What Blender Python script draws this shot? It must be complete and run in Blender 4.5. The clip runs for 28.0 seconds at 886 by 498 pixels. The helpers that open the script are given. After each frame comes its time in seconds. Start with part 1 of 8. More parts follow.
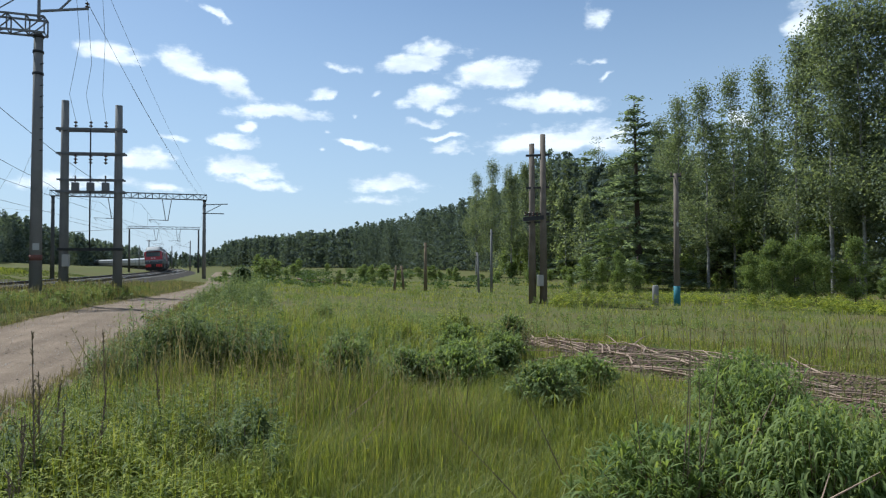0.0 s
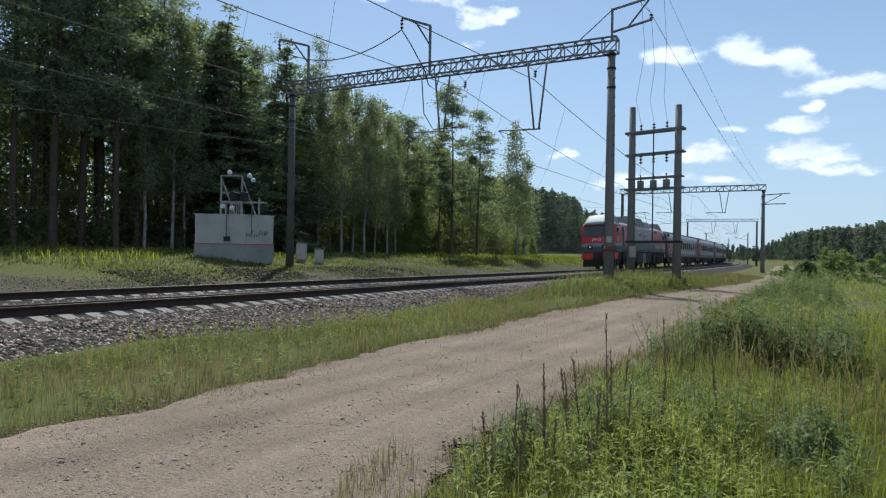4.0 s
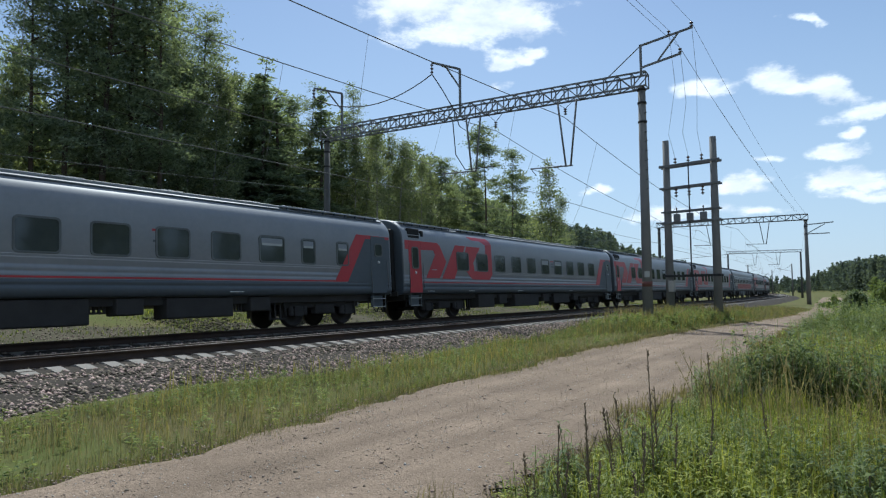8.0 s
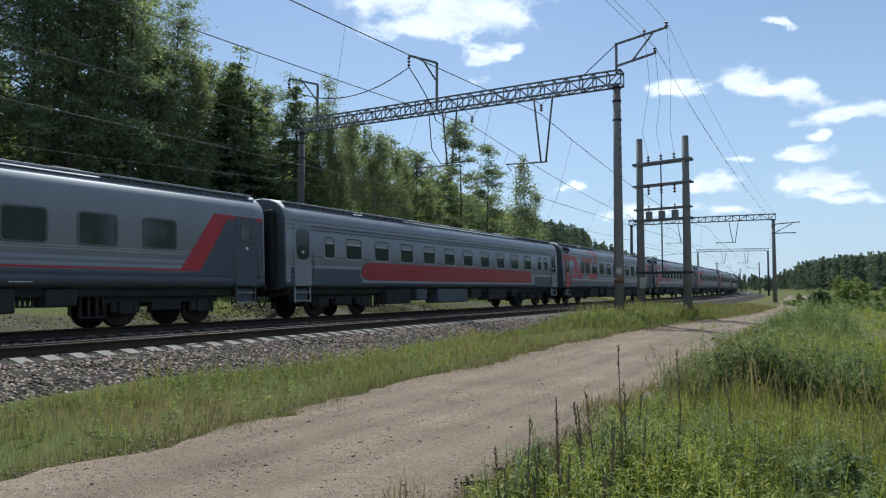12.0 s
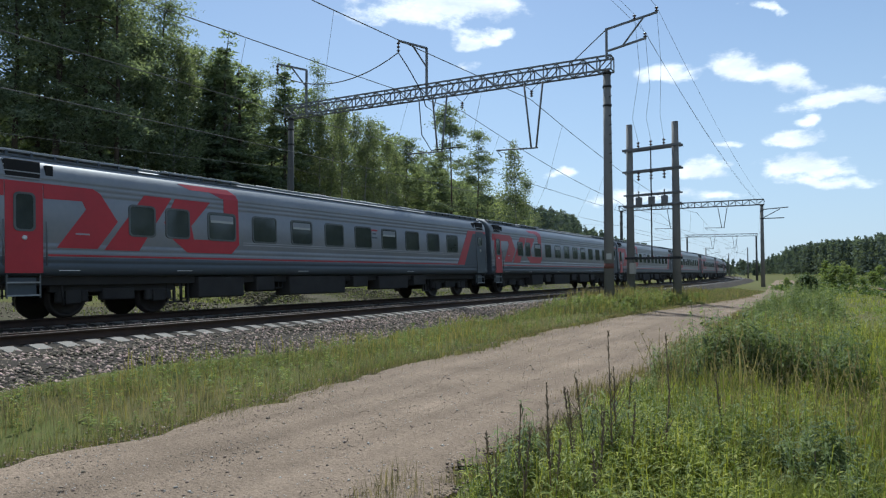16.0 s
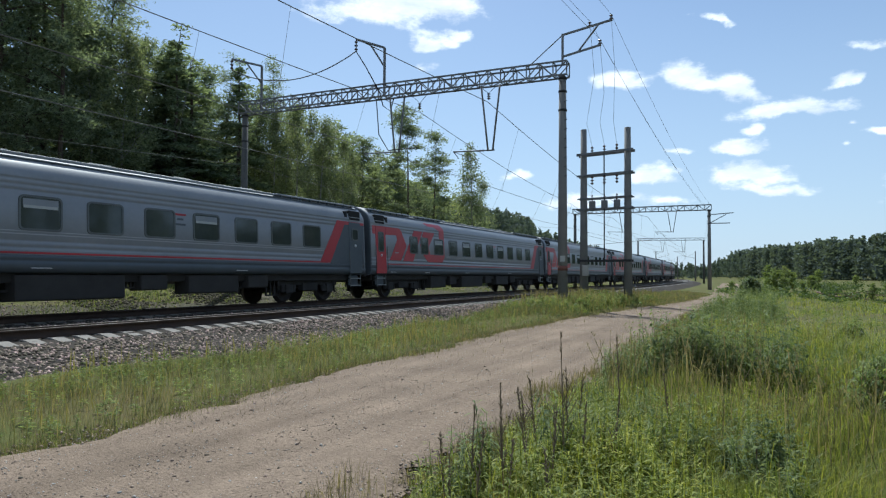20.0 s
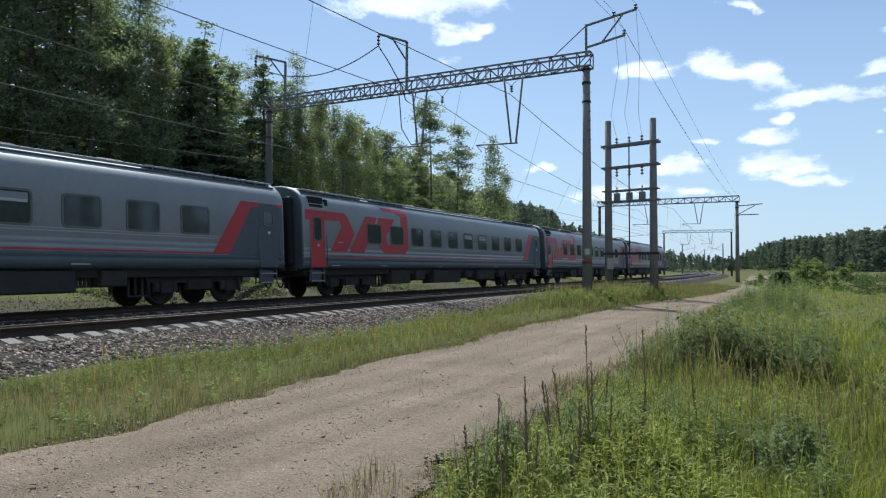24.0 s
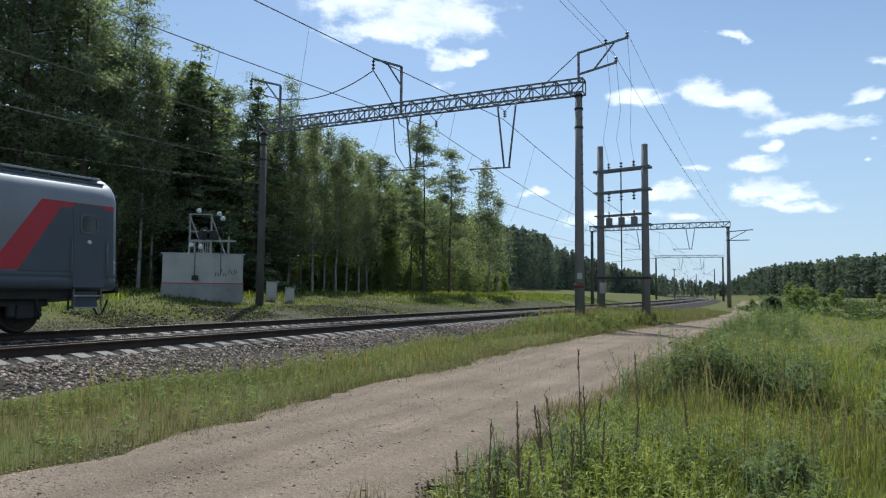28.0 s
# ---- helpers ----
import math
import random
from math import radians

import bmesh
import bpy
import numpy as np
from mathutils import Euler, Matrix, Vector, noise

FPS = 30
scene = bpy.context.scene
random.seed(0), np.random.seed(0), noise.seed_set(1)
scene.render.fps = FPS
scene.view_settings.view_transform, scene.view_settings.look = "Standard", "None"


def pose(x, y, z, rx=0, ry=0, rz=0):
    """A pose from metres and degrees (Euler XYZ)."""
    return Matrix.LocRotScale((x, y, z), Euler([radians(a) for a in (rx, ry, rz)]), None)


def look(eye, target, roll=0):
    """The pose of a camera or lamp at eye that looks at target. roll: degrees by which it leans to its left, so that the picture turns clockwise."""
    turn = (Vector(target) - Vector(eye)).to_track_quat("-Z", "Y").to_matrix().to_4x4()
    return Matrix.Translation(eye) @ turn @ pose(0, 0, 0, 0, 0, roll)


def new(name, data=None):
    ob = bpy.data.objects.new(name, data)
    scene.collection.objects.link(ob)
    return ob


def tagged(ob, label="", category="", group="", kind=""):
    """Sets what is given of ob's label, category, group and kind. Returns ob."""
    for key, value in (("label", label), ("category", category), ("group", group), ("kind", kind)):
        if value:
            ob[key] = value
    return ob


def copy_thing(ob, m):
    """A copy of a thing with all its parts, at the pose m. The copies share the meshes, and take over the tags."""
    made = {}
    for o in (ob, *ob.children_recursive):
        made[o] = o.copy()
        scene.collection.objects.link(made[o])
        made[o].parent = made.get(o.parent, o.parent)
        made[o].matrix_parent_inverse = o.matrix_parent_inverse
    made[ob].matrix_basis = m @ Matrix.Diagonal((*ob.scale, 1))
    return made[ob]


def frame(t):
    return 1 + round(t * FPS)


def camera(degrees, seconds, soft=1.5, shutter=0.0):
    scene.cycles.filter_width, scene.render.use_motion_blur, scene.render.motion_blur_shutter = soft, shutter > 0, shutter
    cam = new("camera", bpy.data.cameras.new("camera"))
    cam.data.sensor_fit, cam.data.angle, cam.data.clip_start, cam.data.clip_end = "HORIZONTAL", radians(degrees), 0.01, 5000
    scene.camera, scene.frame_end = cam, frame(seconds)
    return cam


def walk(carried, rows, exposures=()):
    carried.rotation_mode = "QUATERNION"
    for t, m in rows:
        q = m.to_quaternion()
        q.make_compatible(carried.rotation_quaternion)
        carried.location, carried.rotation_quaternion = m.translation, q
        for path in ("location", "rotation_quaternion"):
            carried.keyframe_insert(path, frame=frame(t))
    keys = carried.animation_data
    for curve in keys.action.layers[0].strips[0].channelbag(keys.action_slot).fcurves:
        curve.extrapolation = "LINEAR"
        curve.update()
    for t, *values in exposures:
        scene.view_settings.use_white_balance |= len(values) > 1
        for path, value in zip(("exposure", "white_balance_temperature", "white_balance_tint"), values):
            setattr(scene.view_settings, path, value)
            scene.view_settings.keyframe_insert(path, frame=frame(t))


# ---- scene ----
EYE = 1.55       # eye above the road
RAIL = 0.45      # rail head above the road
TRACK = -17.63   # axis of the far track, abeam of the camera
GAP = 4.1        # between the two track axes
CANT = 0.058     # both tracks lean this much into the curve: rise per metre towards the road
cam = camera(68.96, 28.0, soft=1.2)
PATH = (
    (0.0, -14.45, 1.40, -0.13),
    (0.5, 2.35, 0.47, -0.03),
    (1.0, 16.21, 0.24, 0.20),
    (1.5, 26.81, 0.70, 0.95),
    (2.0, 30.49, 0.36, 0.89),
    (2.5, 30.41, -0.03, 0.75),
    (3.0, 30.72, 0.20, 0.64),
    (3.5, 31.75, 0.57, 0.55),
    (5.5, 33.04, -0.17, 1.47),
    (6.0, 34.96, 2.60, 0.25),
    (6.5, 35.29, 4.16, -0.01),
    (7.0, 35.42, 3.94, -0.07),
    (7.5, 35.06, 4.06, -0.45),
    (8.0, 35.38, 3.89, -0.47),
    (8.5, 35.20, 4.19, -0.37),
    (9.0, 34.56, 3.93, -0.35),
    (9.5, 34.28, 3.41, -0.18),
    (10.0, 33.98, 3.03, -0.12),
    (10.5, 33.57, 3.42, -0.22),
    (11.0, 33.23, 3.40, 0.07),
    (11.5, 33.29, 3.44, 0.19),
    (12.0, 33.07, 3.36, 0.20),
    (12.5, 33.39, 3.30, -0.09),
    (14.5, 32.75, 2.99, 0.43),
    (15.0, 32.71, 2.82, 0.25),
    (15.5, 32.99, 2.53, 0.02),
    (16.0, 32.25, 2.16, -0.09),
    (16.5, 31.72, 2.60, 0.19),
    (17.0, 31.71, 2.97, 0.24),
    (17.5, 31.09, 2.83, 0.35),
    (18.0, 30.50, 2.71, 0.86),
    (18.5, 30.14, 2.65, 0.63),
    (19.0, 29.56, 2.38, 0.61),
    (19.5, 28.80, 2.09, 0.56),
    (20.0, 28.32, 2.24, 0.40),
    (20.5, 28.46, 2.41, 0.29),
    (22.5, 28.77, 2.27, 0.03),
    (23.0, 29.06, 2.23, 0.22),
    (23.5, 29.91, 1.84, -0.07),
    (24.0, 30.42, 1.68, 0.10),
    (24.5, 30.39, 2.27, -0.14),
    (25.0, 30.37, 2.48, -0.04),
    (25.5, 30.21, 2.50, 0.00),
    (26.0, 30.22, 2.54, 0.02),
    (26.5, 30.48, 2.71, -0.06),
    (27.0, 30.25, 3.24, -0.01),
    (27.5, 30.08, 3.50, 0.47),
    (28.0, 29.76, 3.75, 0.50),
)
walk(cam, [(t, pose(0, 0, EYE, 90 + p, -r, y)) for t, y, p, r in PATH], ((0.0, 0.35, 5720, 4), (12.0, 0.35, 5720, 4), (17.0, 0.4, 5720, 4), (24.0, 0.43, 5720, 4), (28.0, 0.38, 5720, 4)))

# world, sun, clouds
SUN_AZ, SUN_EL = 35.5, 52.0     # degrees left of +y, degrees up
CLOUDS = (   # degrees left of +y, degrees up, half width, half height, slope, thickness
    (13.0, 16.4, 2.1, 0.85, 0.1, 1.0), (7.0, 15.9, 2.2, 1.1, 0.3, 1.0), (4.0, 14.9, 2.6, 1.1, 0.38, 1.0), (0.2, 12.8, 3.6, 0.75, 0.02, 1.0), (2.3, 11.5, 0.9, 0.5, 0.0, 0.8),
    (8.4, 10.5, 1.5, 0.5, 0.0, 0.9), (3.7, 10.2, 1.9, 0.55, 0.0, 0.95), (10.0, 8.4, 2.6, 0.9, 0.15, 0.7), (2.9, 8.1, 2.8, 0.9, 0.0, 1.0), (1.0, 6.9, 3.6, 0.7, 0.1, 0.6),
    (-5.6, 16.8, 1.6, 0.5, 0.25, 0.7), (-4.1, 14.8, 1.6, 0.6, -0.35, 0.75), (-8.4, 14.7, 0.9, 0.5, 0.0, 0.7), (-7.1, 10.6, 1.8, 0.55, 0.15, 0.9), (-4.4, 11.4, 0.6, 0.4, 0.0, 0.7),
    (-3.5, 9.9, 0.8, 0.35, 0.0, 0.6), (-6.5, 12.9, 0.8, 0.3, 0.0, 0.6), (-9.6, 7.1, 3.4, 0.9, 0.0, 0.95), (-8.6, 5.6, 3.0, 0.7, 0.0, 0.65), (-12.5, 17.2, 3.2, 0.9, -0.15, 0.95),
    (-14.6, 18.4, 2.2, 0.9, 0.0, 0.95), (-18.6, 16.4, 3.3, 1.2, 0.0, 1.05), (-13.6, 14.6, 2.7, 0.9, -0.2, 0.85), (-15.6, 13.6, 2.2, 0.7, 0.0, 0.85), (-12.8, 12.4, 2.4, 0.5, -0.1, 0.75),
    (-14.6, 11.2, 2.2, 0.4, 0.0, 0.7), (-14.9, 10.0, 1.6, 0.6, 0.0, 0.85), (-24.0, 13.8, 3.4, 0.95, 0.05, 1.05), (-25.2, 10.7, 5.8, 1.3, 0.0, 1.0), (-27.9, 20.4, 1.3, 1.3, 0.0, 0.75),
    (-27.8, 17.0, 2.4, 0.5, -0.1, 0.55), (-28.6, 15.8, 1.6, 0.4, -0.4, 0.55), (-44.5, 18.1, 1.6, 1.2, 0.0, 0.9), (4.9, 20.2, 1.5, 0.4, 0.25, 0.8), (-39.6, 11.6, 1.2, 1.3, 0.0, 0.7),
    (37.5, 24.6, 5.0, 2.6, 0.0, 1.15), (31.5, 23.2, 5.4, 1.9, 0.0, 1.15), (34.8, 22.0, 4.4, 1.2, 0.0, 1.0), (29.4, 19.9, 1.6, 0.8, 0.0, 0.95), (27.6, 20.5, 1.3, 0.6, 0.0, 0.9),
    (30.2, 18.0, 2.2, 0.7, 0.0, 0.55), (21.6, 8.6, 1.5, 0.6, 0.0, 0.9), (16.5, 6.4, 4.5, 0.9, 0.0, 0.6), (9.0, 6.4, 4.0, 0.8, 0.0, 0.6))


def build_world():
    world = bpy.data.worlds.new("sky")
    scene.world = world
    world.use_nodes = True
    nt = world.node_tree
    nt.nodes.clear()
    N, link = nt.nodes.new, nt.links.new

    def op(kind, a, b=None, c=None):
        n = N("ShaderNodeMath")
        n.operation = kind
        for i, v in enumerate((a, b, c)):
            if v is None:
                continue
            if isinstance(v, (int, float)):
                n.inputs[i].default_value = v
            else:
                link(v, n.inputs[i])
        return n.outputs[0]

    sky = N("ShaderNodeTexSky")
    sky.sky_type, sky.sun_disc = "NISHITA", False
    sky.sun_elevation, sky.sun_rotation = radians(SUN_EL), radians(-SUN_AZ)
    sky.dust_density, sky.air_density, sky.ozone_density = 0.6, 1.0, 2.5
    co = N("ShaderNodeTexCoord").outputs["Generated"]
    xyz = N("ShaderNodeSeparateXYZ")
    link(co, xyz.inputs[0])
    az = op("MULTIPLY", op("ARCTAN2", op("MULTIPLY", xyz.outputs[0], -1.0), xyz.outputs[1]), 57.296)
    el = op("MULTIPLY", op("ARCSINE", xyz.outputs[2]), 57.296)
    noise_a = N("ShaderNodeTexNoise")
    noise_a.inputs["Scale"].default_value, noise_a.inputs["Detail"].default_value = 13.0, 9.0
    noise_a.inputs["Roughness"].default_value = 0.62
    stretch = N("ShaderNodeMapping")
    stretch.inputs["Scale"].default_value = (1.0, 1.0, 2.2)
    link(co, stretch.inputs[0])
    link(stretch.outputs[0], noise_a.inputs["Vector"])
    fuzz = op("MULTIPLY", op("SUBTRACT", noise_a.outputs[0], 0.52), 2.3)
    swirl = N("ShaderNodeTexNoise")
    swirl.inputs["Scale"].default_value, swirl.inputs["Detail"].default_value = 21.0, 6.0
    link(co, swirl.inputs["Vector"])
    rgb = N("ShaderNodeSeparateXYZ")
    link(swirl.outputs["Color"], rgb.inputs[0])
    az_w = op("ADD", az, op("MULTIPLY", op("SUBTRACT", rgb.outputs[0], 0.5), 4.2))
    el_w = op("ADD", el, op("MULTIPLY", op("SUBTRACT", rgb.outputs[1], 0.5), 2.0))
    total = None
    for a, e, w, h, slope, thick in CLOUDS:
        u = op("DIVIDE", op("SUBTRACT", az_w, a), w * 1.28)
        v = op("DIVIDE", op("SUBTRACT", el_w, op("MULTIPLY_ADD", op("SUBTRACT", az_w, a), slope, e)), h * 1.3)
        v = op("MAXIMUM", v, op("MULTIPLY", v, -1.5))
        d = op("SQRT", op("ADD", op("MULTIPLY", u, u), op("MULTIPLY", v, v)))
        m = op("SUBTRACT", thick, d)
        total = m if total is None else op("SMOOTH_MAX", total, m, 0.2)
    # thin high haze all over, thick clouds where the cumulus stands
    ramp = N("ShaderNodeMapRange")
    ramp.interpolation_type = "SMOOTHSTEP"
    link(op("ADD", total, fuzz), ramp.inputs[0])
    ramp.inputs[1].default_value, ramp.inputs[2].default_value = -0.12, 0.52
    ramp.inputs[3].default_value, ramp.inputs[4].default_value = 0.0, 0.92
    # scattered fair-weather clouds over the rest of the sky
    rest = N("ShaderNodeTexNoise")
    rest.inputs["Scale"].default_value, rest.inputs["Detail"].default_value = 5.0, 8.0
    link(stretch.outputs[0], rest.inputs["Vector"])
    puffs = N("ShaderNodeMapRange")
    puffs.interpolation_type = "SMOOTHSTEP"
    link(rest.outputs[0], puffs.inputs[0])
    puffs.inputs[1].default_value, puffs.inputs[2].default_value = 0.5, 0.62
    outside = N("ShaderNodeMapRange")
    outside.interpolation_type = "SMOOTHSTEP"
    link(xyz.outputs[1], outside.inputs[0])
    outside.inputs[1].default_value, outside.inputs[2].default_value = 0.3, 0.0
    outside.inputs[3].default_value, outside.inputs[4].default_value = 0.0, 0.9
    cover = op("MAXIMUM", ramp.outputs[0], op("MULTIPLY", puffs.outputs[0], outside.outputs[0]))
    # haze that whitens the sky towards the horizon
    low = N("ShaderNodeMapRange")
    link(el, low.inputs[0])
    low.inputs[1].default_value, low.inputs[2].default_value = 0.0, 26.0
    low.inputs[3].default_value, low.inputs[4].default_value = 0.82, 0.1
    haze = N("ShaderNodeMixRGB")
    link(low.outputs[0], haze.inputs[0])
    link(sky.outputs[0], haze.inputs[1])
    haze.inputs[2].default_value = (5.6, 6.65, 7.8, 1)
    mix = N("ShaderNodeMixRGB")
    link(cover, mix.inputs[0])
    link(haze.outputs[0], mix.inputs[1])
    # cumulus lit from above, greyer at the base
    above = N("ShaderNodeMapping")
    above.inputs["Scale"].default_value, above.inputs["Location"].default_value = (1.0, 1.0, 2.2), (0.0, 0.0, 0.045)
    link(co, above.inputs[0])
    noise_b = N("ShaderNodeTexNoise")
    noise_b.inputs["Scale"].default_value, noise_b.inputs["Detail"].default_value = 13.0, 5.0
    link(above.outputs[0], noise_b.inputs["Vector"])
    lit = N("ShaderNodeMapRange")
    link(op("SUBTRACT", noise_a.outputs[0], noise_b.outputs[0]), lit.inputs[0])
    lit.inputs[1].default_value, lit.inputs[2].default_value = -0.14, 0.1
    tone = N("ShaderNodeMixRGB")
    link(lit.outputs[0], tone.inputs[0])
    tone.inputs[1].default_value, tone.inputs[2].default_value = (8.6, 8.9, 9.5, 1), (11.2, 11.2, 11.3, 1)
    link(tone.outputs[0], mix.inputs[2])
    bg = N("ShaderNodeBackground")
    bg.inputs[1].default_value = 0.08
    link(mix.outputs[0], bg.inputs[0])
    out = N("ShaderNodeOutputWorld")
    link(bg.outputs[0], out.inputs[0])
    sun = bpy.data.lights.new("sun", "SUN")
    sun.energy, sun.angle, sun.color = 5.0, radians(0.55), (1.0, 0.95, 0.86)
    ob = new("sun", sun)
    a, e = radians(SUN_AZ), radians(SUN_EL)
    ob.matrix_basis = look((-math.sin(a) * math.cos(e) * 300, math.cos(a) * math.cos(e) * 300, math.sin(e) * 300), (0, 0, 0))


build_world()


# materials
def material(name, color, color2=None, rough=0.8, metal=0.0, scale=3.0, fine=40.0, bump=0.15, spread=0.0, translucent=0.0, spec=0.3):
    """Two scales of noise between two colours, a fine bump, and a random shift from piece to piece."""
    m = bpy.data.materials.new(name)
    m.use_nodes = True
    nt = m.node_tree
    bsdf = nt.nodes["Principled BSDF"]
    N, link = nt.nodes.new, nt.links.new
    co = N("ShaderNodeTexCoord").outputs["Object"]
    big, small = N("ShaderNodeTexNoise"), N("ShaderNodeTexNoise")
    big.inputs["Scale"].default_value, small.inputs["Scale"].default_value = scale, fine
    big.inputs["Detail"].default_value = small.inputs["Detail"].default_value = 5.0
    link(co, big.inputs["Vector"])
    link(co, small.inputs["Vector"])
    add = N("ShaderNodeMath")
    add.operation = "MULTIPLY_ADD"
    link(small.outputs[0], add.inputs[0])
    add.inputs[1].default_value = 0.5
    link(big.outputs[0], add.inputs[2])
    ramp = N("ShaderNodeMapRange")
    link(add.outputs[0], ramp.inputs[0])
    ramp.inputs[1].default_value, ramp.inputs[2].default_value = 0.5, 1.0
    mix = N("ShaderNodeMixRGB")
    link(ramp.outputs[0], mix.inputs[0])
    color2 = color2 or tuple(c * 0.72 for c in color)
    mix.inputs[1].default_value, mix.inputs[2].default_value = (*color, 1), (*color2, 1)
    col = mix.outputs[0]
    if spread:
        hsv, rnd = N("ShaderNodeHueSaturation"), N("ShaderNodeNewGeometry")
        val = N("ShaderNodeMapRange")
        link(rnd.outputs["Random Per Island"], val.inputs[0])
        val.inputs[3].default_value, val.inputs[4].default_value = 1 - spread, 1 + spread
        link(val.outputs[0], hsv.inputs["Value"])
        hue = N("ShaderNodeMapRange")
        link(rnd.outputs["Random Per Island"], hue.inputs[0])
        hue.inputs[3].default_value, hue.inputs[4].default_value = 0.5 + spread * 0.06, 0.5 - spread * 0.06
        link(hue.outputs[0], hsv.inputs["Hue"])
        link(col, hsv.inputs["Color"])
        col = hsv.outputs[0]
    link(col, bsdf.inputs["Base Color"])
    bsdf.inputs["Roughness"].default_value, bsdf.inputs["Metallic"].default_value = rough, metal
    bsdf.inputs["Specular IOR Level"].default_value = spec * (0.4 if translucent else 1)
    if bump:
        b = N("ShaderNodeBump")
        b.inputs["Strength"].default_value, b.inputs["Distance"].default_value = bump, 0.02
        link(small.outputs[0], b.inputs["Height"])
        link(b.outputs[0], bsdf.inputs["Normal"])
    if translucent:
        tr, sh = N("ShaderNodeBsdfTranslucent"), N("ShaderNodeMixShader")
        warm = N("ShaderNodeMixRGB")
        warm.blend_type = "MULTIPLY"
        warm.inputs[0].default_value = 1.0
        link(col, warm.inputs[1])
        warm.inputs[2].default_value = (1.5, 1.45, 0.7, 1)
        link(warm.outputs[0], tr.inputs[0])
        sh.inputs[0].default_value = translucent
        link(bsdf.outputs[0], sh.inputs[1])
        link(tr.outputs[0], sh.inputs[2])
        link(sh.outputs[0], nt.nodes["Material Output"].inputs[0])
    return m


def glow(name, color, strength):
    m = material(name, color, color, 0.3, bump=0)
    bsdf = m.node_tree.nodes["Principled BSDF"]
    bsdf.inputs["Emission Color"].default_value = (*color, 1)
    bsdf.inputs["Emission Strength"].default_value = strength
    return m


SOIL = material("meadow soil under moss and sward", (0.075, 0.094, 0.028), (0.105, 0.088, 0.045), 0.95, scale=0.35, fine=9, spec=0.03)
SAND = material("sandy gravel road", (0.225, 0.174, 0.132), (0.152, 0.118, 0.09), 0.95, scale=0.9, fine=55, bump=1.0, spec=0.03)
BALLAST = material("ballast stone", (0.062, 0.053, 0.046), (0.03, 0.026, 0.023), 0.9, scale=0.8, fine=25, bump=0.5, spread=0.5, spec=0.05)
CONCRETE = material("concrete", (0.4, 0.38, 0.35), (0.3, 0.285, 0.26), 0.9, scale=1.2, fine=35, bump=0.3, spec=0.1)
MAST = material("weathered mast concrete", (0.2, 0.196, 0.19), (0.145, 0.142, 0.138), 0.9, scale=1.0, fine=20, bump=0.3)
# darker copy of MAST, with the shade on the far masts put into its colour
SHADEMAST = material("mast concrete with shade in the colour", (0.1, 0.1, 0.098), (0.07, 0.07, 0.068), 0.9, scale=1.0, fine=20, bump=0.3)
RAILSIDE = material("rusty rail", (0.07, 0.045, 0.032), (0.04, 0.03, 0.025), 0.7, 0.4, scale=3, fine=30)
RAILHEAD = material("polished rail head", (0.42, 0.41, 0.40), (0.32, 0.3, 0.3), 0.22, 1.0, bump=0.02)
STEEL = material("galvanised lattice steel", (0.2, 0.205, 0.21), (0.13, 0.13, 0.135), 0.6, 0.5, scale=2)
DARKSTEEL = material("dark painted steel", (0.05, 0.05, 0.055), (0.03, 0.03, 0.03), 0.6, 0.3)
WIRE = material("weathered copper wire", (0.2, 0.195, 0.18), (0.15, 0.148, 0.14), 0.8, 0.0, bump=0, spec=0.15)
PORCELAIN = material("brown porcelain", (0.09, 0.055, 0.045), (0.06, 0.04, 0.03), 0.25, bump=0)
WHITEPAINT = material("grey-white paint", (0.42, 0.425, 0.41), (0.31, 0.315, 0.3), 0.75, scale=0.9, fine=12, bump=0.08)
HUTGREY = material("stained grey paint", (0.3, 0.31, 0.3), (0.2, 0.205, 0.2), 0.8, scale=0.8, fine=9, bump=0.1)
RACKSTEEL = material("pale painted steel", (0.34, 0.35, 0.35), (0.26, 0.27, 0.27), 0.6, bump=0.05)
REDPAINT = material("faded red paint", (0.38, 0.09, 0.08), (0.3, 0.08, 0.07), 0.7, bump=0.05)
RUSTPAINT = material("rusty red paint", (0.17, 0.065, 0.05), (0.12, 0.06, 0.05), 0.8, bump=0.1)
TEALPAINT = material("teal paint", (0.03, 0.16, 0.2), (0.03, 0.12, 0.15), 0.7)
GLASSJAR = material("glass insulator", (0.55, 0.62, 0.62), (0.5, 0.55, 0.55), 0.08, bump=0)
POLEWOOD = material("grey weathered pole wood", (0.17, 0.14, 0.115), (0.11, 0.09, 0.075), 0.9, scale=2, fine=18)
BARK = material("pine bark", (0.1, 0.072, 0.056), (0.05, 0.042, 0.036), 0.95, scale=1.5, fine=14, bump=0.5)
BIRCHBARK = material("birch bark", (0.36, 0.35, 0.33), (0.09, 0.085, 0.08), 0.85, scale=3.5, fine=16, bump=0.2)
PINELEAF = material("pine needles", (0.18, 0.215, 0.165), (0.13, 0.17, 0.125), 0.75, scale=0.6, fine=4, bump=0, spread=0.45, translucent=0.52)
SPRUCELEAF = material("spruce needles", (0.16, 0.2, 0.15), (0.12, 0.158, 0.118), 0.75, scale=0.6, fine=4, bump=0, spread=0.45, translucent=0.52)
BIRCHLEAF = material("birch leaves", (0.205, 0.238, 0.135), (0.15, 0.185, 0.1), 0.6, scale=0.5, fine=4, bump=0, spread=0.4, translucent=0.55)
CROWNLEAF = material("birch crown leaves", (0.172, 0.205, 0.138), (0.128, 0.16, 0.105), 0.5, scale=0.5, fine=4, bump=0, spread=0.45, translucent=0.5, spec=0.4)
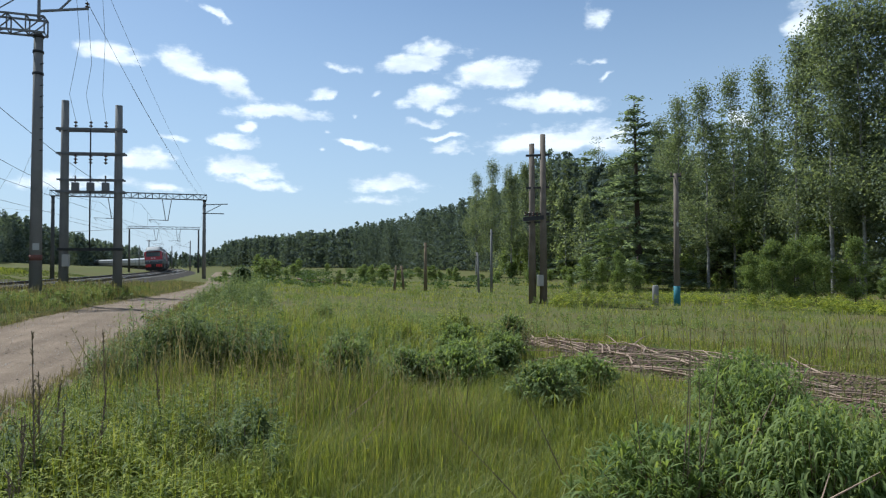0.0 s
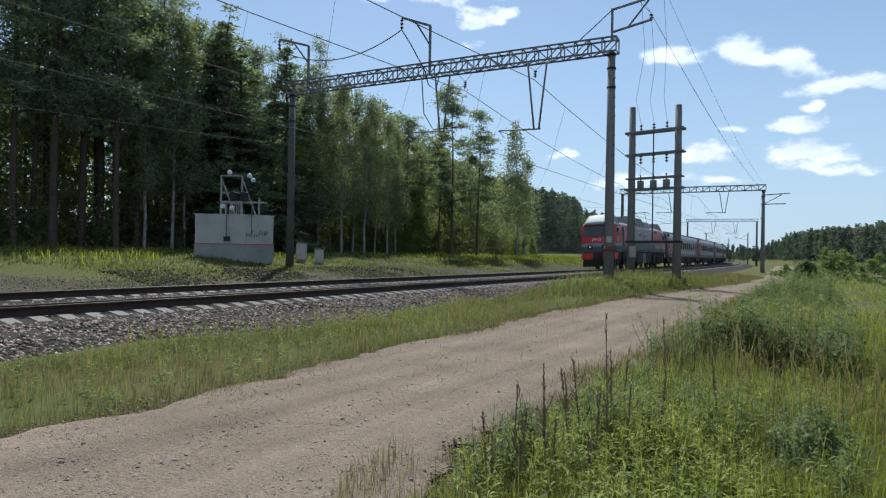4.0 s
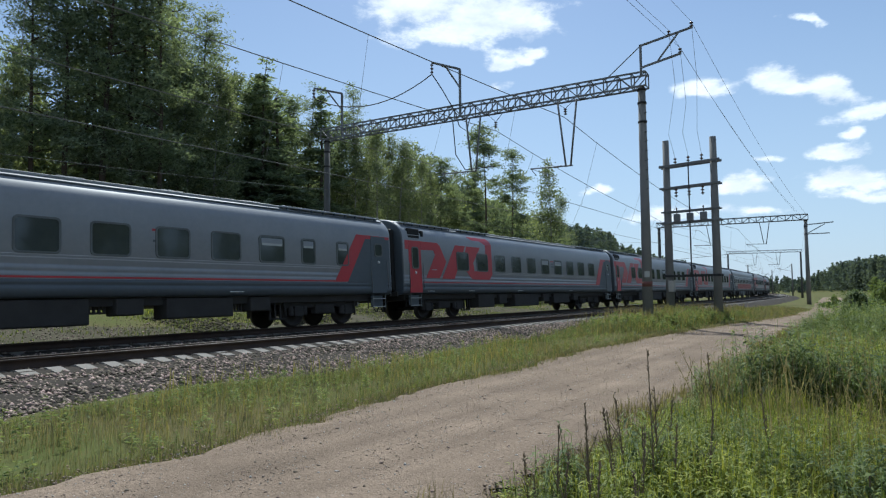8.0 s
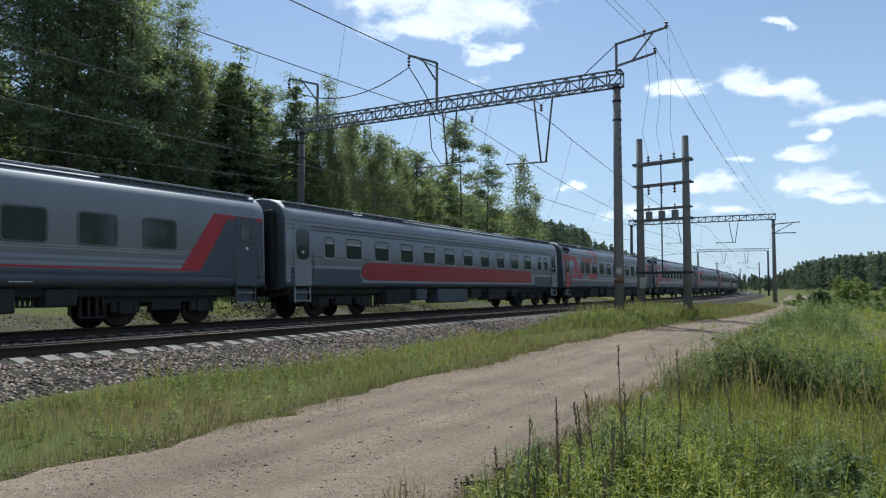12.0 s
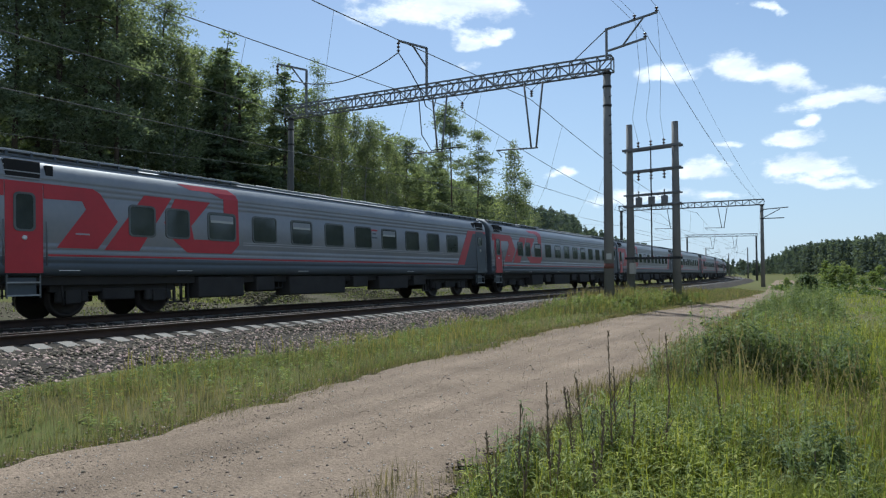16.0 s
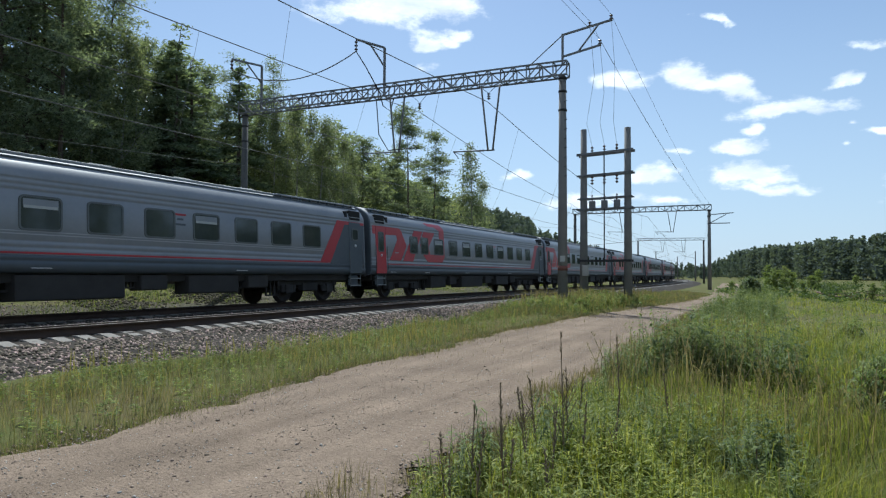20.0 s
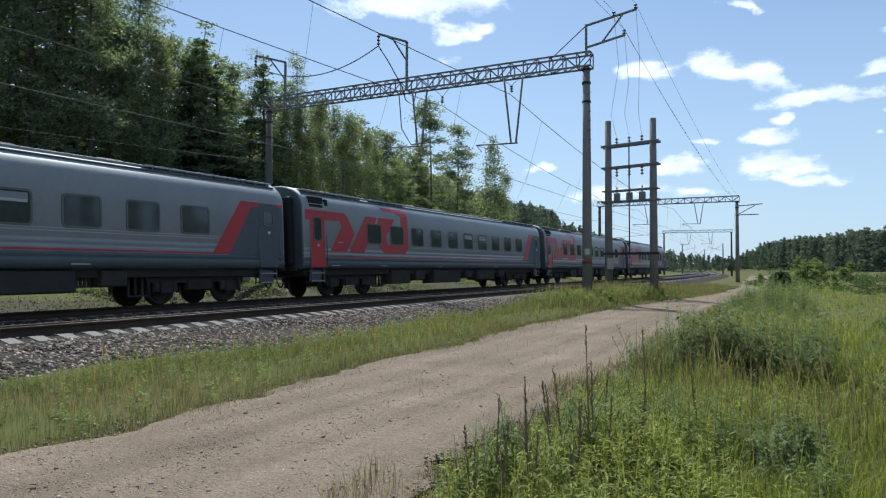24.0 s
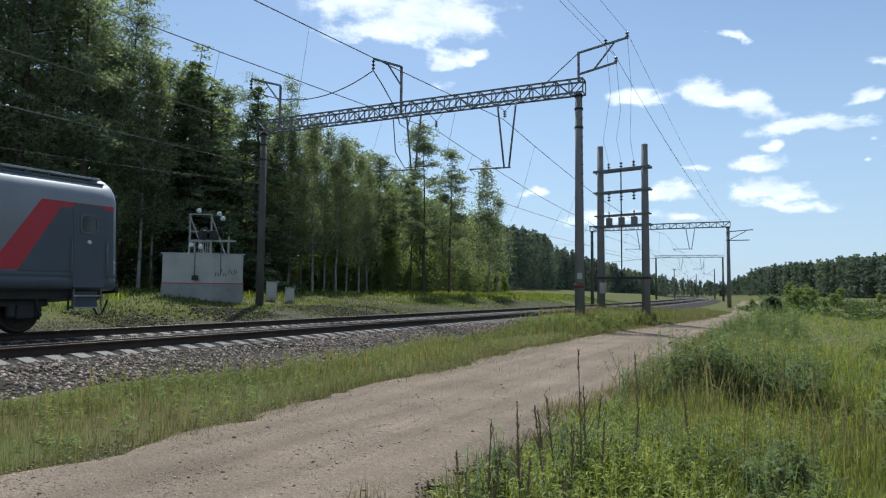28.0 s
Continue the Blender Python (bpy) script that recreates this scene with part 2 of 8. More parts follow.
PALELEAF = material("pale narrow leaves", (0.178, 0.23, 0.088), (0.135, 0.185, 0.066), 0.6, scale=0.9, fine=6, bump=0, spread=0.4, translucent=0.5, spec=0.25)
WILLOWLEAF = material("shrub leaves", (0.165, 0.21, 0.088), (0.122, 0.168, 0.066), 0.6, scale=0.7, fine=5, bump=0, spread=0.4, translucent=0.45, spec=0.25)
MUGWORT = material("grey-green weed leaves", (0.14, 0.178, 0.075), (0.1, 0.138, 0.058), 0.62, scale=1, fine=6, bump=0, spread=0.45, translucent=0.45, spec=0.28)
GRASS = material("meadow grass", (0.184, 0.212, 0.05), (0.138, 0.167, 0.042), 0.48, scale=0.45, fine=3, bump=0, spread=0.5, translucent=0.45, spec=0.4)
DRYGRASS = material("dry verge grass", (0.23, 0.2, 0.09), (0.16, 0.165, 0.065), 0.7, scale=0.5, fine=3, bump=0, spread=0.4, translucent=0.4)
DRYSTEM = material("dry brown stems", (0.19, 0.145, 0.095), (0.13, 0.098, 0.064), 0.9, bump=0)
CHIPWOOD = material("bleached brushwood", (0.19, 0.13, 0.098), (0.105, 0.068, 0.052), 0.9, bump=0.2, spread=0.45)
BRANCH = material("bleached cut branches", (0.36, 0.27, 0.2), (0.22, 0.15, 0.11), 0.9, bump=0.2)
# greyer, bluer leaves: the haze of distance is put into this colour
HAZEWOODS = material("distant woods with haze in the colour", (0.115, 0.142, 0.13), (0.09, 0.118, 0.11), 0.9, scale=0.02, fine=0.3, bump=0, spread=0.2, translucent=0.3)
VERGE = material("verge grass", (0.128, 0.152, 0.066), (0.09, 0.114, 0.05), 0.6, scale=0.5, fine=3, bump=0, spread=0.5, translucent=0.42)
STRAW = material("straw-coloured verge grass", (0.175, 0.155, 0.1), (0.125, 0.114, 0.072), 0.7, scale=0.5, fine=3, bump=0, spread=0.5, translucent=0.45)
PEBBLE = material("brown pebbles", (0.26, 0.2, 0.155), (0.16, 0.125, 0.1), 0.9, bump=0.2, spread=0.4)
STONE = material("crushed track stone", (0.29, 0.238, 0.192), (0.098, 0.079, 0.064), 0.9, scale=9, fine=60, bump=0.3, spread=0.75, spec=0.08)
SLEEPER = material("pale dusty concrete sleeper", (0.22, 0.205, 0.188), (0.15, 0.14, 0.125), 0.9, scale=2.5, fine=40, bump=0.3, spec=0.1)
HERB = material("yellow-green herb leaves", (0.205, 0.238, 0.05), (0.145, 0.182, 0.04), 0.55, scale=1, fine=5, bump=0, spread=0.5, translucent=0.45, spec=0.28)
EARTH = material("gritty trackside earth", (0.085, 0.075, 0.055), (0.055, 0.055, 0.035), 0.95, scale=0.9, fine=22, bump=0.6, spec=0.03)
SCRUBLEAF = material("scrub leaves", (0.085, 0.12, 0.05), (0.055, 0.09, 0.038), 0.6, scale=0.3, fine=3, bump=0, spread=0.4, translucent=0.35)


def streak(m, strength):
    """Long wheel-worn streaks and darker grit along y over a material."""
    nt = m.node_tree
    N, link = nt.nodes.new, nt.links.new
    bsdf = nt.nodes["Principled BSDF"]
    old = bsdf.inputs["Base Color"].links[0].from_socket
    co, mp = N("ShaderNodeTexCoord"), N("ShaderNodeMapping")
    mp.inputs["Scale"].default_value = (2.6, 0.14, 1.0)
    link(co.outputs["Object"], mp.inputs[0])
    n1, n2 = N("ShaderNodeTexNoise"), N("ShaderNodeTexNoise")
    n1.inputs["Scale"].default_value, n1.inputs["Detail"].default_value = 1.0, 6.0
    n2.inputs["Scale"].default_value, n2.inputs["Detail"].default_value = 38.0, 6.0
    link(mp.outputs[0], n1.inputs["Vector"])
    link(co.outputs["Object"], n2.inputs["Vector"])
    r1, r2 = N("ShaderNodeMapRange"), N("ShaderNodeMapRange")
    link(n1.outputs[0], r1.inputs[0])
    link(n2.outputs[0], r2.inputs[0])
    r1.inputs[1].default_value, r1.inputs[2].default_value, r1.inputs[3].default_value, r1.inputs[4].default_value = 0.35, 0.65, 1.0 - strength, 1.0 + strength
    r2.inputs[1].default_value, r2.inputs[2].default_value, r2.inputs[3].default_value, r2.inputs[4].default_value = 0.3, 0.7, 0.76, 1.22
    mul = N("ShaderNodeMath")
    mul.operation = "MULTIPLY"
    link(r1.outputs[0], mul.inputs[0])
    link(r2.outputs[0], mul.inputs[1])
    hsv = N("ShaderNodeHueSaturation")
    link(mul.outputs[0], hsv.inputs["Value"])
    link(old, hsv.inputs["Color"])
    link(hsv.outputs[0], bsdf.inputs["Base Color"])
    # trampled, clod-sized relief under the grit
    n3, b = N("ShaderNodeTexNoise"), N("ShaderNodeBump")
    n3.inputs["Scale"].default_value, n3.inputs["Detail"].default_value = 9.0, 4.0
    link(co.outputs["Object"], n3.inputs["Vector"])
    b.inputs["Strength"].default_value, b.inputs["Distance"].default_value = 0.6, 0.025
    link(n3.outputs[0], b.inputs["Height"])
    link(bsdf.inputs["Normal"].links[0].from_socket, b.inputs["Normal"])
    link(b.outputs[0], bsdf.inputs["Normal"])


streak(SAND, 0.14)


# building helpers
def part(name, bm, mat, parent=None, label=""):
    """One mesh object from a bmesh, under a thing or a part."""
    me = bpy.data.meshes.new(name)
    bm.to_mesh(me)
    bm.free()
    for m in mat if isinstance(mat, (list, tuple)) else [mat]:
        me.materials.append(m)
    ob = new(name, me)
    ob.parent = parent
    return tagged(ob, label)


def share(name, me, parent, m):
    """Another object on the same mesh."""
    ob = new(name, me)
    ob.parent = parent
    ob.matrix_basis = m
    return ob


def thing(name, m, label, category, group="", kind=""):
    ob = new(name)
    ob.matrix_basis = m
    return tagged(ob, label, category, group, kind)


def box(bm, x0, x1, y0, y1, z0, z1, bevel=0.0, mi=0):
    v = [bm.verts.new(p) for p in ((x0, y0, z0), (x1, y0, z0), (x1, y1, z0), (x0, y1, z0), (x0, y0, z1), (x1, y0, z1), (x1, y1, z1), (x0, y1, z1))]
    fs = [bm.faces.new([v[i] for i in q]) for q in ((3, 2, 1, 0), (4, 5, 6, 7), (0, 1, 5, 4), (1, 2, 6, 5), (2, 3, 7, 6), (3, 0, 4, 7))]
    for f in fs:
        f.material_index = mi
    if bevel:
        bmesh.ops.bevel(bm, geom=list({e for f in fs for e in f.edges}), offset=bevel, segments=2, affect="EDGES", profile=0.5)
    return bm


def rod(bm, a, b, r0, r1=None, n=8, cap=True, mi=0):
    """A tapered rod from a to b."""
    a, b = Vector(a), Vector(b)
    r1 = r0 if r1 is None else r1
    q = (b - a).to_track_quat("Z", "Y").to_matrix()
    ra, rb = [], []
    for i in range(n):
        d = q @ Vector((math.cos(2 * math.pi * i / n), math.sin(2 * math.pi * i / n), 0))
        ra.append(bm.verts.new(a + d * r0))
        rb.append(bm.verts.new(b + d * r1))
    for i in range(n):
        f = bm.faces.new((ra[i], ra[(i + 1) % n], rb[(i + 1) % n], rb[i]))
        f.smooth, f.material_index = n > 5, mi
    if cap:
        for ring in (ra[::-1], rb):
            bm.faces.new(ring).material_index = mi
    return bm


def lathe(bm, base, axis, profile, n=12, mi=0):
    """A turned body: profile of (along, radius) on an axis."""
    base, axis = Vector(base), Vector(axis).normalized()
    q = axis.to_track_quat("Z", "Y").to_matrix()
    rings = []
    for z, r in profile:
        rings.append([bm.verts.new(base + axis * z + q @ Vector((r * math.cos(2 * math.pi * i / n), r * math.sin(2 * math.pi * i / n), 0))) for i in range(n)])
    for a, b in zip(rings, rings[1:]):
        for i in range(n):
            f = bm.faces.new((a[i], a[(i + 1) % n], b[(i + 1) % n], b[i]))
            f.smooth, f.material_index = True, mi
    bm.faces.new(rings[0][::-1]).material_index = mi
    bm.faces.new(rings[-1]).material_index = mi
    return bm


def beam(bm, a, b, w, h, mi=0):
    """A rectangular bar from a to b."""
    a, b = Vector(a), Vector(b)
    q = (b - a).to_track_quat("Y", "Z").to_matrix()
    v = []
    for p in (a, b):
        for sx, sz in ((-1, -1), (1, -1), (1, 1), (-1, 1)):
            v.append(bm.verts.new(p + q @ Vector((sx * w / 2, 0, sz * h / 2))))
    for f in ((3, 2, 1, 0), (4, 5, 6, 7), (0, 1, 5, 4), (1, 2, 6, 5), (2, 3, 7, 6), (3, 0, 4, 7)):
        bm.faces.new([v[i] for i in f]).material_index = mi
    return bm


def mesh_np(name, verts, faces_n, mat, smooth=False):
    """A mesh from numpy: verts (n, 3); faces: (m, k) indices with equal corners."""
    me = bpy.data.meshes.new(name)
    me.vertices.add(len(verts))
    me.vertices.foreach_set("co", np.asarray(verts, np.float32).ravel())
    m, k = faces_n.shape
    me.loops.add(m * k)
    me.loops.foreach_set("vertex_index", faces_n.astype(np.int32).ravel())
    me.polygons.add(m)
    me.polygons.foreach_set("loop_start", np.arange(0, m * k, k, dtype=np.int32))
    me.polygons.foreach_set("loop_total", np.full(m, k, np.int32))
    if smooth:
        me.polygons.foreach_set("use_smooth", np.ones(m, bool))
    me.update(calc_edges=True)
    me.materials.append(mat)
    return me


# the line of the railway: s runs along the far track's axis from abeam of the camera
_s = np.arange(-600, 1400, 0.5)


def heading(s):
    s = np.clip(s, -40, 420)
    bend = np.where(s < 0, 0, np.where(s < 200, s * s, 400 * s - 40000))
    return 3.537e-4 * s + 2.583e-6 * bend


_h = heading(_s)
_x = np.cumsum(-np.sin(_h)) * 0.5
_y = np.cumsum(np.cos(_h)) * 0.5
_i0 = int(np.argmin(np.abs(_s)))
_x += TRACK - _x[_i0]
_y -= _y[_i0]


def line(s, off=0.0):
    """A place beside the axis at s; off to the right of the line's way."""
    h = heading(s)
    x, y = np.interp(s, _s, _x), np.interp(s, _s, _y)
    return x + off * np.cos(h), y + off * np.sin(h)


def shift(y):
    """How far the line has drawn aside of a straight one at y."""
    return np.interp(y, _y, _x) - TRACK


def swell(y):
    """The low rise that the road climbs beside the masts."""
    return 0.17 * np.exp(-((y - 20.5) / 6) ** 2)


def height(x, y):
    """The lie of the land."""
    u = x - shift(y)
    z = np.interp(u, (-400, -120, -60, -40, -30, -24, -21.3, -10.2, -7.2, -6.3, -2.4, -1.6, 2, 12, 30, 70, 200, 500),
                  (9, 5, 2.4, 1.35, 1.1, 0.25, -0.12, -0.12, 0.02, -0.05, -0.05, 0.04, -0.06, -0.35, -0.5, 0.2, 4, 16))
    z = z + 0.34 * np.exp(-((u + 9.5) / 1.7) ** 2 - ((y - 32.5) / 8.0) ** 2)
    z = z + swell(y) * np.interp(u, (-11, -8, -1, 4), (0, 1, 1, 0))
    return z + 0.05 * np.sin(x * 0.9 + 1.3) * np.sin(y * 0.7) * (np.abs(u + 4.4) > 2.2)


# ground, road, track bed
def ground_sheet():
    us = np.concatenate([np.linspace(-900, -130, 12), np.linspace(-120, -32, 23), np.arange(-30, 30, 0.75), np.linspace(30, 120, 24), np.linspace(140, 900, 12)])
    vs = np.concatenate([np.linspace(-500, -40, 10), np.arange(-36, 60, 1.0), np.linspace(60, 300, 60), np.linspace(320, 2500, 20)])
    U, V = np.meshgrid(us, vs)
    X = U + shift(V)
    Z = height(X, V)
    n, m = U.shape
    i = np.arange(n * m).reshape(n, m)
    q = np.stack([i[:-1, :-1], i[:-1, 1:], i[1:, 1:], i[1:, :-1]], -1).reshape(-1, 4)
    me = mesh_np("ground", np.stack([X, V, Z], -1).reshape(-1, 3), q, SOIL, True)
    return tagged(new("ground", me), "uneven meadow soil under grass and weeds", "ground", kind="structure")


ROAD_Y = (-60, -10, 3, 5.2, 8, 11.3, 15, 18.2, 20.3, 24, 28, 31.5, 35, 45, 55, 90, 150)
ROAD_L = (-6.3, -6.0, -5.75, -5.8, -6.35, -6.3, -6.5, -6.2, -6.1, -6.25, -6.5, -6.5, -6.1, -5.4, -5.6, -8.5, -13)
ROAD_R = (-2.2, -2.2, -2.4, -2.55, -2.65, -2.65, -2.8, -2.85, -2.9, -2.9, -3.05, -3.25, -3.4, -3.4, -3.4, -5.5, -10)


def road_sheet():
    vs = np.concatenate([np.linspace(-60, -2, 20), np.arange(-1.5, 45, 0.25), np.linspace(45, 150, 60)])
    ks = np.linspace(0, 1, 25)
    K, V = np.meshgrid(ks, vs)
    rng = np.random.default_rng(4)
    wob = lambda a, b: 0.05 * np.sin(V * 1.9 + a) + 0.03 * np.sin(V * 4.7 + b)
    rag = lambda: (rng.normal(0, 0.085, len(vs)) + 0.09 * np.sin(vs[:] * 0.83 + rng.uniform(0, 6)) * np.sin(vs[:] * 2.3))[:, None]
    L, R = np.interp(V, ROAD_Y, ROAD_L) + wob(0, 1) + rag(), np.interp(V, ROAD_Y, ROAD_R) + wob(2, 3) + rag()
    X = L + (R - L) * K
    rut = -0.02 * np.exp(-((K - 0.28) / 0.12) ** 2) - 0.02 * np.exp(-((K - 0.7) / 0.12) ** 2)
    edge = -0.06 * (np.abs(K - 0.5) > 0.47)
    Z = 0.045 + swell(V) + rut * (0.7 + 0.3 * np.sin(V * 0.6)) + edge + rng.normal(0, 0.0007, V.shape)
    n, m = V.shape
    i = np.arange(n * m).reshape(n, m)
    q = np.stack([i[:-1, :-1], i[:-1, 1:], i[1:, 1:], i[1:, :-1]], -1).reshape(-1, 4)
    me = mesh_np("road", np.stack([X, V, Z], -1).reshape(-1, 3), q, SAND, True)
    return tagged(new("road", me), "pale sandy gravel track with shallow wheel ruts", "road", kind="structure")


def stones(name, label, cat, pts, sizes, mat, seed, kind="stuff", flat=0.7):
    """Loose stones: squashed irregular octahedra."""
    rng = np.random.default_rng(seed)
    n = len(pts)
    base = np.array([(1, 0, 0), (0, 1, 0), (-1, 0, 0), (0, -1, 0), (0, 0, 1), (0, 0, -1)], float)
    v = base[None] * rng.uniform(0.55, 1.2, (n, 6, 1)) + rng.normal(0, 0.16, (n, 6, 3))
    a = rng.uniform(0, 6.28, n)
    c, s = np.cos(a), np.sin(a)
    x, y = v[..., 0] * c[:, None] - v[..., 1] * s[:, None], v[..., 0] * s[:, None] + v[..., 1] * c[:, None]
    v = np.stack([x, y, v[..., 2] * flat], -1) * sizes[:, None, None] + pts[:, None]
    f = np.array([(0, 1, 4), (1, 2, 4), (2, 3, 4), (3, 0, 4), (1, 0, 5), (2, 1, 5), (3, 2, 5), (0, 3, 5)])
    faces = (f[None] + 6 * np.arange(n)[:, None, None]).reshape(-1, 3)
    return tagged(new(name, mesh_np(name, v.reshape(-1, 3), faces, mat)), label, cat, kind=kind)


def lean(off, axis):
    """How much the canted track rises or falls at a place beside its rail nearest to the road."""
    return (off - axis - 0.76) * CANT


def sleeper_shape(bm, m=None):
    """A concrete sleeper: rail seats a little proud, ends sloping down."""
    top = ((-1.35, -0.27), (-0.98, -0.188), (-0.55, -0.19), (-0.3, -0.21), (0.3, -0.21), (0.55, -0.19), (0.98, -0.188), (1.35, -0.27))
    rows = [[bm.verts.new((x, dy * w, z)) for dy, w, z in ((-1, 0.15, -0.39), (-1, 0.125, zt), (1, 0.125, zt), (1, 0.15, -0.39))] for x, zt in top]
    for a, b in zip(rows, rows[1:]):
        for i in range(3):
            bm.faces.new((a[i], b[i], b[i + 1], a[i + 1]))
    bm.faces.new(rows[0])
    bm.faces.new(rows[-1][::-1])
    if m is not None:
        bmesh.ops.transform(bm, matrix=m, verts=[v for r in rows for v in r])
    return bm


BED = ((-3.35, -0.25), (-2.0, 0.02), (-1.35, 0.095), (0.9, 0.245), (1.25, 0.242), (1.75, 0.16), (2.5, 0.085), (2.75, 0.06), (5.0, 0.245), (5.28, 0.238), (5.6, 0.17), (6.05, 0.12), (7.9, -0.2))


def track_bed():
    """The ballast bank under both tracks."""
    ss = np.concatenate([np.arange(-60, 60, 1.0), np.arange(60, 700, 4.0)])
    off = np.interp(np.linspace(0, len(BED) - 1, 51), range(len(BED)), [b[0] for b in BED])
    z = np.interp(off, [b[0] for b in BED], [b[1] for b in BED])
    S, O = np.meshgrid(ss, off, indexing="ij")
    X, Y = line(S, O)
    rng = np.random.default_rng(2)
    Z = z[None] + rng.normal(0, 0.012, S.shape)
    n, m = S.shape
    i = np.arange(n * m).reshape(n, m)
    q = np.stack([i[:-1, :-1], i[:-1, 1:], i[1:, 1:], i[1:, :-1]], -1).reshape(-1, 4)
    me = mesh_np("track_bed", np.stack([X, Y, Z], -1).reshape(-1, 3), q, BALLAST)
    tagged(new("track_bed", me), "grey crushed stone bank under two railway tracks", "ballast", kind="structure")
    n = 30000
    s = 1 + 50 * rng.random(n) ** 1.5
    o = np.where(rng.random(n) < 0.62, rng.uniform(5.42, 7.9, n), np.where(rng.random(n) < 0.6, rng.uniform(1.4, 2.6, n), rng.uniform(-3.2, 5.1, n)))
    X, Y = line(s, o)
    Z = np.interp(o, [b[0] for b in BED], [b[1] for b in BED]) + 0.005
    stones("ballast_stones", "loose grey crushed stones of the track bank", "ballast", np.stack([X, Y, Z], -1), rng.uniform(0.028, 0.062, n), STONE, 3)


RAIL_PROFILE = ((-0.075, -0.18), (0.075, -0.18), (0.075, -0.165), (0.012, -0.145), (0.009, -0.045), (0.036, -0.034), (0.036, -0.006), (0.03, 0), (-0.03, 0), (-0.036, -0.006), (-0.036, -0.034), (-0.009, -0.045), (-0.012, -0.145), (-0.075, -0.165))


def rails():
    ss = np.concatenate([np.arange(-60, 60, 2.0), np.arange(60, 620, 4.0)])
    P = np.array(RAIL_PROFILE)
    k = len(P)
    for axis in (0.0, GAP):
        th = thing("railway_track", Matrix(), "steel rails on pale concrete sleepers" + (", nearer of two tracks" if axis else ", farther of two tracks"), "railway track", "railway tracks", "structure")
        for side in (-0.76, 0.76):
            S, O = np.meshgrid(ss, axis + side + P[:, 0], indexing="ij")
            X, Y = line(S, O)
            Z = np.broadcast_to(RAIL + P[:, 1] + lean(axis + side, axis), S.shape)
            i = np.arange(S.size).reshape(S.shape)
            j = np.roll(i, -1, axis=1)
            q = np.stack([i[:-1], i[1:], j[1:], j[:-1]], -1).reshape(-1, 4)
            me = mesh_np("rail", np.stack([X, Y, Z], -1).reshape(-1, 3), q, RAILSIDE)
            me.materials.append(RAILHEAD)
            idx = np.tile((np.arange(k) == 7).astype(np.int32), len(ss) - 1)
            me.polygons.foreach_set("material_index", idx)
            ob = new("rail", me)
            ob.parent = th
        bm = sleeper_shape(bmesh.new())
        first = part("sleeper", bm, SLEEPER, th)
        far = []
        for n in range(-22, 456):
            s = n * 0.5
            x, y = line(s, axis)
            m = Matrix.Translation((x, y, RAIL + lean(axis, axis))) @ pose(0, 0, 0, 0, 0, math.degrees(heading(s))) @ pose(0, 0, 0, 0, -math.degrees(math.atan(CANT)), 0)
            if n == -22:
                first.matrix_basis = m
            elif n < 128:
                share("sleeper", first.data, th, m)
            else:
                far.append(m)
        bm = bmesh.new()
        for m in far:
            sleeper_shape(bm, m)
        tagged(part("far_sleepers", bm, SLEEPER, th), kind="stuff")


def cess():
    """The bare gritty strip beyond the far track."""
    ss, ks = np.arange(-14, 70, 0.5), np.linspace(0, 1, 14)
    S, K = np.meshgrid(ss, ks, indexing="ij")
    outer = -7.6 - 1.6 * np.sin(S * 0.23) - 0.7 * np.sin(S * 0.71 + 1) - np.clip(S - 20, 0, 12) * 0.1
    X, Y = line(S, -3.2 + (outer + 3.2) * K)
    Z = height(X, Y) + 0.012 + 0.06 * np.sin(np.pi * K) * (0.5 + 0.5 * np.sin(S * 0.31 + 0.5)) - 0.1 * (K > 0.97)
    n, m = S.shape
    i = np.arange(n * m).reshape(n, m)
    q = np.stack([i[:-1, :-1], i[:-1, 1:], i[1:, 1:], i[1:, :-1]], -1).reshape(-1, 4)
    me = mesh_np("cess", np.stack([X, Y, Z], -1).reshape(-1, 3), q, EARTH, True)
    tagged(new("ground_strip", me), "bare gritty earth strip beyond the far track", "ground", kind="structure")


ground_sheet()
road_sheet()
cess()
track_bed()
rails()


# masts, gantries, wires
def concrete_mast(parent, x, y, z0, z1, r0, r1, name="mast", mat=None):
    bm = lathe(bmesh.new(), (x, y, z0), (0, 0, 1), [(0, r0), ((z1 - z0) * 0.5, (r0 + r1) / 2), (z1 - z0, r1)], 14)
    return part(name, bm, mat or MAST, parent)


def insulator(parent, a, b, r=0.075, discs=3, name="insulator", mat=None):
    """A string of porcelain sheds between two points."""
    a, b = Vector(a), Vector(b)
    length = (b - a).length
    prof = [(0, 0.02)]
    for i in range(discs):
        z = length * (i + 0.5) / discs
        step = length / discs
        prof += [(z - 0.32 * step, 0.025), (z - 0.1 * step, r), (z + 0.12 * step, r * 0.85), (z + 0.25 * step, 0.03)]
    prof.append((length, 0.02))
    return part(name, lathe(bmesh.new(), a, b - a, prof, 10), mat or PORCELAIN, parent)


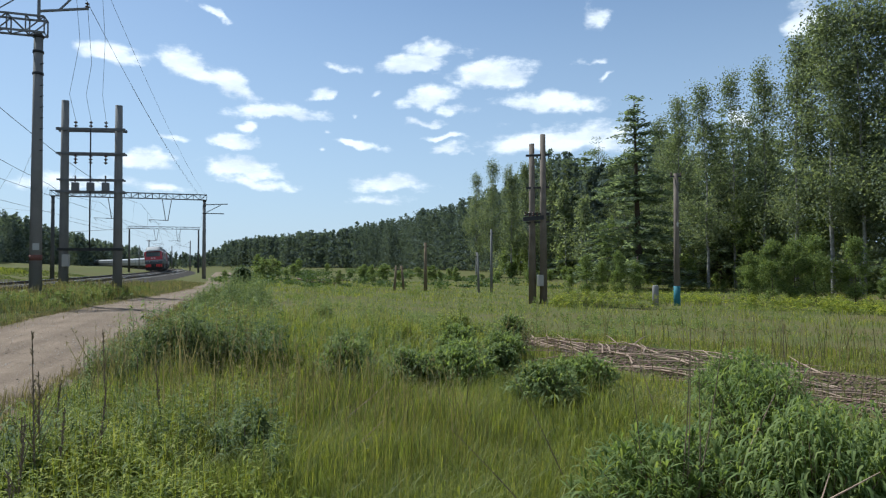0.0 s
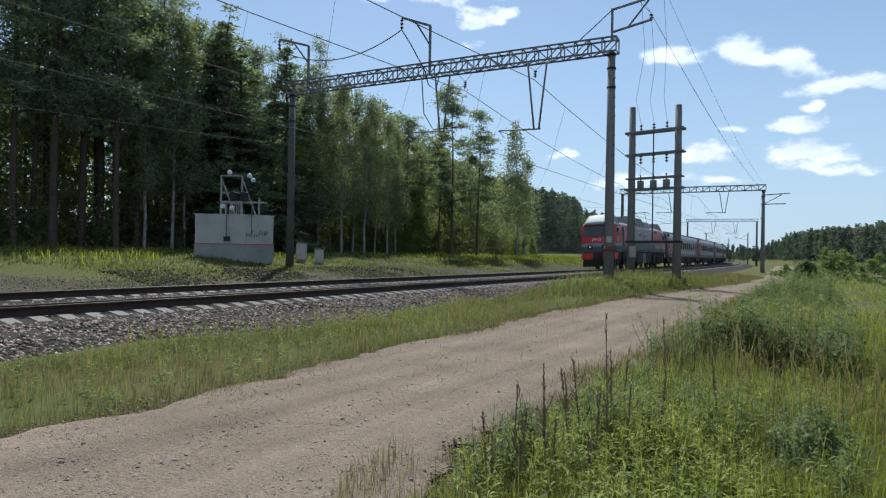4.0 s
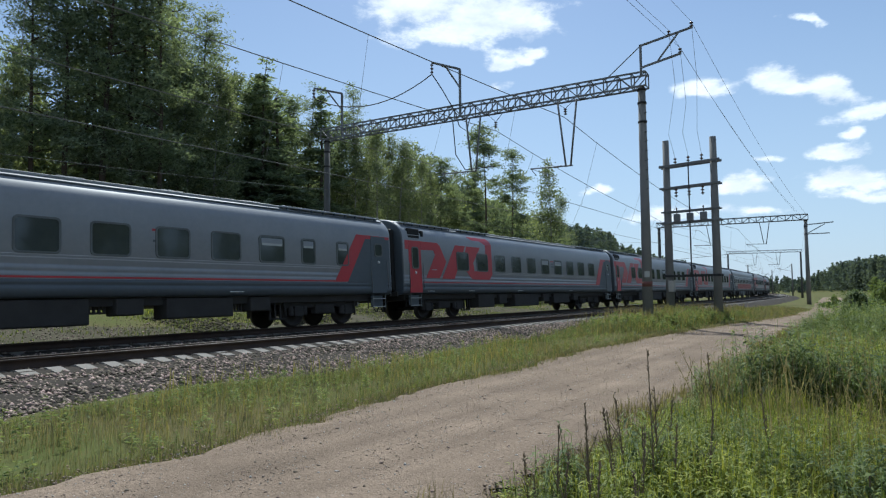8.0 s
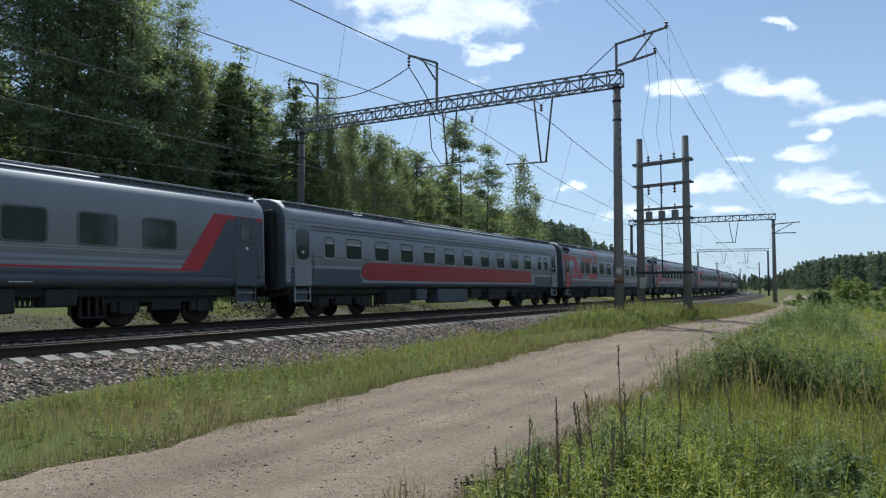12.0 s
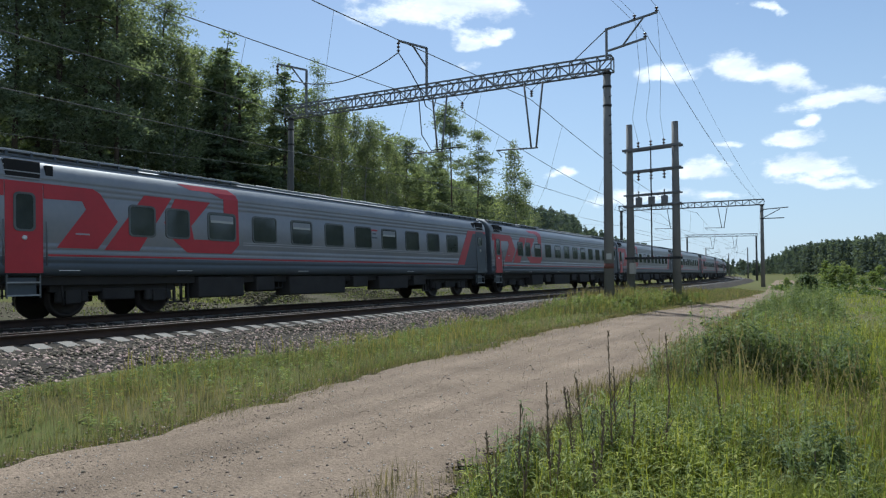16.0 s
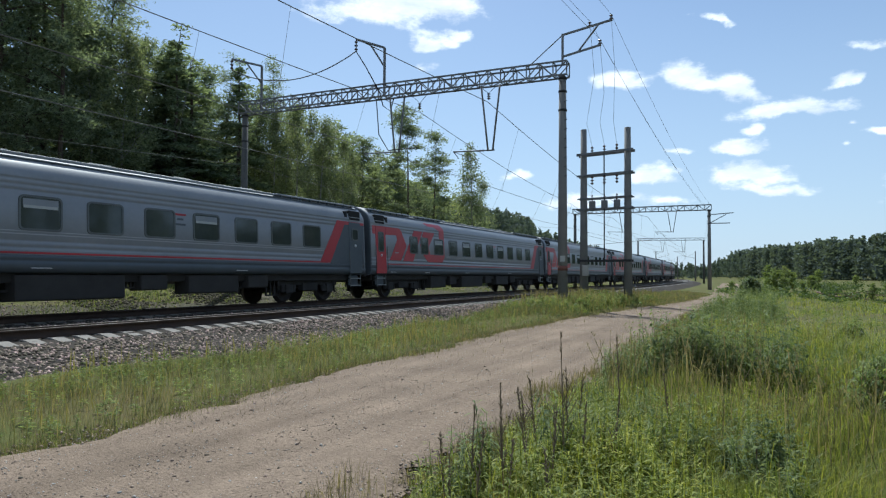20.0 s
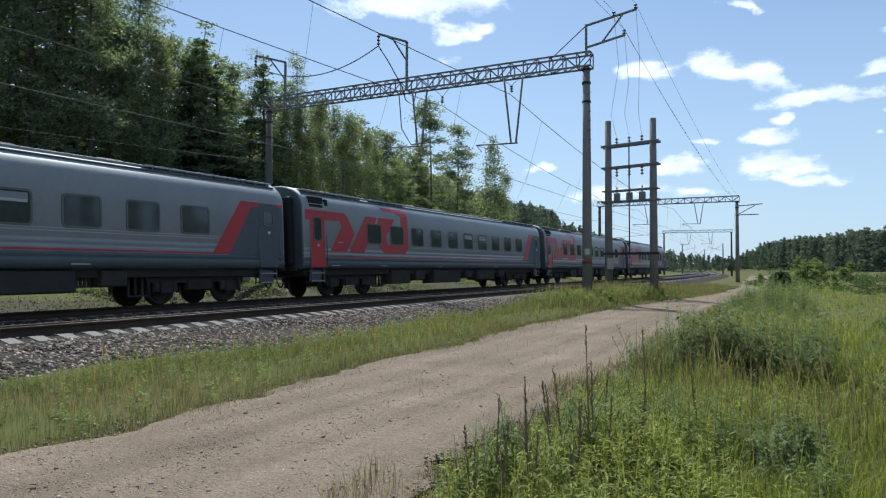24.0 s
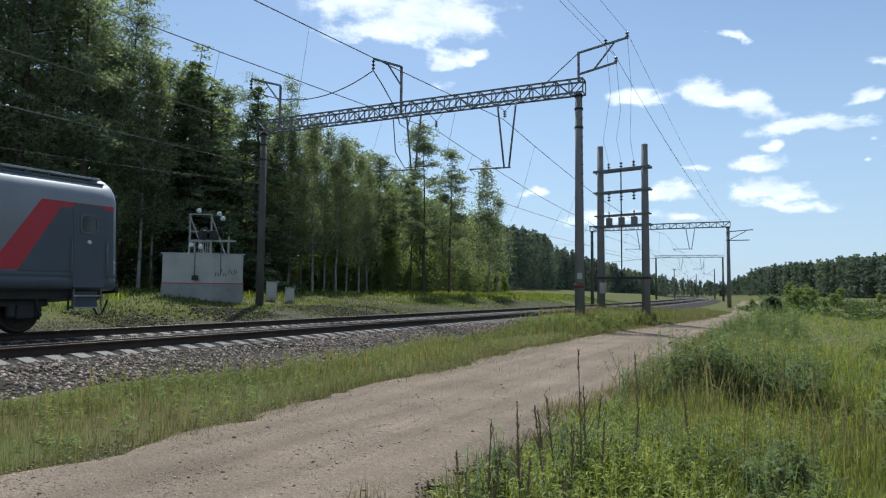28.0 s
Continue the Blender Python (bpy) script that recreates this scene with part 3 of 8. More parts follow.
def lattice(parent, a, b, w, h, bays, name="lattice_beam"):
    """A square lattice girder between two points: chords, posts and diagonals as one welded beam."""
    a, b = Vector(a), Vector(b)
    way = (b - a)
    side = Vector((-way.y, way.x, 0)).normalized() * w / 2
    up = Vector((0, 0, h))
    bm = bmesh.new()
    for o in (side, -side):
        for v in (Vector(), up):
            beam(bm, a + o + v, b + o + v, 0.07, 0.07)
    for i in range(bays + 1):
        p = a + way * i / bays
        for o in (side, -side):
            beam(bm, p + o, p + o + up, 0.045, 0.045)
        beam(bm, p + side, p - side, 0.04, 0.04)
        beam(bm, p + side + up, p - side + up, 0.04, 0.04)
        if i < bays:
            q = a + way * (i + 1) / bays
            for o in (side, -side):
                beam(bm, *((p + o, q + o + up) if i % 2 else (p + o + up, q + o)), 0.04, 0.04)
            beam(bm, p + side, q - side, 0.035, 0.035)
    return part(name, bm, STEEL, parent)


def gantry(near, far, zb, height_, bays, label, drops, rich=False):
    """Two concrete masts carrying a lattice beam over both tracks; drops: (share of the span, V bottom)."""
    th = thing("catenary_gantry", Matrix(), label, "catenary gantry", "gantries over the railway")
    for x, y in (near, far):
        z0 = float(height(x, y)) - 0.3
        # masts beyond x = -15 have their shade painted in as darker concrete
        m = concrete_mast(th, x, y, z0, zb, 0.23, 0.16, mat=SHADEMAST if x < -15 else None)
        for z in (zb - 0.15, zb - 0.75, zb - 1.6):
            part("band", lathe(bmesh.new(), (x, y, z), (0, 0, 1), [(0, 0.2), (0.09, 0.2)], 12), DARKSTEEL, m)
        if rich:
            for k in range(9):
                part("climbing_peg", rod(bmesh.new(), (x + 0.1, y - 0.1, zb - 1.2 - 0.42 * k), (x + 0.27, y - 0.25, zb - 1.2 - 0.42 * k), 0.018, n=5), DARKSTEEL, m)
    a, b = Vector((*near, zb)), Vector((*far, zb))
    out = (a - b).normalized() * 0.25
    lattice(th, a + out, b - out, height_ * 0.9, height_, bays)
    for k, zv, w in drops:
        p = a + (b - a) * k
        bm = bmesh.new()
        low = Vector((p.x, p.y, zv))
        for sgn in (-1, 1):
            rod(bm, p + (a - b).normalized() * w * sgn, low + (a - b).normalized() * 0.12 * sgn, 0.045, n=6)
        rod(bm, low + (a - b).normalized() * 0.2, low - (a - b).normalized() * 0.2, 0.04, n=6)
        part("v_bracket", bm, STEEL, th)
        bm = bmesh.new()
        e = low + Vector((b - a).normalized()) * 1.9 + Vector((0, 0, 0.05))
        rod(bm, low, e, 0.035, n=6)
        rod(bm, e, e + Vector((0.3, 0, -0.35)), 0.02, n=5)
        rod(bm, e + Vector((0, 0, 0)), low + Vector((-0.6, 0, -0.45)), 0.014, n=5)
        part("registration_arm", bm, STEEL, th)
        insulator(th, low - Vector((0.75, 0, -0.02)), low - Vector((0.3, 0, -0.02)), 0.06, 3)
    return th


NEAR_A, FAR_A = (-9.0, 28.0), (-27.15, 26.6)
main = gantry(NEAR_A, FAR_A, 10.55, 0.62, 30, "tall concrete masts joined by a grey lattice beam", ((0.19, 7.43, 0.47), (0.465, 7.7, 0.42)), True)


def gantry_fittings():
    """Arm with line insulators on the near mast, two hook posts with jumpers on the beam."""
    x, y = NEAR_A
    bm = bmesh.new()
    beam(bm, (x, y, 11.1), (x, y, 12.5), 0.09, 0.09)
    beam(bm, (x, y, 12.45), (-6.75, y, 12.75), 0.08, 0.08)
    beam(bm, (x, y, 11.45), (-7.25, y, 11.72), 0.08, 0.08)
    beam(bm, (-8.3, y, 11.55), (-7.35, y, 12.65), 0.06, 0.06)
    beam(bm, (x, y, 12.45), (-10.6, y - 0.1, 11.2), 0.035, 0.035)
    part("line_arm", bm, STEEL, main)
    for px, pz in ((-7.75, 12.6), (-6.8, 12.75), (-7.3, 11.72)):
        insulator(main, (px, y, pz), (px, y, pz + 0.26), 0.085, 2, "pin_insulator")
    for px, py in ((-18.3, 27.45), (-26.1, 26.75)):
        bm = bmesh.new()
        beam(bm, (px, py, 10.7), (px, py, 13.2), 0.1, 0.1)
        beam(bm, (px, py, 13.2), (px - 0.6, py - 1.65, 13.2), 0.09, 0.09)
        beam(bm, (px, py, 12.2), (px - 0.3, py - 0.85, 13.15), 0.06, 0.06)
        part("hook_post", bm, STEEL, main)
        insulator(main, (px - 0.6, py - 1.65, 13.15), (px - 0.6, py - 1.65, 12.6), 0.09, 3)
    for px, py, pz in ((-12.55, 27.75, 9.85), (-16.2, 27.5, 9.75)):
        bm = bmesh.new()
        rod(bm, (px - 0.5, py, 10.55), (px, py, pz + 0.32), 0.012, n=5)
        rod(bm, (px + 0.5, py, 10.55), (px, py, pz + 0.32), 0.012, n=5)
        part("hanger", bm, DARKSTEEL, main)
        insulator(main, (px, py, pz + 0.34), (px, py, pz), 0.09, 3)


gantry_fittings()


def mast_paint():
    """Painted ring and blank plate low on the near mast."""
    x, y = NEAR_A
    part("painted_ring", lathe(bmesh.new(), (x, y, 1.75), (0, 0, 1), [(0, 0.222), (0.22, 0.22)], 14), RUSTPAINT, main, "faded red painted ring")
    p = part("plate", box(bmesh.new(), -0.11, 0.11, -0.012, 0.0, 0, 0.26), WHITEPAINT, main, "small blank white plate")
    p.location, p.rotation_euler = (x + 0.07, y - 0.215, 2.15), (0, 0, radians(18))


mast_paint()


def tube(bm, pts, r, n=5):
    """A wire through points."""
    pts = [Vector(p) for p in pts]
    last = None
    for i, p in enumerate(pts):
        way = pts[min(i + 1, len(pts) - 1)] - pts[max(i - 1, 0)]
        q = way.to_track_quat("Z", "Y").to_matrix()
        ring = [bm.verts.new(p + q @ Vector((r * math.cos(6.2832 * k / n), r * math.sin(6.2832 * k / n), 0))) for k in range(n)]
        if last:
            for k in range(n):
                bm.faces.new((last[k], last[(k + 1) % n], ring[(k + 1) % n], ring[k])).smooth = True
        last = ring


def sagging(a, b, sag, n=14):
    a, b = Vector(a), Vector(b)
    return [a + (b - a) * (i / n) - Vector((0, 0, sag * 4 * (i / n) * (1 - i / n))) for i in range(n + 1)]


def jumpers():
    a, b = Vector((-18.9, 25.8, 12.6)), Vector((-26.7, 25.1, 12.6))
    pts = [a, a + Vector((0.35, 0.3, -0.7)), a + Vector((0.6, 1.2, -1.8)), a + Vector((0.5, 1.7, -2.4)), a + Vector((0.9, 1.8, -2.7)), a + Vector((1.1, 1.8, -2.0))]
    runs = [sagging(a, b, 1.0), pts, [Vector((-18.6, 27.2, 10.4)), Vector((-18.3, 27.0, 8.6)), Vector((-17.6, 26.8, 7.7)), Vector((-16.2, 27.3, 7.8))]]
    for run_ in runs:
        bm = bmesh.new()
        tube(bm, run_, 0.028)
        part("jumper_cable", bm, DARKSTEEL, main)


jumpers()
gantry((-8.2, 79.6), (-23.6, 78.4), 9.15, 0.6, 22, "concrete gantry with lattice beam beyond the twin post frame", ((0.26, 6.7, 0.5), (0.62, 6.8, 0.5)))
gantry((-16.5, 149.1), (-29.9, 147.0), 9.3, 0.5, 18, "distant concrete gantry over the curving tracks", ((0.3, 6.8, 0.45), (0.62, 6.8, 0.45)))


def cantilever_mast(s, off, top=9.2):
    x, y = line(s, off)
    x, y = float(x), float(y)
    th = thing("catenary_mast", Matrix(), "slim concrete railway mast with a steel cantilever", "catenary mast", "far railway masts")
    z0 = float(height(x, y)) - 0.3
    concrete_mast(th, x, y, z0, top, 0.22, 0.15)
    bx, by = line(s, 0.0 if off < 0 else GAP)
    bm = bmesh.new()
    rod(bm, (x, y, 7.0), (float(bx), float(by), 7.9), 0.04, n=5)
    rod(bm, (x, y, top - 0.2), (float(bx) * 0.5 + x * 0.5, float(by), 7.5), 0.03, n=5)
    part("cantilever", bm, STEEL, th)


for s, o in ((212, 8.0), (212, -3.6), (270, 7.8), (272, -3.6), (330, 7.8), (332, -3.6), (118, -12.0)):
    cantilever_mast(s, o)


def line_arm_b():
    th = [o for o in scene.objects if o.name.startswith("catenary_gantry.001")][0]
    bm = bmesh.new()
    beam(bm, (-8.2, 79.6, 8.6), (-5.6, 79.8, 8.75), 0.1, 0.1)
    beam(bm, (-8.2, 79.6, 7.6), (-6.0, 79.8, 7.6), 0.1, 0.1)
    beam(bm, (-8.0, 79.6, 7.7), (-6.4, 79.8, 8.6), 0.08, 0.08)
    part("line_arm", bm, STEEL, th)


line_arm_b()


def overhead_wires():
    stops = (-85, -27, 28, 79.5, 148, 212, 270, 330)
    for axis, zs in ((GAP, 9.85), (0.0, 9.75)):
        th = thing("overhead_line", Matrix(), "dark catenary wire, contact wire and droppers over one track", "overhead line", "overhead lines")
        zm = {28: zs}
        mess, cont, all_top, all_low = bmesh.new(), bmesh.new(), [], []
        for a, b in zip(stops, stops[1:]):
            pts, low = [], []
            for i in range(13):
                k = i / 12
                s = a + (b - a) * k
                off = axis + (0.95 if s < 60 else 0.2) * (1.0 if axis else 1.4) * max(0, 1 - abs(s - 28) / 60)
                x, y = line(s, off)
                z_top = (zm.get(a, 9.5 if a < 28 else 8.6) * (1 - k) + zm.get(b, 8.6) * k) - (0.6 if b <= 28 else 1.4) * 4 * k * (1 - k) * ((b - a) / 60) ** 2
                pts.append(Vector((float(x), float(y), max(z_top, 6.9))))
                x, y = line(s, axis + 0.25 * math.cos(s * 0.057))
                low.append(Vector((float(x), float(y), 6.15 - 0.06 * 4 * k * (1 - k))))
            all_top += pts[bool(all_top):]
            all_low += low[bool(all_low):]
            for i in range(1, 12, 2):
                part("dropper", rod(bmesh.new(), pts[i], low[i], 0.007, n=4), WIRE, th)
        tube(mess, all_top, 0.017)
        tube(cont, all_low, 0.013)
        part("messenger_wire", mess, WIRE, th)
        part("contact_wire", cont, WIRE, th)
    th = thing("feeder_wire", Matrix(), "single dark feeder wire along the far masts", "wire")
    bm = bmesh.new()
    tube(bm, sagging((-27.0, -27, 7.6), (-27.0, 26.6, 7.6), 0.9) + sagging((-27.0, 26.6, 7.6), (-23.6, 78.4, 7.4), 0.9)[1:], 0.01)
    part("wire", bm, WIRE, th)
    th = thing("power_line", Matrix(), "three thin dark wires carried on the mast arms", "power line")
    for (ax, az), (bx, bz) in zip(((-7.75, 12.86), (-6.8, 13.0), (-7.3, 11.98)), ((-8.3, 9.3), (-7.9, 9.5), (-8.1, 8.9))):
        bm = bmesh.new()
        tube(bm, sagging((ax + 0.4, -27, az - 0.5), (ax, 28, az), 0.9) + sagging((ax, 28, az), (bx, 79.6, bz), 0.8)[1:] + sagging((bx, 79.6, bz), (bx - 8, 149, bz + 0.3), 0.8)[1:], 0.008)
        part("wire", bm, WIRE, th)


overhead_wires()


def pole_switch():
    """Two concrete posts with crossarms, cut-outs and pin insulators beside the road."""
    th = thing("pole_switch", Matrix(), "twin grey concrete posts with crossarms and high-voltage fuses", "pole switch")
    L, R = Vector((-10.2, 35.55, 0)), Vector((-7.68, 35.17, 0))
    for p, top in ((L, 9.75), (R, 9.55)):
        concrete_mast(th, p.x, p.y, float(height(p.x, p.y)) - 0.3, top, 0.23, 0.17, "post")
    d = (R - L).normalized()
    for z, over, w, h in ((8.3, 0.35, 0.1, 0.13), (7.1, 0.35, 0.08, 0.1), (5.8, 0.3, 0.07, 0.08), (5.2, 0.35, 0.08, 0.1), (2.35, 0.25, 0.08, 0.12)):
        bm = bmesh.new()
        f = Vector((0, -0.22, 0))
        beam(bm, L - d * over + f + Vector((0, 0, z)), R + d * over + f + Vector((0, 0, z)), w, h)
        beam(bm, L - d * over - f + Vector((0, 0, z)), R + d * over - f + Vector((0, 0, z)), w, h)
        part("crossarm", bm, DARKSTEEL if z < 3 else STEEL, th)
    for k in (0.22, 0.5, 0.78):
        p = L + (R - L) * k + Vector((0, -0.2, 0))
        insulator(th, p + Vector((0, 0, 8.38)), p + Vector((0, 0, 8.72)), 0.09, 2, "pin_insulator")
        insulator(th, p + Vector((0, 0, 7.05)), p + Vector((0, 0, 6.55)), 0.095, 3, "hanging_insulator")
        bm = box(bmesh.new(), p.x - 0.16, p.x + 0.16, p.y - 0.1, p.y + 0.14, 5.22, 5.66, 0.03)
        part("fuse_cutout", bm, STEEL, th)
        insulator(th, p + Vector((0, 0, 5.66)), p + Vector((0, 0, 6.0)), 0.05, 3)
    bm = bmesh.new()
    c = (L + R) / 2
    rod(bm, (c.x, c.y - 0.25, 8.3), (c.x, c.y - 0.25, 2.4), 0.035, n=6)
    part("drive_rod", bm, DARKSTEEL, th)
    bm = box(bmesh.new(), L.x + 0.05, L.x + 0.35, L.y - 0.5, L.y - 0.2, 1.5, 2.1, 0.02)
    part("drive_box", bm, CONCRETE, th)
    for (ax, az), k in zip(((-7.75, 12.86), (-6.8, 13.0), (-7.3, 11.98)), (0.22, 0.78, 0.5)):
        p = L + (R - L) * k + Vector((0, -0.2, 8.72))
        bm = bmesh.new()
        tube(bm, [Vector((ax, 28.0, az)), Vector((ax - 0.2, 29.5, az - 2.0)), Vector((p.x + 0.2, 33.5, 9.6)), p], 0.008)
        part("lead_wire", bm, WIRE, th)


pole_switch()


def service_hut():
    """Pale steel relay hut with a railed platform on its roof."""
    # corners of its two visible walls
    th = thing("relay_hut", Matrix(), "pale grey boxy relay hut with a red stripe and roof railing", "hut")
    A, B, C = Vector((-30.9, 23.0, 0)), Vector((-28.75, 24.65, 0)), Vector((-27.95, 26.1, 0))
    D = A + (C - B)
    z0, z1 = 0.55, 3.5
    bm = bmesh.new()
    lo = [bm.verts.new((p.x, p.y, z0)) for p in (A, B, C, D)]
    hi = [bm.verts.new((p.x, p.y, z1)) for p in (A, B, C, D)]
    for i in range(4):
        bm.faces.new((lo[i], lo[(i + 1) % 4], hi[(i + 1) % 4], hi[i]))
    bm.faces.new(hi)
    bm.faces.new(lo[::-1])
    bmesh.ops.bevel(bm, geom=bm.edges[:], offset=0.03, segments=2, affect="EDGES")
    part("body", bm, WHITEPAINT, th)
    ctr = (A + B + C + D) / 4

    def ring(z, t, grow):
        b2 = bmesh.new()
        pts = [ctr + (p - ctr) * grow for p in (A, B, C, D)]
        l = [b2.verts.new((p.x, p.y, z)) for p in pts]
        h = [b2.verts.new((p.x, p.y, z + t)) for p in pts]
        for i in range(4):
            b2.faces.new((l[i], l[(i + 1) % 4], h[(i + 1) % 4], h[i]))
        b2.faces.new(h)
        b2.faces.new(l[::-1])
        return b2

    part("lower_wall", ring(0.6, 1.24, 1.004), HUTGREY, th, "grey lower wall")
    part("stripe", ring(1.84, 0.06, 1.008), REDPAINT, th, "thin faded red painted stripe")
    part("roof", ring(3.48, 0.07, 1.03), WHITEPAINT, th)
    part("plinth", ring(0.3, 0.3, 1.01), CONCRETE, th)
    bm = bmesh.new()
    up = Vector((0, 0, 1))
    e = (B - A).normalized()
    p0 = A + e * 0.9 + (D - A).normalized() * 0.5
    p1 = p0 + e * 1.15
    for p in (p0, p1):
        beam(bm, p + up * 3.5, p + up * 5.75, 0.07, 0.07)
        beam(bm, p + (D - A).normalized() * 0.8 + up * 3.5, p + up * 5.6, 0.06, 0.06)
    for z in (5.72, 4.75, 4.2):
        beam(bm, p0 + up * z, p1 + up * z, 0.06, 0.06)
    beam(bm, p0 + up * 4.25, p0 + e * 2.5 + up * 4.25, 0.09, 0.09)
    beam(bm, p0 + e * 2.1 + up * 3.5, p0 + e * 2.1 + up * 4.5, 0.08, 0.08)
    beam(bm, p0 + e * 0.3 + up * 3.5, p0 + e * 0.3 + up * 4.3, 0.08, 0.08)
    for k in range(6):
        beam(bm, p0 + e * (0.5 + 0.12 * k) + up * 3.5, p0 + e * (0.5 + 0.12 * k) + up * 4.3, 0.035, 0.035)
    part("roof_rack", bm, RACKSTEEL, th)
    for k, z in ((0.75, 4.3), (1.3, 4.3)):
        bm = box(bmesh.new(), -0.18, 0.18, -0.15, 0.15, 0, 0.5, 0.03)
        o = part("transformer_box", bm, DARKSTEEL, th)
        o.location = p0 + e * k + up * z + Vector((0, -0.05, 0))
    for k, z in ((0.45, 5.9), (1.55, 5.75), (1.75, 5.5), (0.1, 4.0), (0.6, 3.9)):
        c = p0 + e * k + up * z
        part("insulator", lathe(bmesh.new(), c - up * 0.12, up, [(0, 0.03), (0.03, 0.13), (0.1, 0.15), (0.2, 0.12), (0.26, 0.04)], 12), GLASSJAR, th, "clear glass insulator")
    bm = bmesh.new()
    for k, z in ((1.55, 4.5), (1.75, 4.4)):
        rod(bm, p0 + e * k + up * z, p0 + e * k + up * (z + 1.1), 0.02, n=5)
    rod(bm, p0 + e * 0.45 + up * 5.7, p0 + e * 0.45 + up * 5.9, 0.02, n=5)
    part("insulator_stalk", bm, DARKSTEEL, th)
    f = Vector((0.35, -0.5, 0)).normalized()
    bm = bmesh.new()
    q = A + e * 1.75 + f * 0.08
    beam(bm, q + up * 2.2, q + up * 4.2, 0.04, 0.04)
    part("conduit", bm, STEEL, th)
    bm2 = box(bmesh.new(), q.x - 0.18, q.x + 0.18, q.y - 0.05, q.y + 0.12, 2.05, 2.3, 0.02)
    part("cable_box", bm2, DARKSTEEL, th)
    side = (C - B).normalized()
    out = Vector((side.y, -side.x, 0))
    r = random.Random(4)
    for i in range(9):   # unreadable scrawl as plain bars
        c = B + side * (0.12 + 0.14 * i) + out * 0.02 + up * (2.35 + r.uniform(-0.1, 0.1))
        b3 = bmesh.new()
        beam(b3, c, c + side * r.uniform(0.02, 0.1) + up * r.uniform(0.1, 0.3), 0.02, 0.03)
        part("scrawl_bar", b3, DARKSTEEL, th)
    q2 = B + (C - B) * 0.25 + f * 0.06
    bm = bmesh.new()
    beam(bm, q2 + up * 2.3, q2 + up * 4.2, 0.035, 0.035)
    part("conduit", bm, STEEL, th)


service_hut()


def small_cabinet(x, y, w, h, label):
    z = float(height(x, y)) - 0.05
    th = thing("trackside_cabinet", pose(x, y, z, 0, 0, 35), label, "cabinet", "trackside cabinets")
    part("body", box(bmesh.new(), -w / 2, w / 2, -0.2, 0.2, 0.15, h, 0.02), WHITEPAINT, th)
    part("lid", box(bmesh.new(), -w / 2 - 0.03, w / 2 + 0.03, -0.23, 0.23, h, h + 0.05, 0.01), STEEL, th)
    part("foot", box(bmesh.new(), -w / 2 + 0.05, w / 2 - 0.05, -0.15, 0.15, -0.2, 0.15), CONCRETE, th)


small_cabinet(-28.6, 29.0, 0.6, 1.15, "pale grey trackside cabinet behind the railway mast")
small_cabinet(-27.7, 29.6, 0.5, 0.9, "small pale trackside cabinet in the grass")


# poles in the meadow
def twin_pole():
    th = thing("twin_pole", Matrix(), "paired tall weathered poles clamped together with a fuse rack", "utility pole")
    zs = float(height(12.2, 29.6))
    for x, y, top in ((12.16, 29.6, 7.5), (12.66, 29.4, 7.95)):
        part("pole", lathe(bmesh.new(), (x, y, zs - 0.3), (0, 0, 1), [(0, 0.19), (top - zs + 0.3, 0.13)], 12), POLEWOOD, th)
    for z in (6.9, 5.3, 4.0, 3.6):
        bm = bmesh.new()
        beam(bm, (11.85, 29.6, z), (12.95, 29.3, z + 0.05), 0.1, 0.1)
        part("clamp", bm, DARKSTEEL, th)
    bm = bmesh.new()
    beam(bm, (11.6, 29.4, 3.75), (12.6, 29.2, 3.85), 0.12, 0.2)
    part("rack", bm, DARKSTEEL, th)
    for k in range(4):
        insulator(th, (11.7 + 0.2 * k, 29.3, 3.9), (11.7 + 0.2 * k, 29.3, 4.12), 0.06, 2)
    part("meter_box", box(bmesh.new(), 12.25, 12.55, 29.1, 29.3, 0.5, 1.05, 0.02), CONCRETE, th)


def painted_pole():
    z = float(height(18.05, 26.4))
    th = thing("utility_pole", Matrix(), "single weathered wooden pole with a teal painted foot", "utility pole")
    concrete_mast(th, 18.05, 26.4, z - 0.3, 5.8, 0.15, 0.1, "pole", POLEWOOD)
    part("painted_foot", lathe(bmesh.new(), (18.05, 26.4, z - 0.1), (0, 0, 1), [(0, 0.155), (0.55, 0.152), (1.02, 0.15)], 14), TEALPAINT, th, "teal painted band")
    bm = bmesh.new()
    beam(bm, (17.75, 26.4, 5.65), (18.35, 26.4, 5.65), 0.06, 0.06)
    part("crossarm", bm, DARKSTEEL, th)
    for dx in (-0.25, 0.25):
        insulator(th, (18.05 + dx, 26.4, 5.68), (18.05 + dx, 26.4, 5.85), 0.05, 2)
    part("number_plate", box(bmesh.new(), 17.98, 18.06, 26.24, 26.26, 3.3, 3.5), WHITEPAINT, th, "small blank white plate")
    st = thing("pole_stump", Matrix(), "short grey concrete stump in the meadow grass", "stump")
    part("shaft", lathe(bmesh.new(), (17.27, 26.95, z - 0.3), (0, 0, 1), [(0, 0.15), (1.2, 0.14), (1.24, 0.1)], 12), MAST, st)


twin_pole()
painted_pole()


def wooden_pole(x, y, top, lean=0.0, mat=None, r=0.1):
    z = float(height(x, y)) - 0.2
    th = thing("wooden_pole", Matrix(), "old dark wooden pole at the wood's edge", "pole", "old poles by the wood")
    bm = bmesh.new()
    rod(bm, (x, y, z), (x + lean, y, top), r, r * 0.75, 9)
    part("shaft", bm, mat or POLEWOOD, th)
    bm = bmesh.new()
    beam(bm, (x + lean - 0.2, y, top - 0.3), (x + lean + 0.2, y, top - 0.25), 0.05, 0.06)
    part("bracket", bm, DARKSTEEL, th)


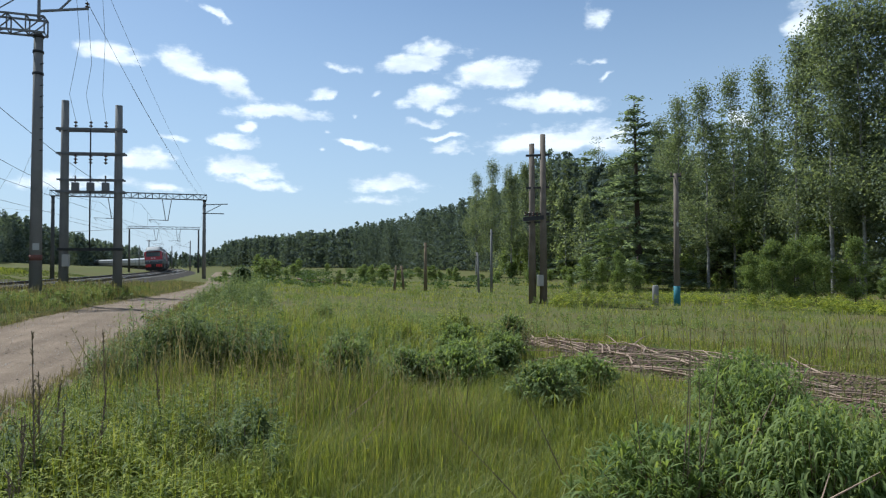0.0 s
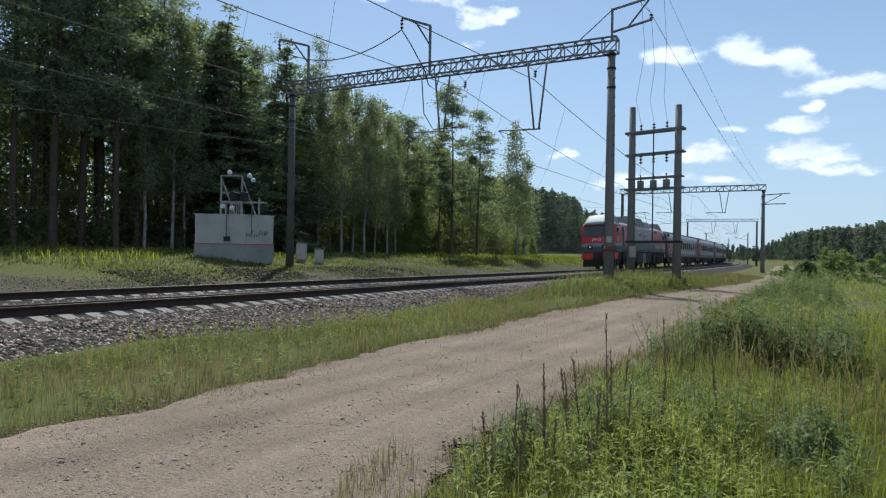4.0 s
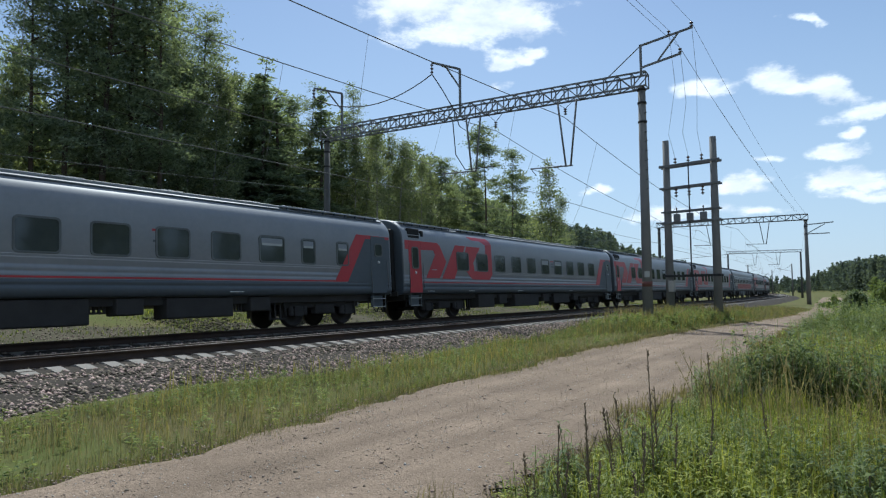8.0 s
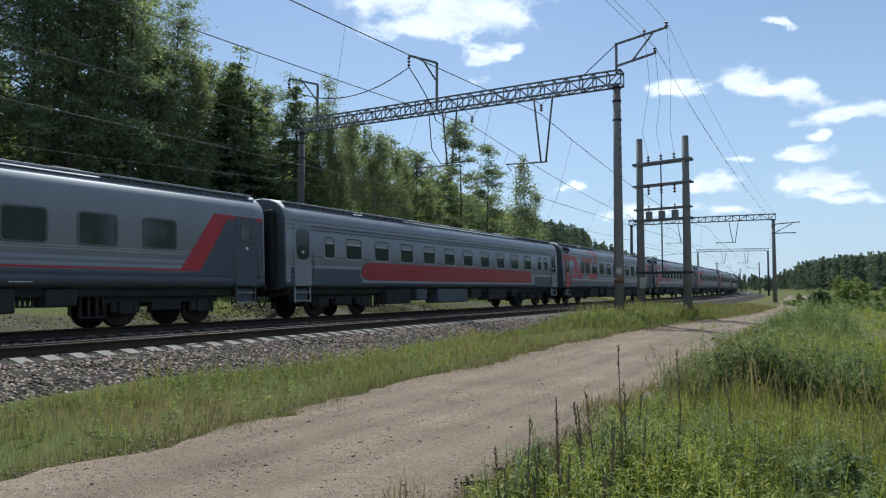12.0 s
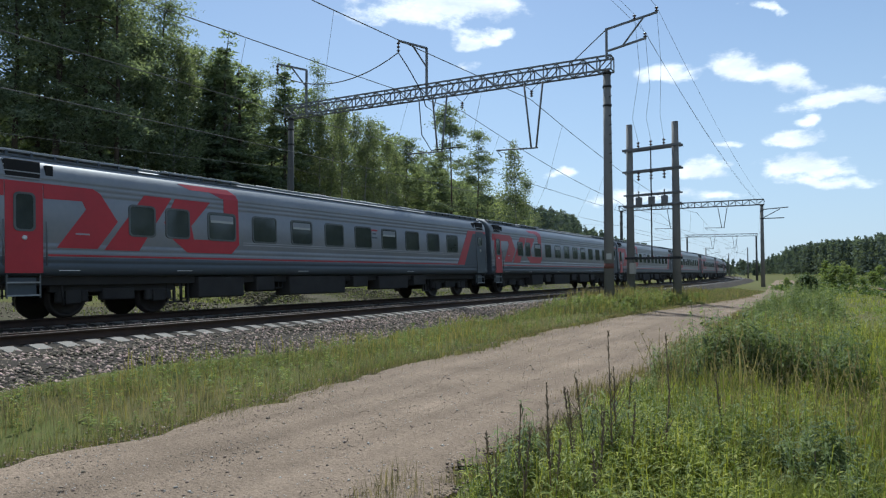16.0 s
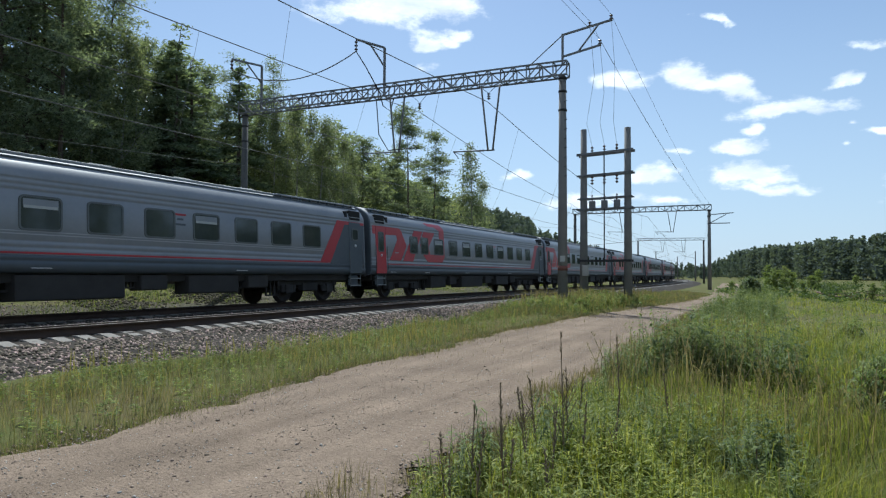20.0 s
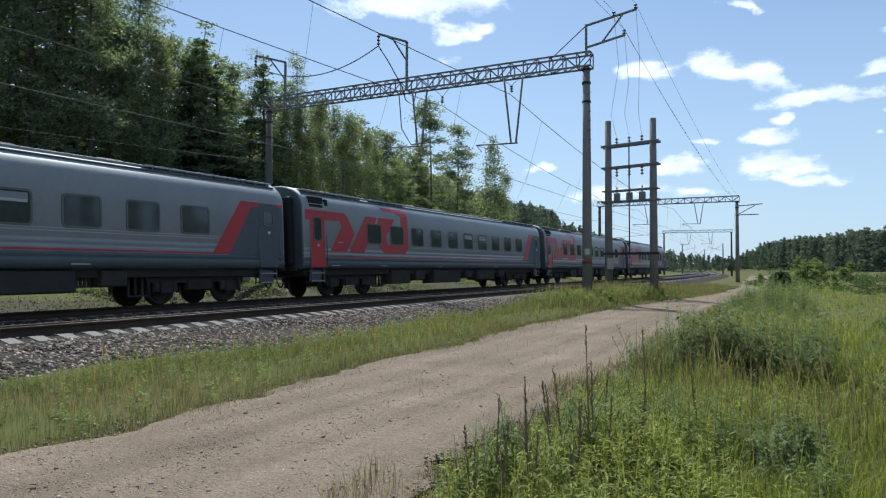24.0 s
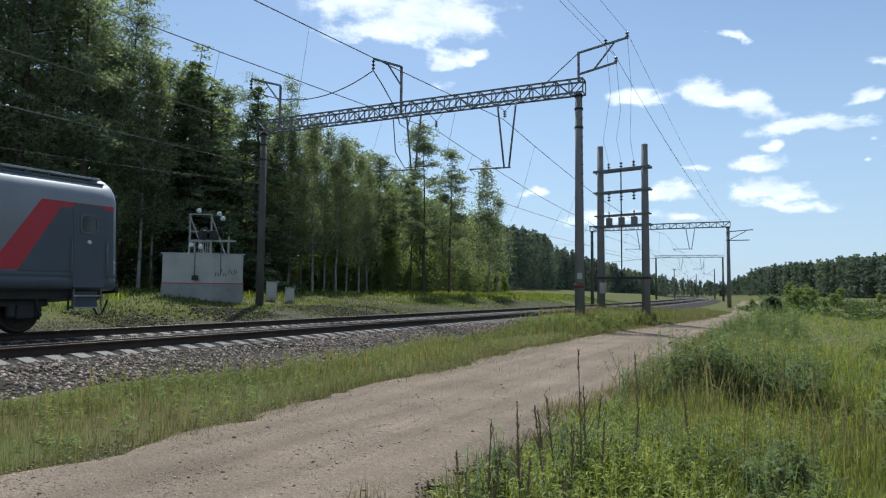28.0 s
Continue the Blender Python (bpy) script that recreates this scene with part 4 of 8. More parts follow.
wooden_pole(10.04, 43.87, 3.1, 0.0, DRYSTEM, 0.13)
wooden_pole(7.9, 44.3, 1.5, 0.15, DRYSTEM)
wooden_pole(8.6, 44.2, 1.5, -0.2, DRYSTEM)
wooden_pole(14.45, 42.6, 4.0, 0.0, MAST, 0.1)
wooden_pole(13.6, 42.8, 2.4, -0.1, MAST, 0.09)


# the train: things built at the origin, front at y = 0, rail head at z = 0, the road's side at +x
GREY = material("light grey coach paint", (0.242, 0.256, 0.28), (0.196, 0.21, 0.232), 0.38, scale=0.6, fine=8, bump=0.03, spec=0.5)
DARK = material("dark grey coach paint", (0.078, 0.094, 0.111), (0.06, 0.073, 0.087), 0.5, scale=0.6, fine=8, bump=0.03, spec=0.5)
RED = material("red coach paint", (0.43, 0.033, 0.044), (0.34, 0.027, 0.037), 0.38, scale=0.6, fine=8, bump=0.03, spec=0.5)
ROOF = material("dusty silver roof", (0.3, 0.31, 0.32), (0.2, 0.205, 0.21), 0.62, 0.0, scale=0.5, fine=6, bump=0.05)
PANE = material("dark window glass", (0.045, 0.055, 0.053), (0.03, 0.038, 0.037), 0.06, bump=0, spec=0.7)
SCREEN = material("dark windscreen", (0.075, 0.088, 0.08), (0.055, 0.066, 0.06), 0.12, bump=0, spec=0.5)
WINFRAME = material("dull aluminium window frame", (0.14, 0.15, 0.15), (0.1, 0.108, 0.108), 0.5, 0.3, bump=0)
RUBBER = material("black rubber", (0.018, 0.018, 0.018), (0.012, 0.012, 0.012), 0.8, bump=0.1)
UNDER = material("grimy underframe steel", (0.052, 0.05, 0.048), (0.034, 0.032, 0.031), 0.8, 0.2, scale=2)
WHEEL = material("worn wheel steel", (0.07, 0.06, 0.055), (0.04, 0.035, 0.03), 0.55, 0.6)
ORANGE = material("orange-red bumper paint", (0.62, 0.055, 0.05), (0.5, 0.045, 0.042), 0.4, bump=0.03)
WHITE = material("white lettering paint", (0.7, 0.7, 0.7), (0.6, 0.6, 0.6), 0.5, bump=0)
PIN = material("pale pinstripe paint", (0.34, 0.35, 0.37), (0.3, 0.31, 0.33), 0.4, bump=0)
CURTAIN = material("pale window blind", (0.42, 0.43, 0.42), (0.36, 0.37, 0.36), 0.8, bump=0)
HEADLAMP = glow("lit headlamp", (1.0, 0.9, 0.95), 0.28)

COACH = 23.72
SIDE = 1.54


def plate(poly, mat, parent, name, x=SIDE, thick=0.006, label="", curved=False):
    """A thin panel on the side wall from a polygon of (y, z); a curved one follows the roof's shoulder."""
    bm = bmesh.new()
    lean = lambda z: curved * float(np.interp(z, (3.36, 3.52, 3.68, 3.84), (0.0, 0.04, 0.12, 0.26)))
    a = [bm.verts.new((x - 0.004 - lean(z), y, z)) for y, z in poly]
    b = [bm.verts.new((x + thick - lean(z), y, z)) for y, z in poly]
    n = len(poly)
    bm.faces.new(b)
    for i in range(n):
        bm.faces.new((a[i], a[(i + 1) % n], b[(i + 1) % n], b[i]))
    bmesh.ops.recalc_face_normals(bm, faces=bm.faces[:])
    return part(name, bm, mat, parent, label)


def loft(rings, mi_of, close=True, caps=True, smooth=True):
    """A skin through rings of equal length; mi_of(i) gives the material of strip i."""
    bm = bmesh.new()
    vs = [[bm.verts.new(p) for p in r] for r in rings]
    k = len(vs[0])
    for a, b in zip(vs, vs[1:]):
        for i in range(k - (0 if close else 1)):
            j = (i + 1) % k
            f = bm.faces.new((a[i], b[i], b[j], a[j]))
            f.material_index, f.smooth = mi_of(i), smooth
    if caps:
        for ring in (vs[0], vs[-1][::-1]):
            half = k // 2
            for i in range(half):
                j, m, n = i + 1, k - 1 - i, (k - 2 - i)
                if j < n:
                    f = bm.faces.new((ring[i], ring[j], ring[n], ring[m]))
                    f.material_index = mi_of(i)
    bmesh.ops.recalc_face_normals(bm, faces=bm.faces[:])
    return bm


def sides(half):
    """A closed profile from the right half, listed from the bottom up to the crown."""
    return [(x, z) for x, z in half] + [(-x, z) for x, z in half[::-1]]


def window(parent, y0, y1, z0, z1, slider=False, x=SIDE, barred=False, corner=0.0, rim=None):
    """A rounded rubber frame, a dark pane set back in it, sometimes a half-open upper light."""
    bm = bmesh.new()

    def rounded(a, b, c, d, r, px):
        pts = []
        for cy, cz, t0 in ((b - r, d - r, 0), (a + r, d - r, 90), (a + r, c + r, 180), (b - r, c + r, 270)):
            r = 0.03 if barred else corner or r
            for t in (0, 30, 60, 90):
                q = radians(t0 + t)
                pts.append(bm.verts.new((px, cy + r * math.cos(q), cz + r * math.sin(q))))
        return pts

    rings = [rounded(y0 - 0.05, y1 + 0.05, z0 - 0.05, z1 + 0.05, 0.12, x - 0.01), rounded(y0 - 0.05, y1 + 0.05, z0 - 0.05, z1 + 0.05, 0.12, x + 0.022), rounded(y0, y1, z0, z1, 0.09, x + 0.022), rounded(y0, y1, z0, z1, 0.09, x + 0.004)]
    for a, b in zip(rings, rings[1:]):
        for i in range(16):
            bm.faces.new((a[i], a[(i + 1) % 16], b[(i + 1) % 16], b[i]))
    bmesh.ops.recalc_face_normals(bm, faces=bm.faces[:])
    fr = part("window", bm, rim or WINFRAME, parent)
    bm = bmesh.new()
    bm.faces.new(rounded(y0, y1, z0, z1, 0.09, x + 0.008))
    part("pane", bm, PANE, fr)
    if barred:
        for k in (0.36, 0.7):
            y = y0 + (y1 - y0) * k
            part("window_bar", box(bmesh.new(), x + 0.01, x + 0.024, y - 0.011, y + 0.011, z0 + 0.04, z1 - 0.1), RACKSTEEL, fr)
        for k in (0.25, 0.6):
            z = z0 + (z1 - z0) * k
            part("window_bar", box(bmesh.new(), x + 0.01, x + 0.02, y0 + 0.03, y1 - 0.03, z - 0.008, z + 0.008), WINFRAME, fr)
    if slider:
        part("sliding_light", box(bmesh.new(), x + 0.008, x + 0.02, y0 + 0.06, y1 - 0.06, z1 - 0.27, z1 - 0.2), CURTAIN, fr, "pale bar of the upper light")
        part("blind", box(bmesh.new(), x + 0.008, x + 0.013, y0 + 0.05, y1 - 0.05, z1 - 0.2, z1 - 0.04), GREY, fr, "grey reflecting upper light")
    return fr


def wheel(parent, y, x, r=0.475):
    bm = lathe(bmesh.new(), (x - 0.07 * (1 if x > 0 else -1), y, r), (1 if x > 0 else -1, 0, 0), [(-0.03, r + 0.028), (0, r + 0.028), (0.012, r), (0.13, r - 0.006), (0.13, r - 0.07), (0.09, r - 0.09), (0.09, 0.16), (0.17, 0.13), (0.17, 0.05)], 20)
    return part("wheel", bm, WHEEL, parent)


def bogie(parent, y, base=2.4, axles=2, r=0.475):
    bm = bmesh.new()
    half = base * (axles - 1) / 2
    for sx in (-1, 1):
        box(bm, sx * 1.0 - 0.09, sx * 1.0 + 0.09, y - half - 0.55, y + half + 0.55, 0.62, 0.86, 0.03)
        for k in range(axles):
            c = y - half + base * k
            box(bm, sx * 1.03 - 0.12, sx * 1.03 + 0.13, c - 0.2, c + 0.2, 0.32, 0.68, 0.04)
            for d in (-0.3, 0.3):
                lathe(bm, (sx * 1.05, c + d, 0.36), (0, 0, 1), [(0, 0.1), (0.06, 0.12), (0.12, 0.1), (0.18, 0.12), (0.24, 0.1), (0.3, 0.1)], 9)
        box(bm, sx * 1.02 - 0.14, sx * 1.02 + 0.14, y - 0.45, y + 0.45, 0.4, 0.72, 0.04)
    box(bm, -1.0, 1.0, y - 0.25, y + 0.25, 0.55, 0.9)
    bg = part("bogie", bm, UNDER, parent)
    for k in range(axles):
        c = y - half + base * k
        part("axle", rod(bmesh.new(), (-0.8, c, r), (0.8, c, r), 0.085, n=10), UNDER, bg)
        for x in (-0.79, 0.79):
            wheel(bg, c, x, r)
    return bg


COACH_HALF = ((1.38, 1.02), (1.5, 1.07), (SIDE, 1.2), (SIDE, 1.28), (1.525, 1.3), (1.525, 1.34), (SIDE, 1.36), (SIDE, 1.44), (1.525, 1.46), (1.525, 1.5), (SIDE, 1.52), (SIDE, 1.6), (1.525, 1.62), (1.525, 1.66), (SIDE, 1.68),
              (SIDE, 1.76), (1.525, 1.78), (1.525, 1.82), (SIDE, 1.84), (SIDE, 3.36), (1.5, 3.52), (1.42, 3.68), (1.28, 3.84), (1.05, 4.0), (0.75, 4.12), (0.4, 4.19), (0.0, 4.215))


RIBS = [(z + d, SIDE if k in (0, 3) else 1.525) for z in (2.98, 3.12, 3.26) for k, d in enumerate((0.0, 0.02, 0.06, 0.08))]
RIBBED_HALF = COACH_HALF[:19] + tuple((x, z) for z, x in RIBS) + COACH_HALF[19:]


def coach(old=False, seed=1, ribbed=False, staff=False, barred=False):
    rnd = random.Random(seed)
    label = "grey luggage and sleeping coach with barred square windows" if barred else "grey ribbed sleeping coach with a broad red stripe under its windows" if old else "grey ribbed sleeping coach with large red marks and red end door" if ribbed else "grey sleeping coach with dark lower band and red end door"
    th = thing("passenger_coach", Matrix(), label, "railway coach", "coaches of the train")
    shape = RIBBED_HALF if old or ribbed else COACH_HALF
    prof = sides(shape)
    k = len(shape)

    def mi(i):
        i = min(i, 2 * k - 2 - i)
        z = shape[min(i, k - 1)][1]
        return 0 if z < (1.2 if old else 1.46) else (1 if z < 3.82 else 2)

    def ring(y, f):
        return [(x * f, y, 1.0 + (z - 1.0) * (1 - (1 - f) * 0.4)) for x, z in prof]

    rings = [ring(0.0, 0.95), ring(0.03, 0.98), ring(0.1, 1.0)] + [ring(y, 1.0) for y in np.linspace(0.5, COACH - 0.5, 9)] + [ring(COACH - 0.1, 1.0), ring(COACH - 0.03, 0.98), ring(COACH, 0.95)]
    bm = loft(rings, mi)
    for f in bm.faces:    # the ends are painted dark
        if all(v.co.y < 0.04 for v in f.verts) or all(v.co.y > COACH - 0.04 for v in f.verts):
            f.material_index = 0
    part("body", bm, [DARK, GREY, ROOF], th)
    # floor joint, gutter and thin stripe
    part("gutter", box(bmesh.new(), 1.24, 1.31, 0.25, COACH - 0.25, 3.84, 3.875), DARK, th)
    if old:
        plate([(0.2, 1.1), (4.05, 1.1), (3.85, 1.4), (3.85, 1.69), (0.2, 1.69)], DARK, th, "dark_end")
        plate([(20.0, 1.1), (COACH - 0.2, 1.1), (COACH - 0.2, 1.69), (20.0, 1.69)], DARK, th, "dark_end")
        band = plate([(4.35, 1.3), (19.5, 1.3), (19.5, 2.0), (4.3, 2.0), (4.02, 1.86), (3.9, 1.6), (4.0, 1.4)], RUSTPAINT, th, "red_band", SIDE, 0.002)
        for k in range(7):
            z = 1.3 + 0.1 * k
            a0, a1 = (float(np.interp(q, (1.3, 1.4, 1.6, 1.86, 2.0), (4.35, 4.0, 3.9, 4.02, 4.3))) for q in (z, z + 0.1))
            part("band_rib", box(bmesh.new(), SIDE - 0.002, SIDE + 0.01, max(a0, a1), 19.5, z + 0.012, z + 0.088, 0.006), RED, band)
    else:
        plate([(1.3, 1.485), (COACH - 2.6, 1.485), (COACH - 2.6, 1.53), (1.3, 1.53)], RED, th, "red_line", SIDE - 0.01, 0.016)
        # red end with door, three plain red marks, dark rear end with a slanted red bar
        plate([(0.12, 2.85), (0.34, 2.85), (0.34, 3.22), (0.12, 3.22)], RED, th, "red_end")
        plate([(1.2, 2.86), (2.12, 2.88), (2.22, 2.68), (1.5, 1.69), (2.5, 1.69), (3.05, 2.42), (2.6, 3.1), (2.4, 3.22), (0.34, 3.22), (0.34, 3.2), (1.2, 3.19)], RED, th, "red_mark")
        plate([(2.68, 1.67), (3.64, 1.67), (4.66, 3.2), (3.82, 3.2)], RED, th, "red_mark")
        plate([(4.78, 3.2), (5.98, 3.2), (5.3, 2.45), (5.38, 2.06), (6.48, 2.06), (6.48, 3.36), (7.04, 3.36), (7.04, 1.96), (6.74, 1.67), (5.16, 1.67), (4.7, 2.02), (4.42, 2.5)], RED, th, "red_mark")
        plate([(6.4, 3.36), (7.04, 3.36), (6.98, 3.52), (6.0, 3.52)], RED, th, "red_mark", curved=True)
        plate([(5.3, 3.52), (6.98, 3.52), (6.72, 3.68), (4.95, 3.68)], RED, th, "red_mark", curved=True)
        e = COACH
        plate([(e - 2.52, 1.46), (e - 1.5, 3.14), (e - 0.12, 3.18), (e - 0.12, 1.46)], DARK, th, "dark_end", SIDE, 0.004)
        plate([(e - 3.15, 1.49), (e - 2.5, 1.49), (e - 1.5, 3.1), (e - 0.12, 3.14), (e - 0.12, 3.24), (e - 1.98, 3.24)], RED, th, "slanted_red_bar", SIDE, 0.009)
        part("lettering_bar", box(bmesh.new(), SIDE, SIDE + 0.012, 1.95, 2.3, 2.03, 2.07), PIN, th)
        for y0 in (1.55, 4.8, 9.6, 16.2):
            part("small_lettering", box(bmesh.new(), SIDE, SIDE + 0.006, y0, y0 + 0.5, 1.13, 1.15), WHITE, th)
    for z in (1.95, 2.02) if not old else (2.1, 3.05, 3.15):
        plate([(7.2 if not old else 0.4, z), (COACH - 2.9 if not old else COACH - 0.4, z), (COACH - 2.9 if not old else COACH - 0.4, z + 0.025), (7.2 if not old else 0.4, z + 0.025)], PIN if not old else DARK, th, "pinstripe", SIDE, 0.004)
    # doors
    for y0, y1, m in ((0.36, 1.18, GREY if old else RED), (COACH - 1.2, COACH - 0.38, GREY if old else DARK)):
        d = plate([(y0, 1.08), (y1, 1.08), (y1, 3.22), (y0, 3.22)], m, th, "door", SIDE, 0.014)
        low = 2.1 if m is RED or old else 2.5
        window(d, y0 + 0.22, y1 - 0.22, low, 2.92, False, SIDE + 0.012, corner=0.185 if old else 0.0)
        for yy in (y0 - 0.06, y1 + 0.06):
            part("handrail", rod(bmesh.new(), (SIDE + 0.06, yy, 1.25), (SIDE + 0.06, yy, 2.3), 0.016, n=6), STEEL, d)
        part("lamp_lens", lathe(bmesh.new(), (SIDE + 0.02, (y0 + y1) / 2, 2.24 if m is not RED else 1.9), (1, 0, 0), [(0, 0.06), (0.03, 0.05), (0.04, 0.02)], 10), WHITE, d, "small round white mark")
        bm = bmesh.new()
        for z in (0.55, 0.85):
            box(bm, 1.2, 1.5, y0 + 0.05, y1 - 0.05, z, z + 0.03)
            part("step_edge", box(bmesh.new(), 1.502, 1.515, y0 + 0.05, y1 - 0.05, z - 0.005, z + 0.03), RACKSTEEL, d)
        box(bm, 1.22, 1.25, y0 + 0.05, y0 + 0.09, 0.5, 1.05)
        box(bm, 1.22, 1.25, y1 - 0.09, y1 - 0.05, 0.5, 1.05)
        part("step", bm, UNDER, d)
        part("step_riser", box(bmesh.new(), 1.36, 1.39, y0 + 0.08, y1 - 0.08, 0.58, 0.98), DARK, d)
        for yy in (y0 + 0.04, y1 - 0.06):
            part("step_stile", box(bmesh.new(), 1.48, 1.512, yy, yy + 0.03, 0.5, 1.05), CURTAIN if old else WINFRAME, d)
    # windows
    if old:
        spans = [(1.87, 2.41)] + [(3.05 + 1.735 * i, 3.05 + 1.735 * i + 0.9) for i in range(10)] + [(20.55, 21.05), (21.5, 22.0)]
    elif ribbed:
        spans = [(3.4, 4.1), (4.5, 5.2)] + [(5.92 + 1.715 * i, 6.88 + 1.715 * i) for i in range(9)]
    elif barred:
        spans = [(5.62, 6.78), (7.28, 8.48), (9.0, 9.9), (10.88, 12.1), (13.0, 14.18), (14.85, 16.02), (17.48, 18.64), (19.38, 20.5)]
    elif staff:
        spans = [(3.62 + 1.715 * i, 4.56 + 1.715 * i) for i in range(9)] + [(19.08, 19.63), (20.73, 21.26)]
    else:
        spans = [(3.93 + 1.728 * i, 4.87 + 1.728 * i) for i in range(10)]
    for i, (a, b) in enumerate(spans):
        window(th, a, b, 2.0 if barred else 2.1, 2.97 if barred else 2.87, not barred and (old or (i > 7 if staff else rnd.random() < 0.22)), barred=barred, rim=PIN if old else None)
    # roof ribs and vents
    for y in np.arange(3.2, COACH - 2, 2.9):
        part("roof_vent", box(bmesh.new(), -0.3, 0.3, y, y + 0.75, 4.14, 4.26, 0.04), ROOF, th)
    part("roof_rail", box(bmesh.new(), 1.06, 1.1, 0.3, COACH - 0.3, 3.98, 4.03), ROOF, th)
    for y in ((0.36, COACH - 1.14) if ribbed else () if old else (0.36,)):
        v = part("air_intake", box(bmesh.new(), 1.12, 1.545, y, y + 0.78, 3.3, 3.73, 0.03), RUBBER, th)
        for i in range(4):
            part("slat", box(bmesh.new(), 1.47 - 0.1 * (i / 3) ** 2, 1.56 - 0.1 * (i / 3) ** 2, y - 0.01, y + 0.79, 3.3 + 0.135 * i, 3.325 + 0.135 * i), PIN, v)
        y2 = y + 0.9 if y < 5 else y - 0.3
        part("small_intake", box(bmesh.new(), 1.2, 1.53, y2, y2 + 0.18, 3.42, 3.68, 0.02), RUBBER, th)
    # dark strip on the roof's shoulder and unreadable lettering between windows
    for a, b in ((0.3, 3.9), (4.6, 7.4), (COACH - 5.2, COACH - 0.3)):
        part("roof_walk", box(bmesh.new(), 1.0, 1.24, a, b, 3.97, 4.03, 0.01), PIN, th)
        for y in np.arange(a + 0.2, b, 0.55):
            part("walk_bracket", box(bmesh.new(), 1.22, 1.27, y, y + 0.05, 3.86, 3.98), DARK, th)
    mid = 12.55 if barred else 13.98
    for z0, z1, w, m in ((2.78, 2.84, 0.42, RED), (2.64, 2.7, 0.22, DARK), (2.48, 2.54, 0.38, DARK)) if not old else ():
        plate([(mid - w / 2, z0), (mid + w / 2, z0), (mid + w / 2, z1), (mid - w / 2, z1)], m, th, "lettering_bar", SIDE, 0.004)
    # ends and gangways
    for y0, y1 in ((-0.4, 0.08), (COACH - 0.08, COACH + 0.4)):
        b = part("gangway_bellows", box(bmesh.new(), -1.15, 1.15, y0 + 0.1, y1 - 0.1, 1.15, 3.7, 0.1), RUBBER, th)
        part("buffer_beam", box(bmesh.new(), -1.3, 1.3, min(y0, y1) + 0.2, max(y0, y1) - 0.2, 0.95, 1.15, 0.02), UNDER, th)
        part("coupler", box(bmesh.new(), -0.12, 0.12, y0, y1, 0.8, 1.05, 0.03), UNDER, th)
        hose = [Vector((0.5 + 0.0 * i, y0 + (y1 - y0) * i / 8, 0.8 - 0.42 * math.sin(math.pi * i / 8))) for i in range(9)]
        bm = bmesh.new()
        tube(bm, hose, 0.025, 6)
        part("brake_hose", bm, RUBBER, th)
    # underframe gear
    part("underframe", box(bmesh.new(), -1.25, 1.25, 0.3, COACH - 0.3, 0.8, 1.06), UNDER, th)
    for y0, y1, z0, x0 in ((5.6, 7.3, 0.36, 0.75), (7.7, 8.6, 0.5, 0.8), (9.4, 12.2, 0.34, 0.7), (12.8, 13.6, 0.55, 0.85), (14.2, 16.4, 0.42, 0.75), (17.0, 17.8, 0.55, 0.8)):
        y0 += rnd.uniform(-0.2, 0.2)
        part("equipment_box", box(bmesh.new(), x0, 1.42, y0, y1, z0, 0.98, 0.04), UNDER if rnd.random() < 0.88 else DARK, th)
    for y0, y1, z0, z1 in ((4.75, 5.5, 0.3, 0.9), (8.65, 9.3, 0.62, 0.92), (12.3, 12.75, 0.66, 0.92), (16.55, 16.95, 0.6, 0.92), (18.0, 18.7, 0.3, 0.9)):
        fr = part("rack_frame", box(bmesh.new(), 1.05, 1.12, y0, y1, z1 - 0.05, z1), UNDER, th)
        for y in np.linspace(y0, y1 - 0.06, 4):
            part("rack_bar", box(bmesh.new(), 1.05, 1.11, y, y + 0.06, z0, z1 - 0.05), UNDER, fr)
        part("rack_bar", box(bmesh.new(), 1.05, 1.11, y0, y1, z0 - 0.05, z0), UNDER, fr)
    for y in (1.75, 5.1, COACH - 1.9, COACH - 5.2):
        part("pipe", rod(bmesh.new(), (1.2, y, 0.95), (1.15, y + 0.1, 0.3), 0.03, n=6), UNDER, th)
    part("air_tank", lathe(bmesh.new(), (0.2, 8.8, 0.7), (0, 1, 0), [(0, 0.05), (0.05, 0.2), (1.6, 0.2), (1.65, 0.05)], 14), UNDER, th)
    bogie(th, 3.3)
    bogie(th, COACH - 3.3)
    return th


LOCO = 21.1
LOCO_HALF = ((1.3, 1.3), (1.5, 1.36), (SIDE, 1.5), (SIDE, 1.82), (SIDE, 2.1), (SIDE, 3.0), (SIDE, 3.55), (1.5, 3.72), (1.38, 3.86), (1.1, 3.97), (0.6, 4.03), (0.0, 4.05))


def nose(z):
    """How far the front face lies back at a height."""
    return float(np.interp(z, (1.3, 1.6, 2.35, 2.7, 3.6, 3.9, 4.1, 4.5), (0.23, 0.17, 0.13, 0.2, 0.53, 0.74, 1.0, 1.7)))


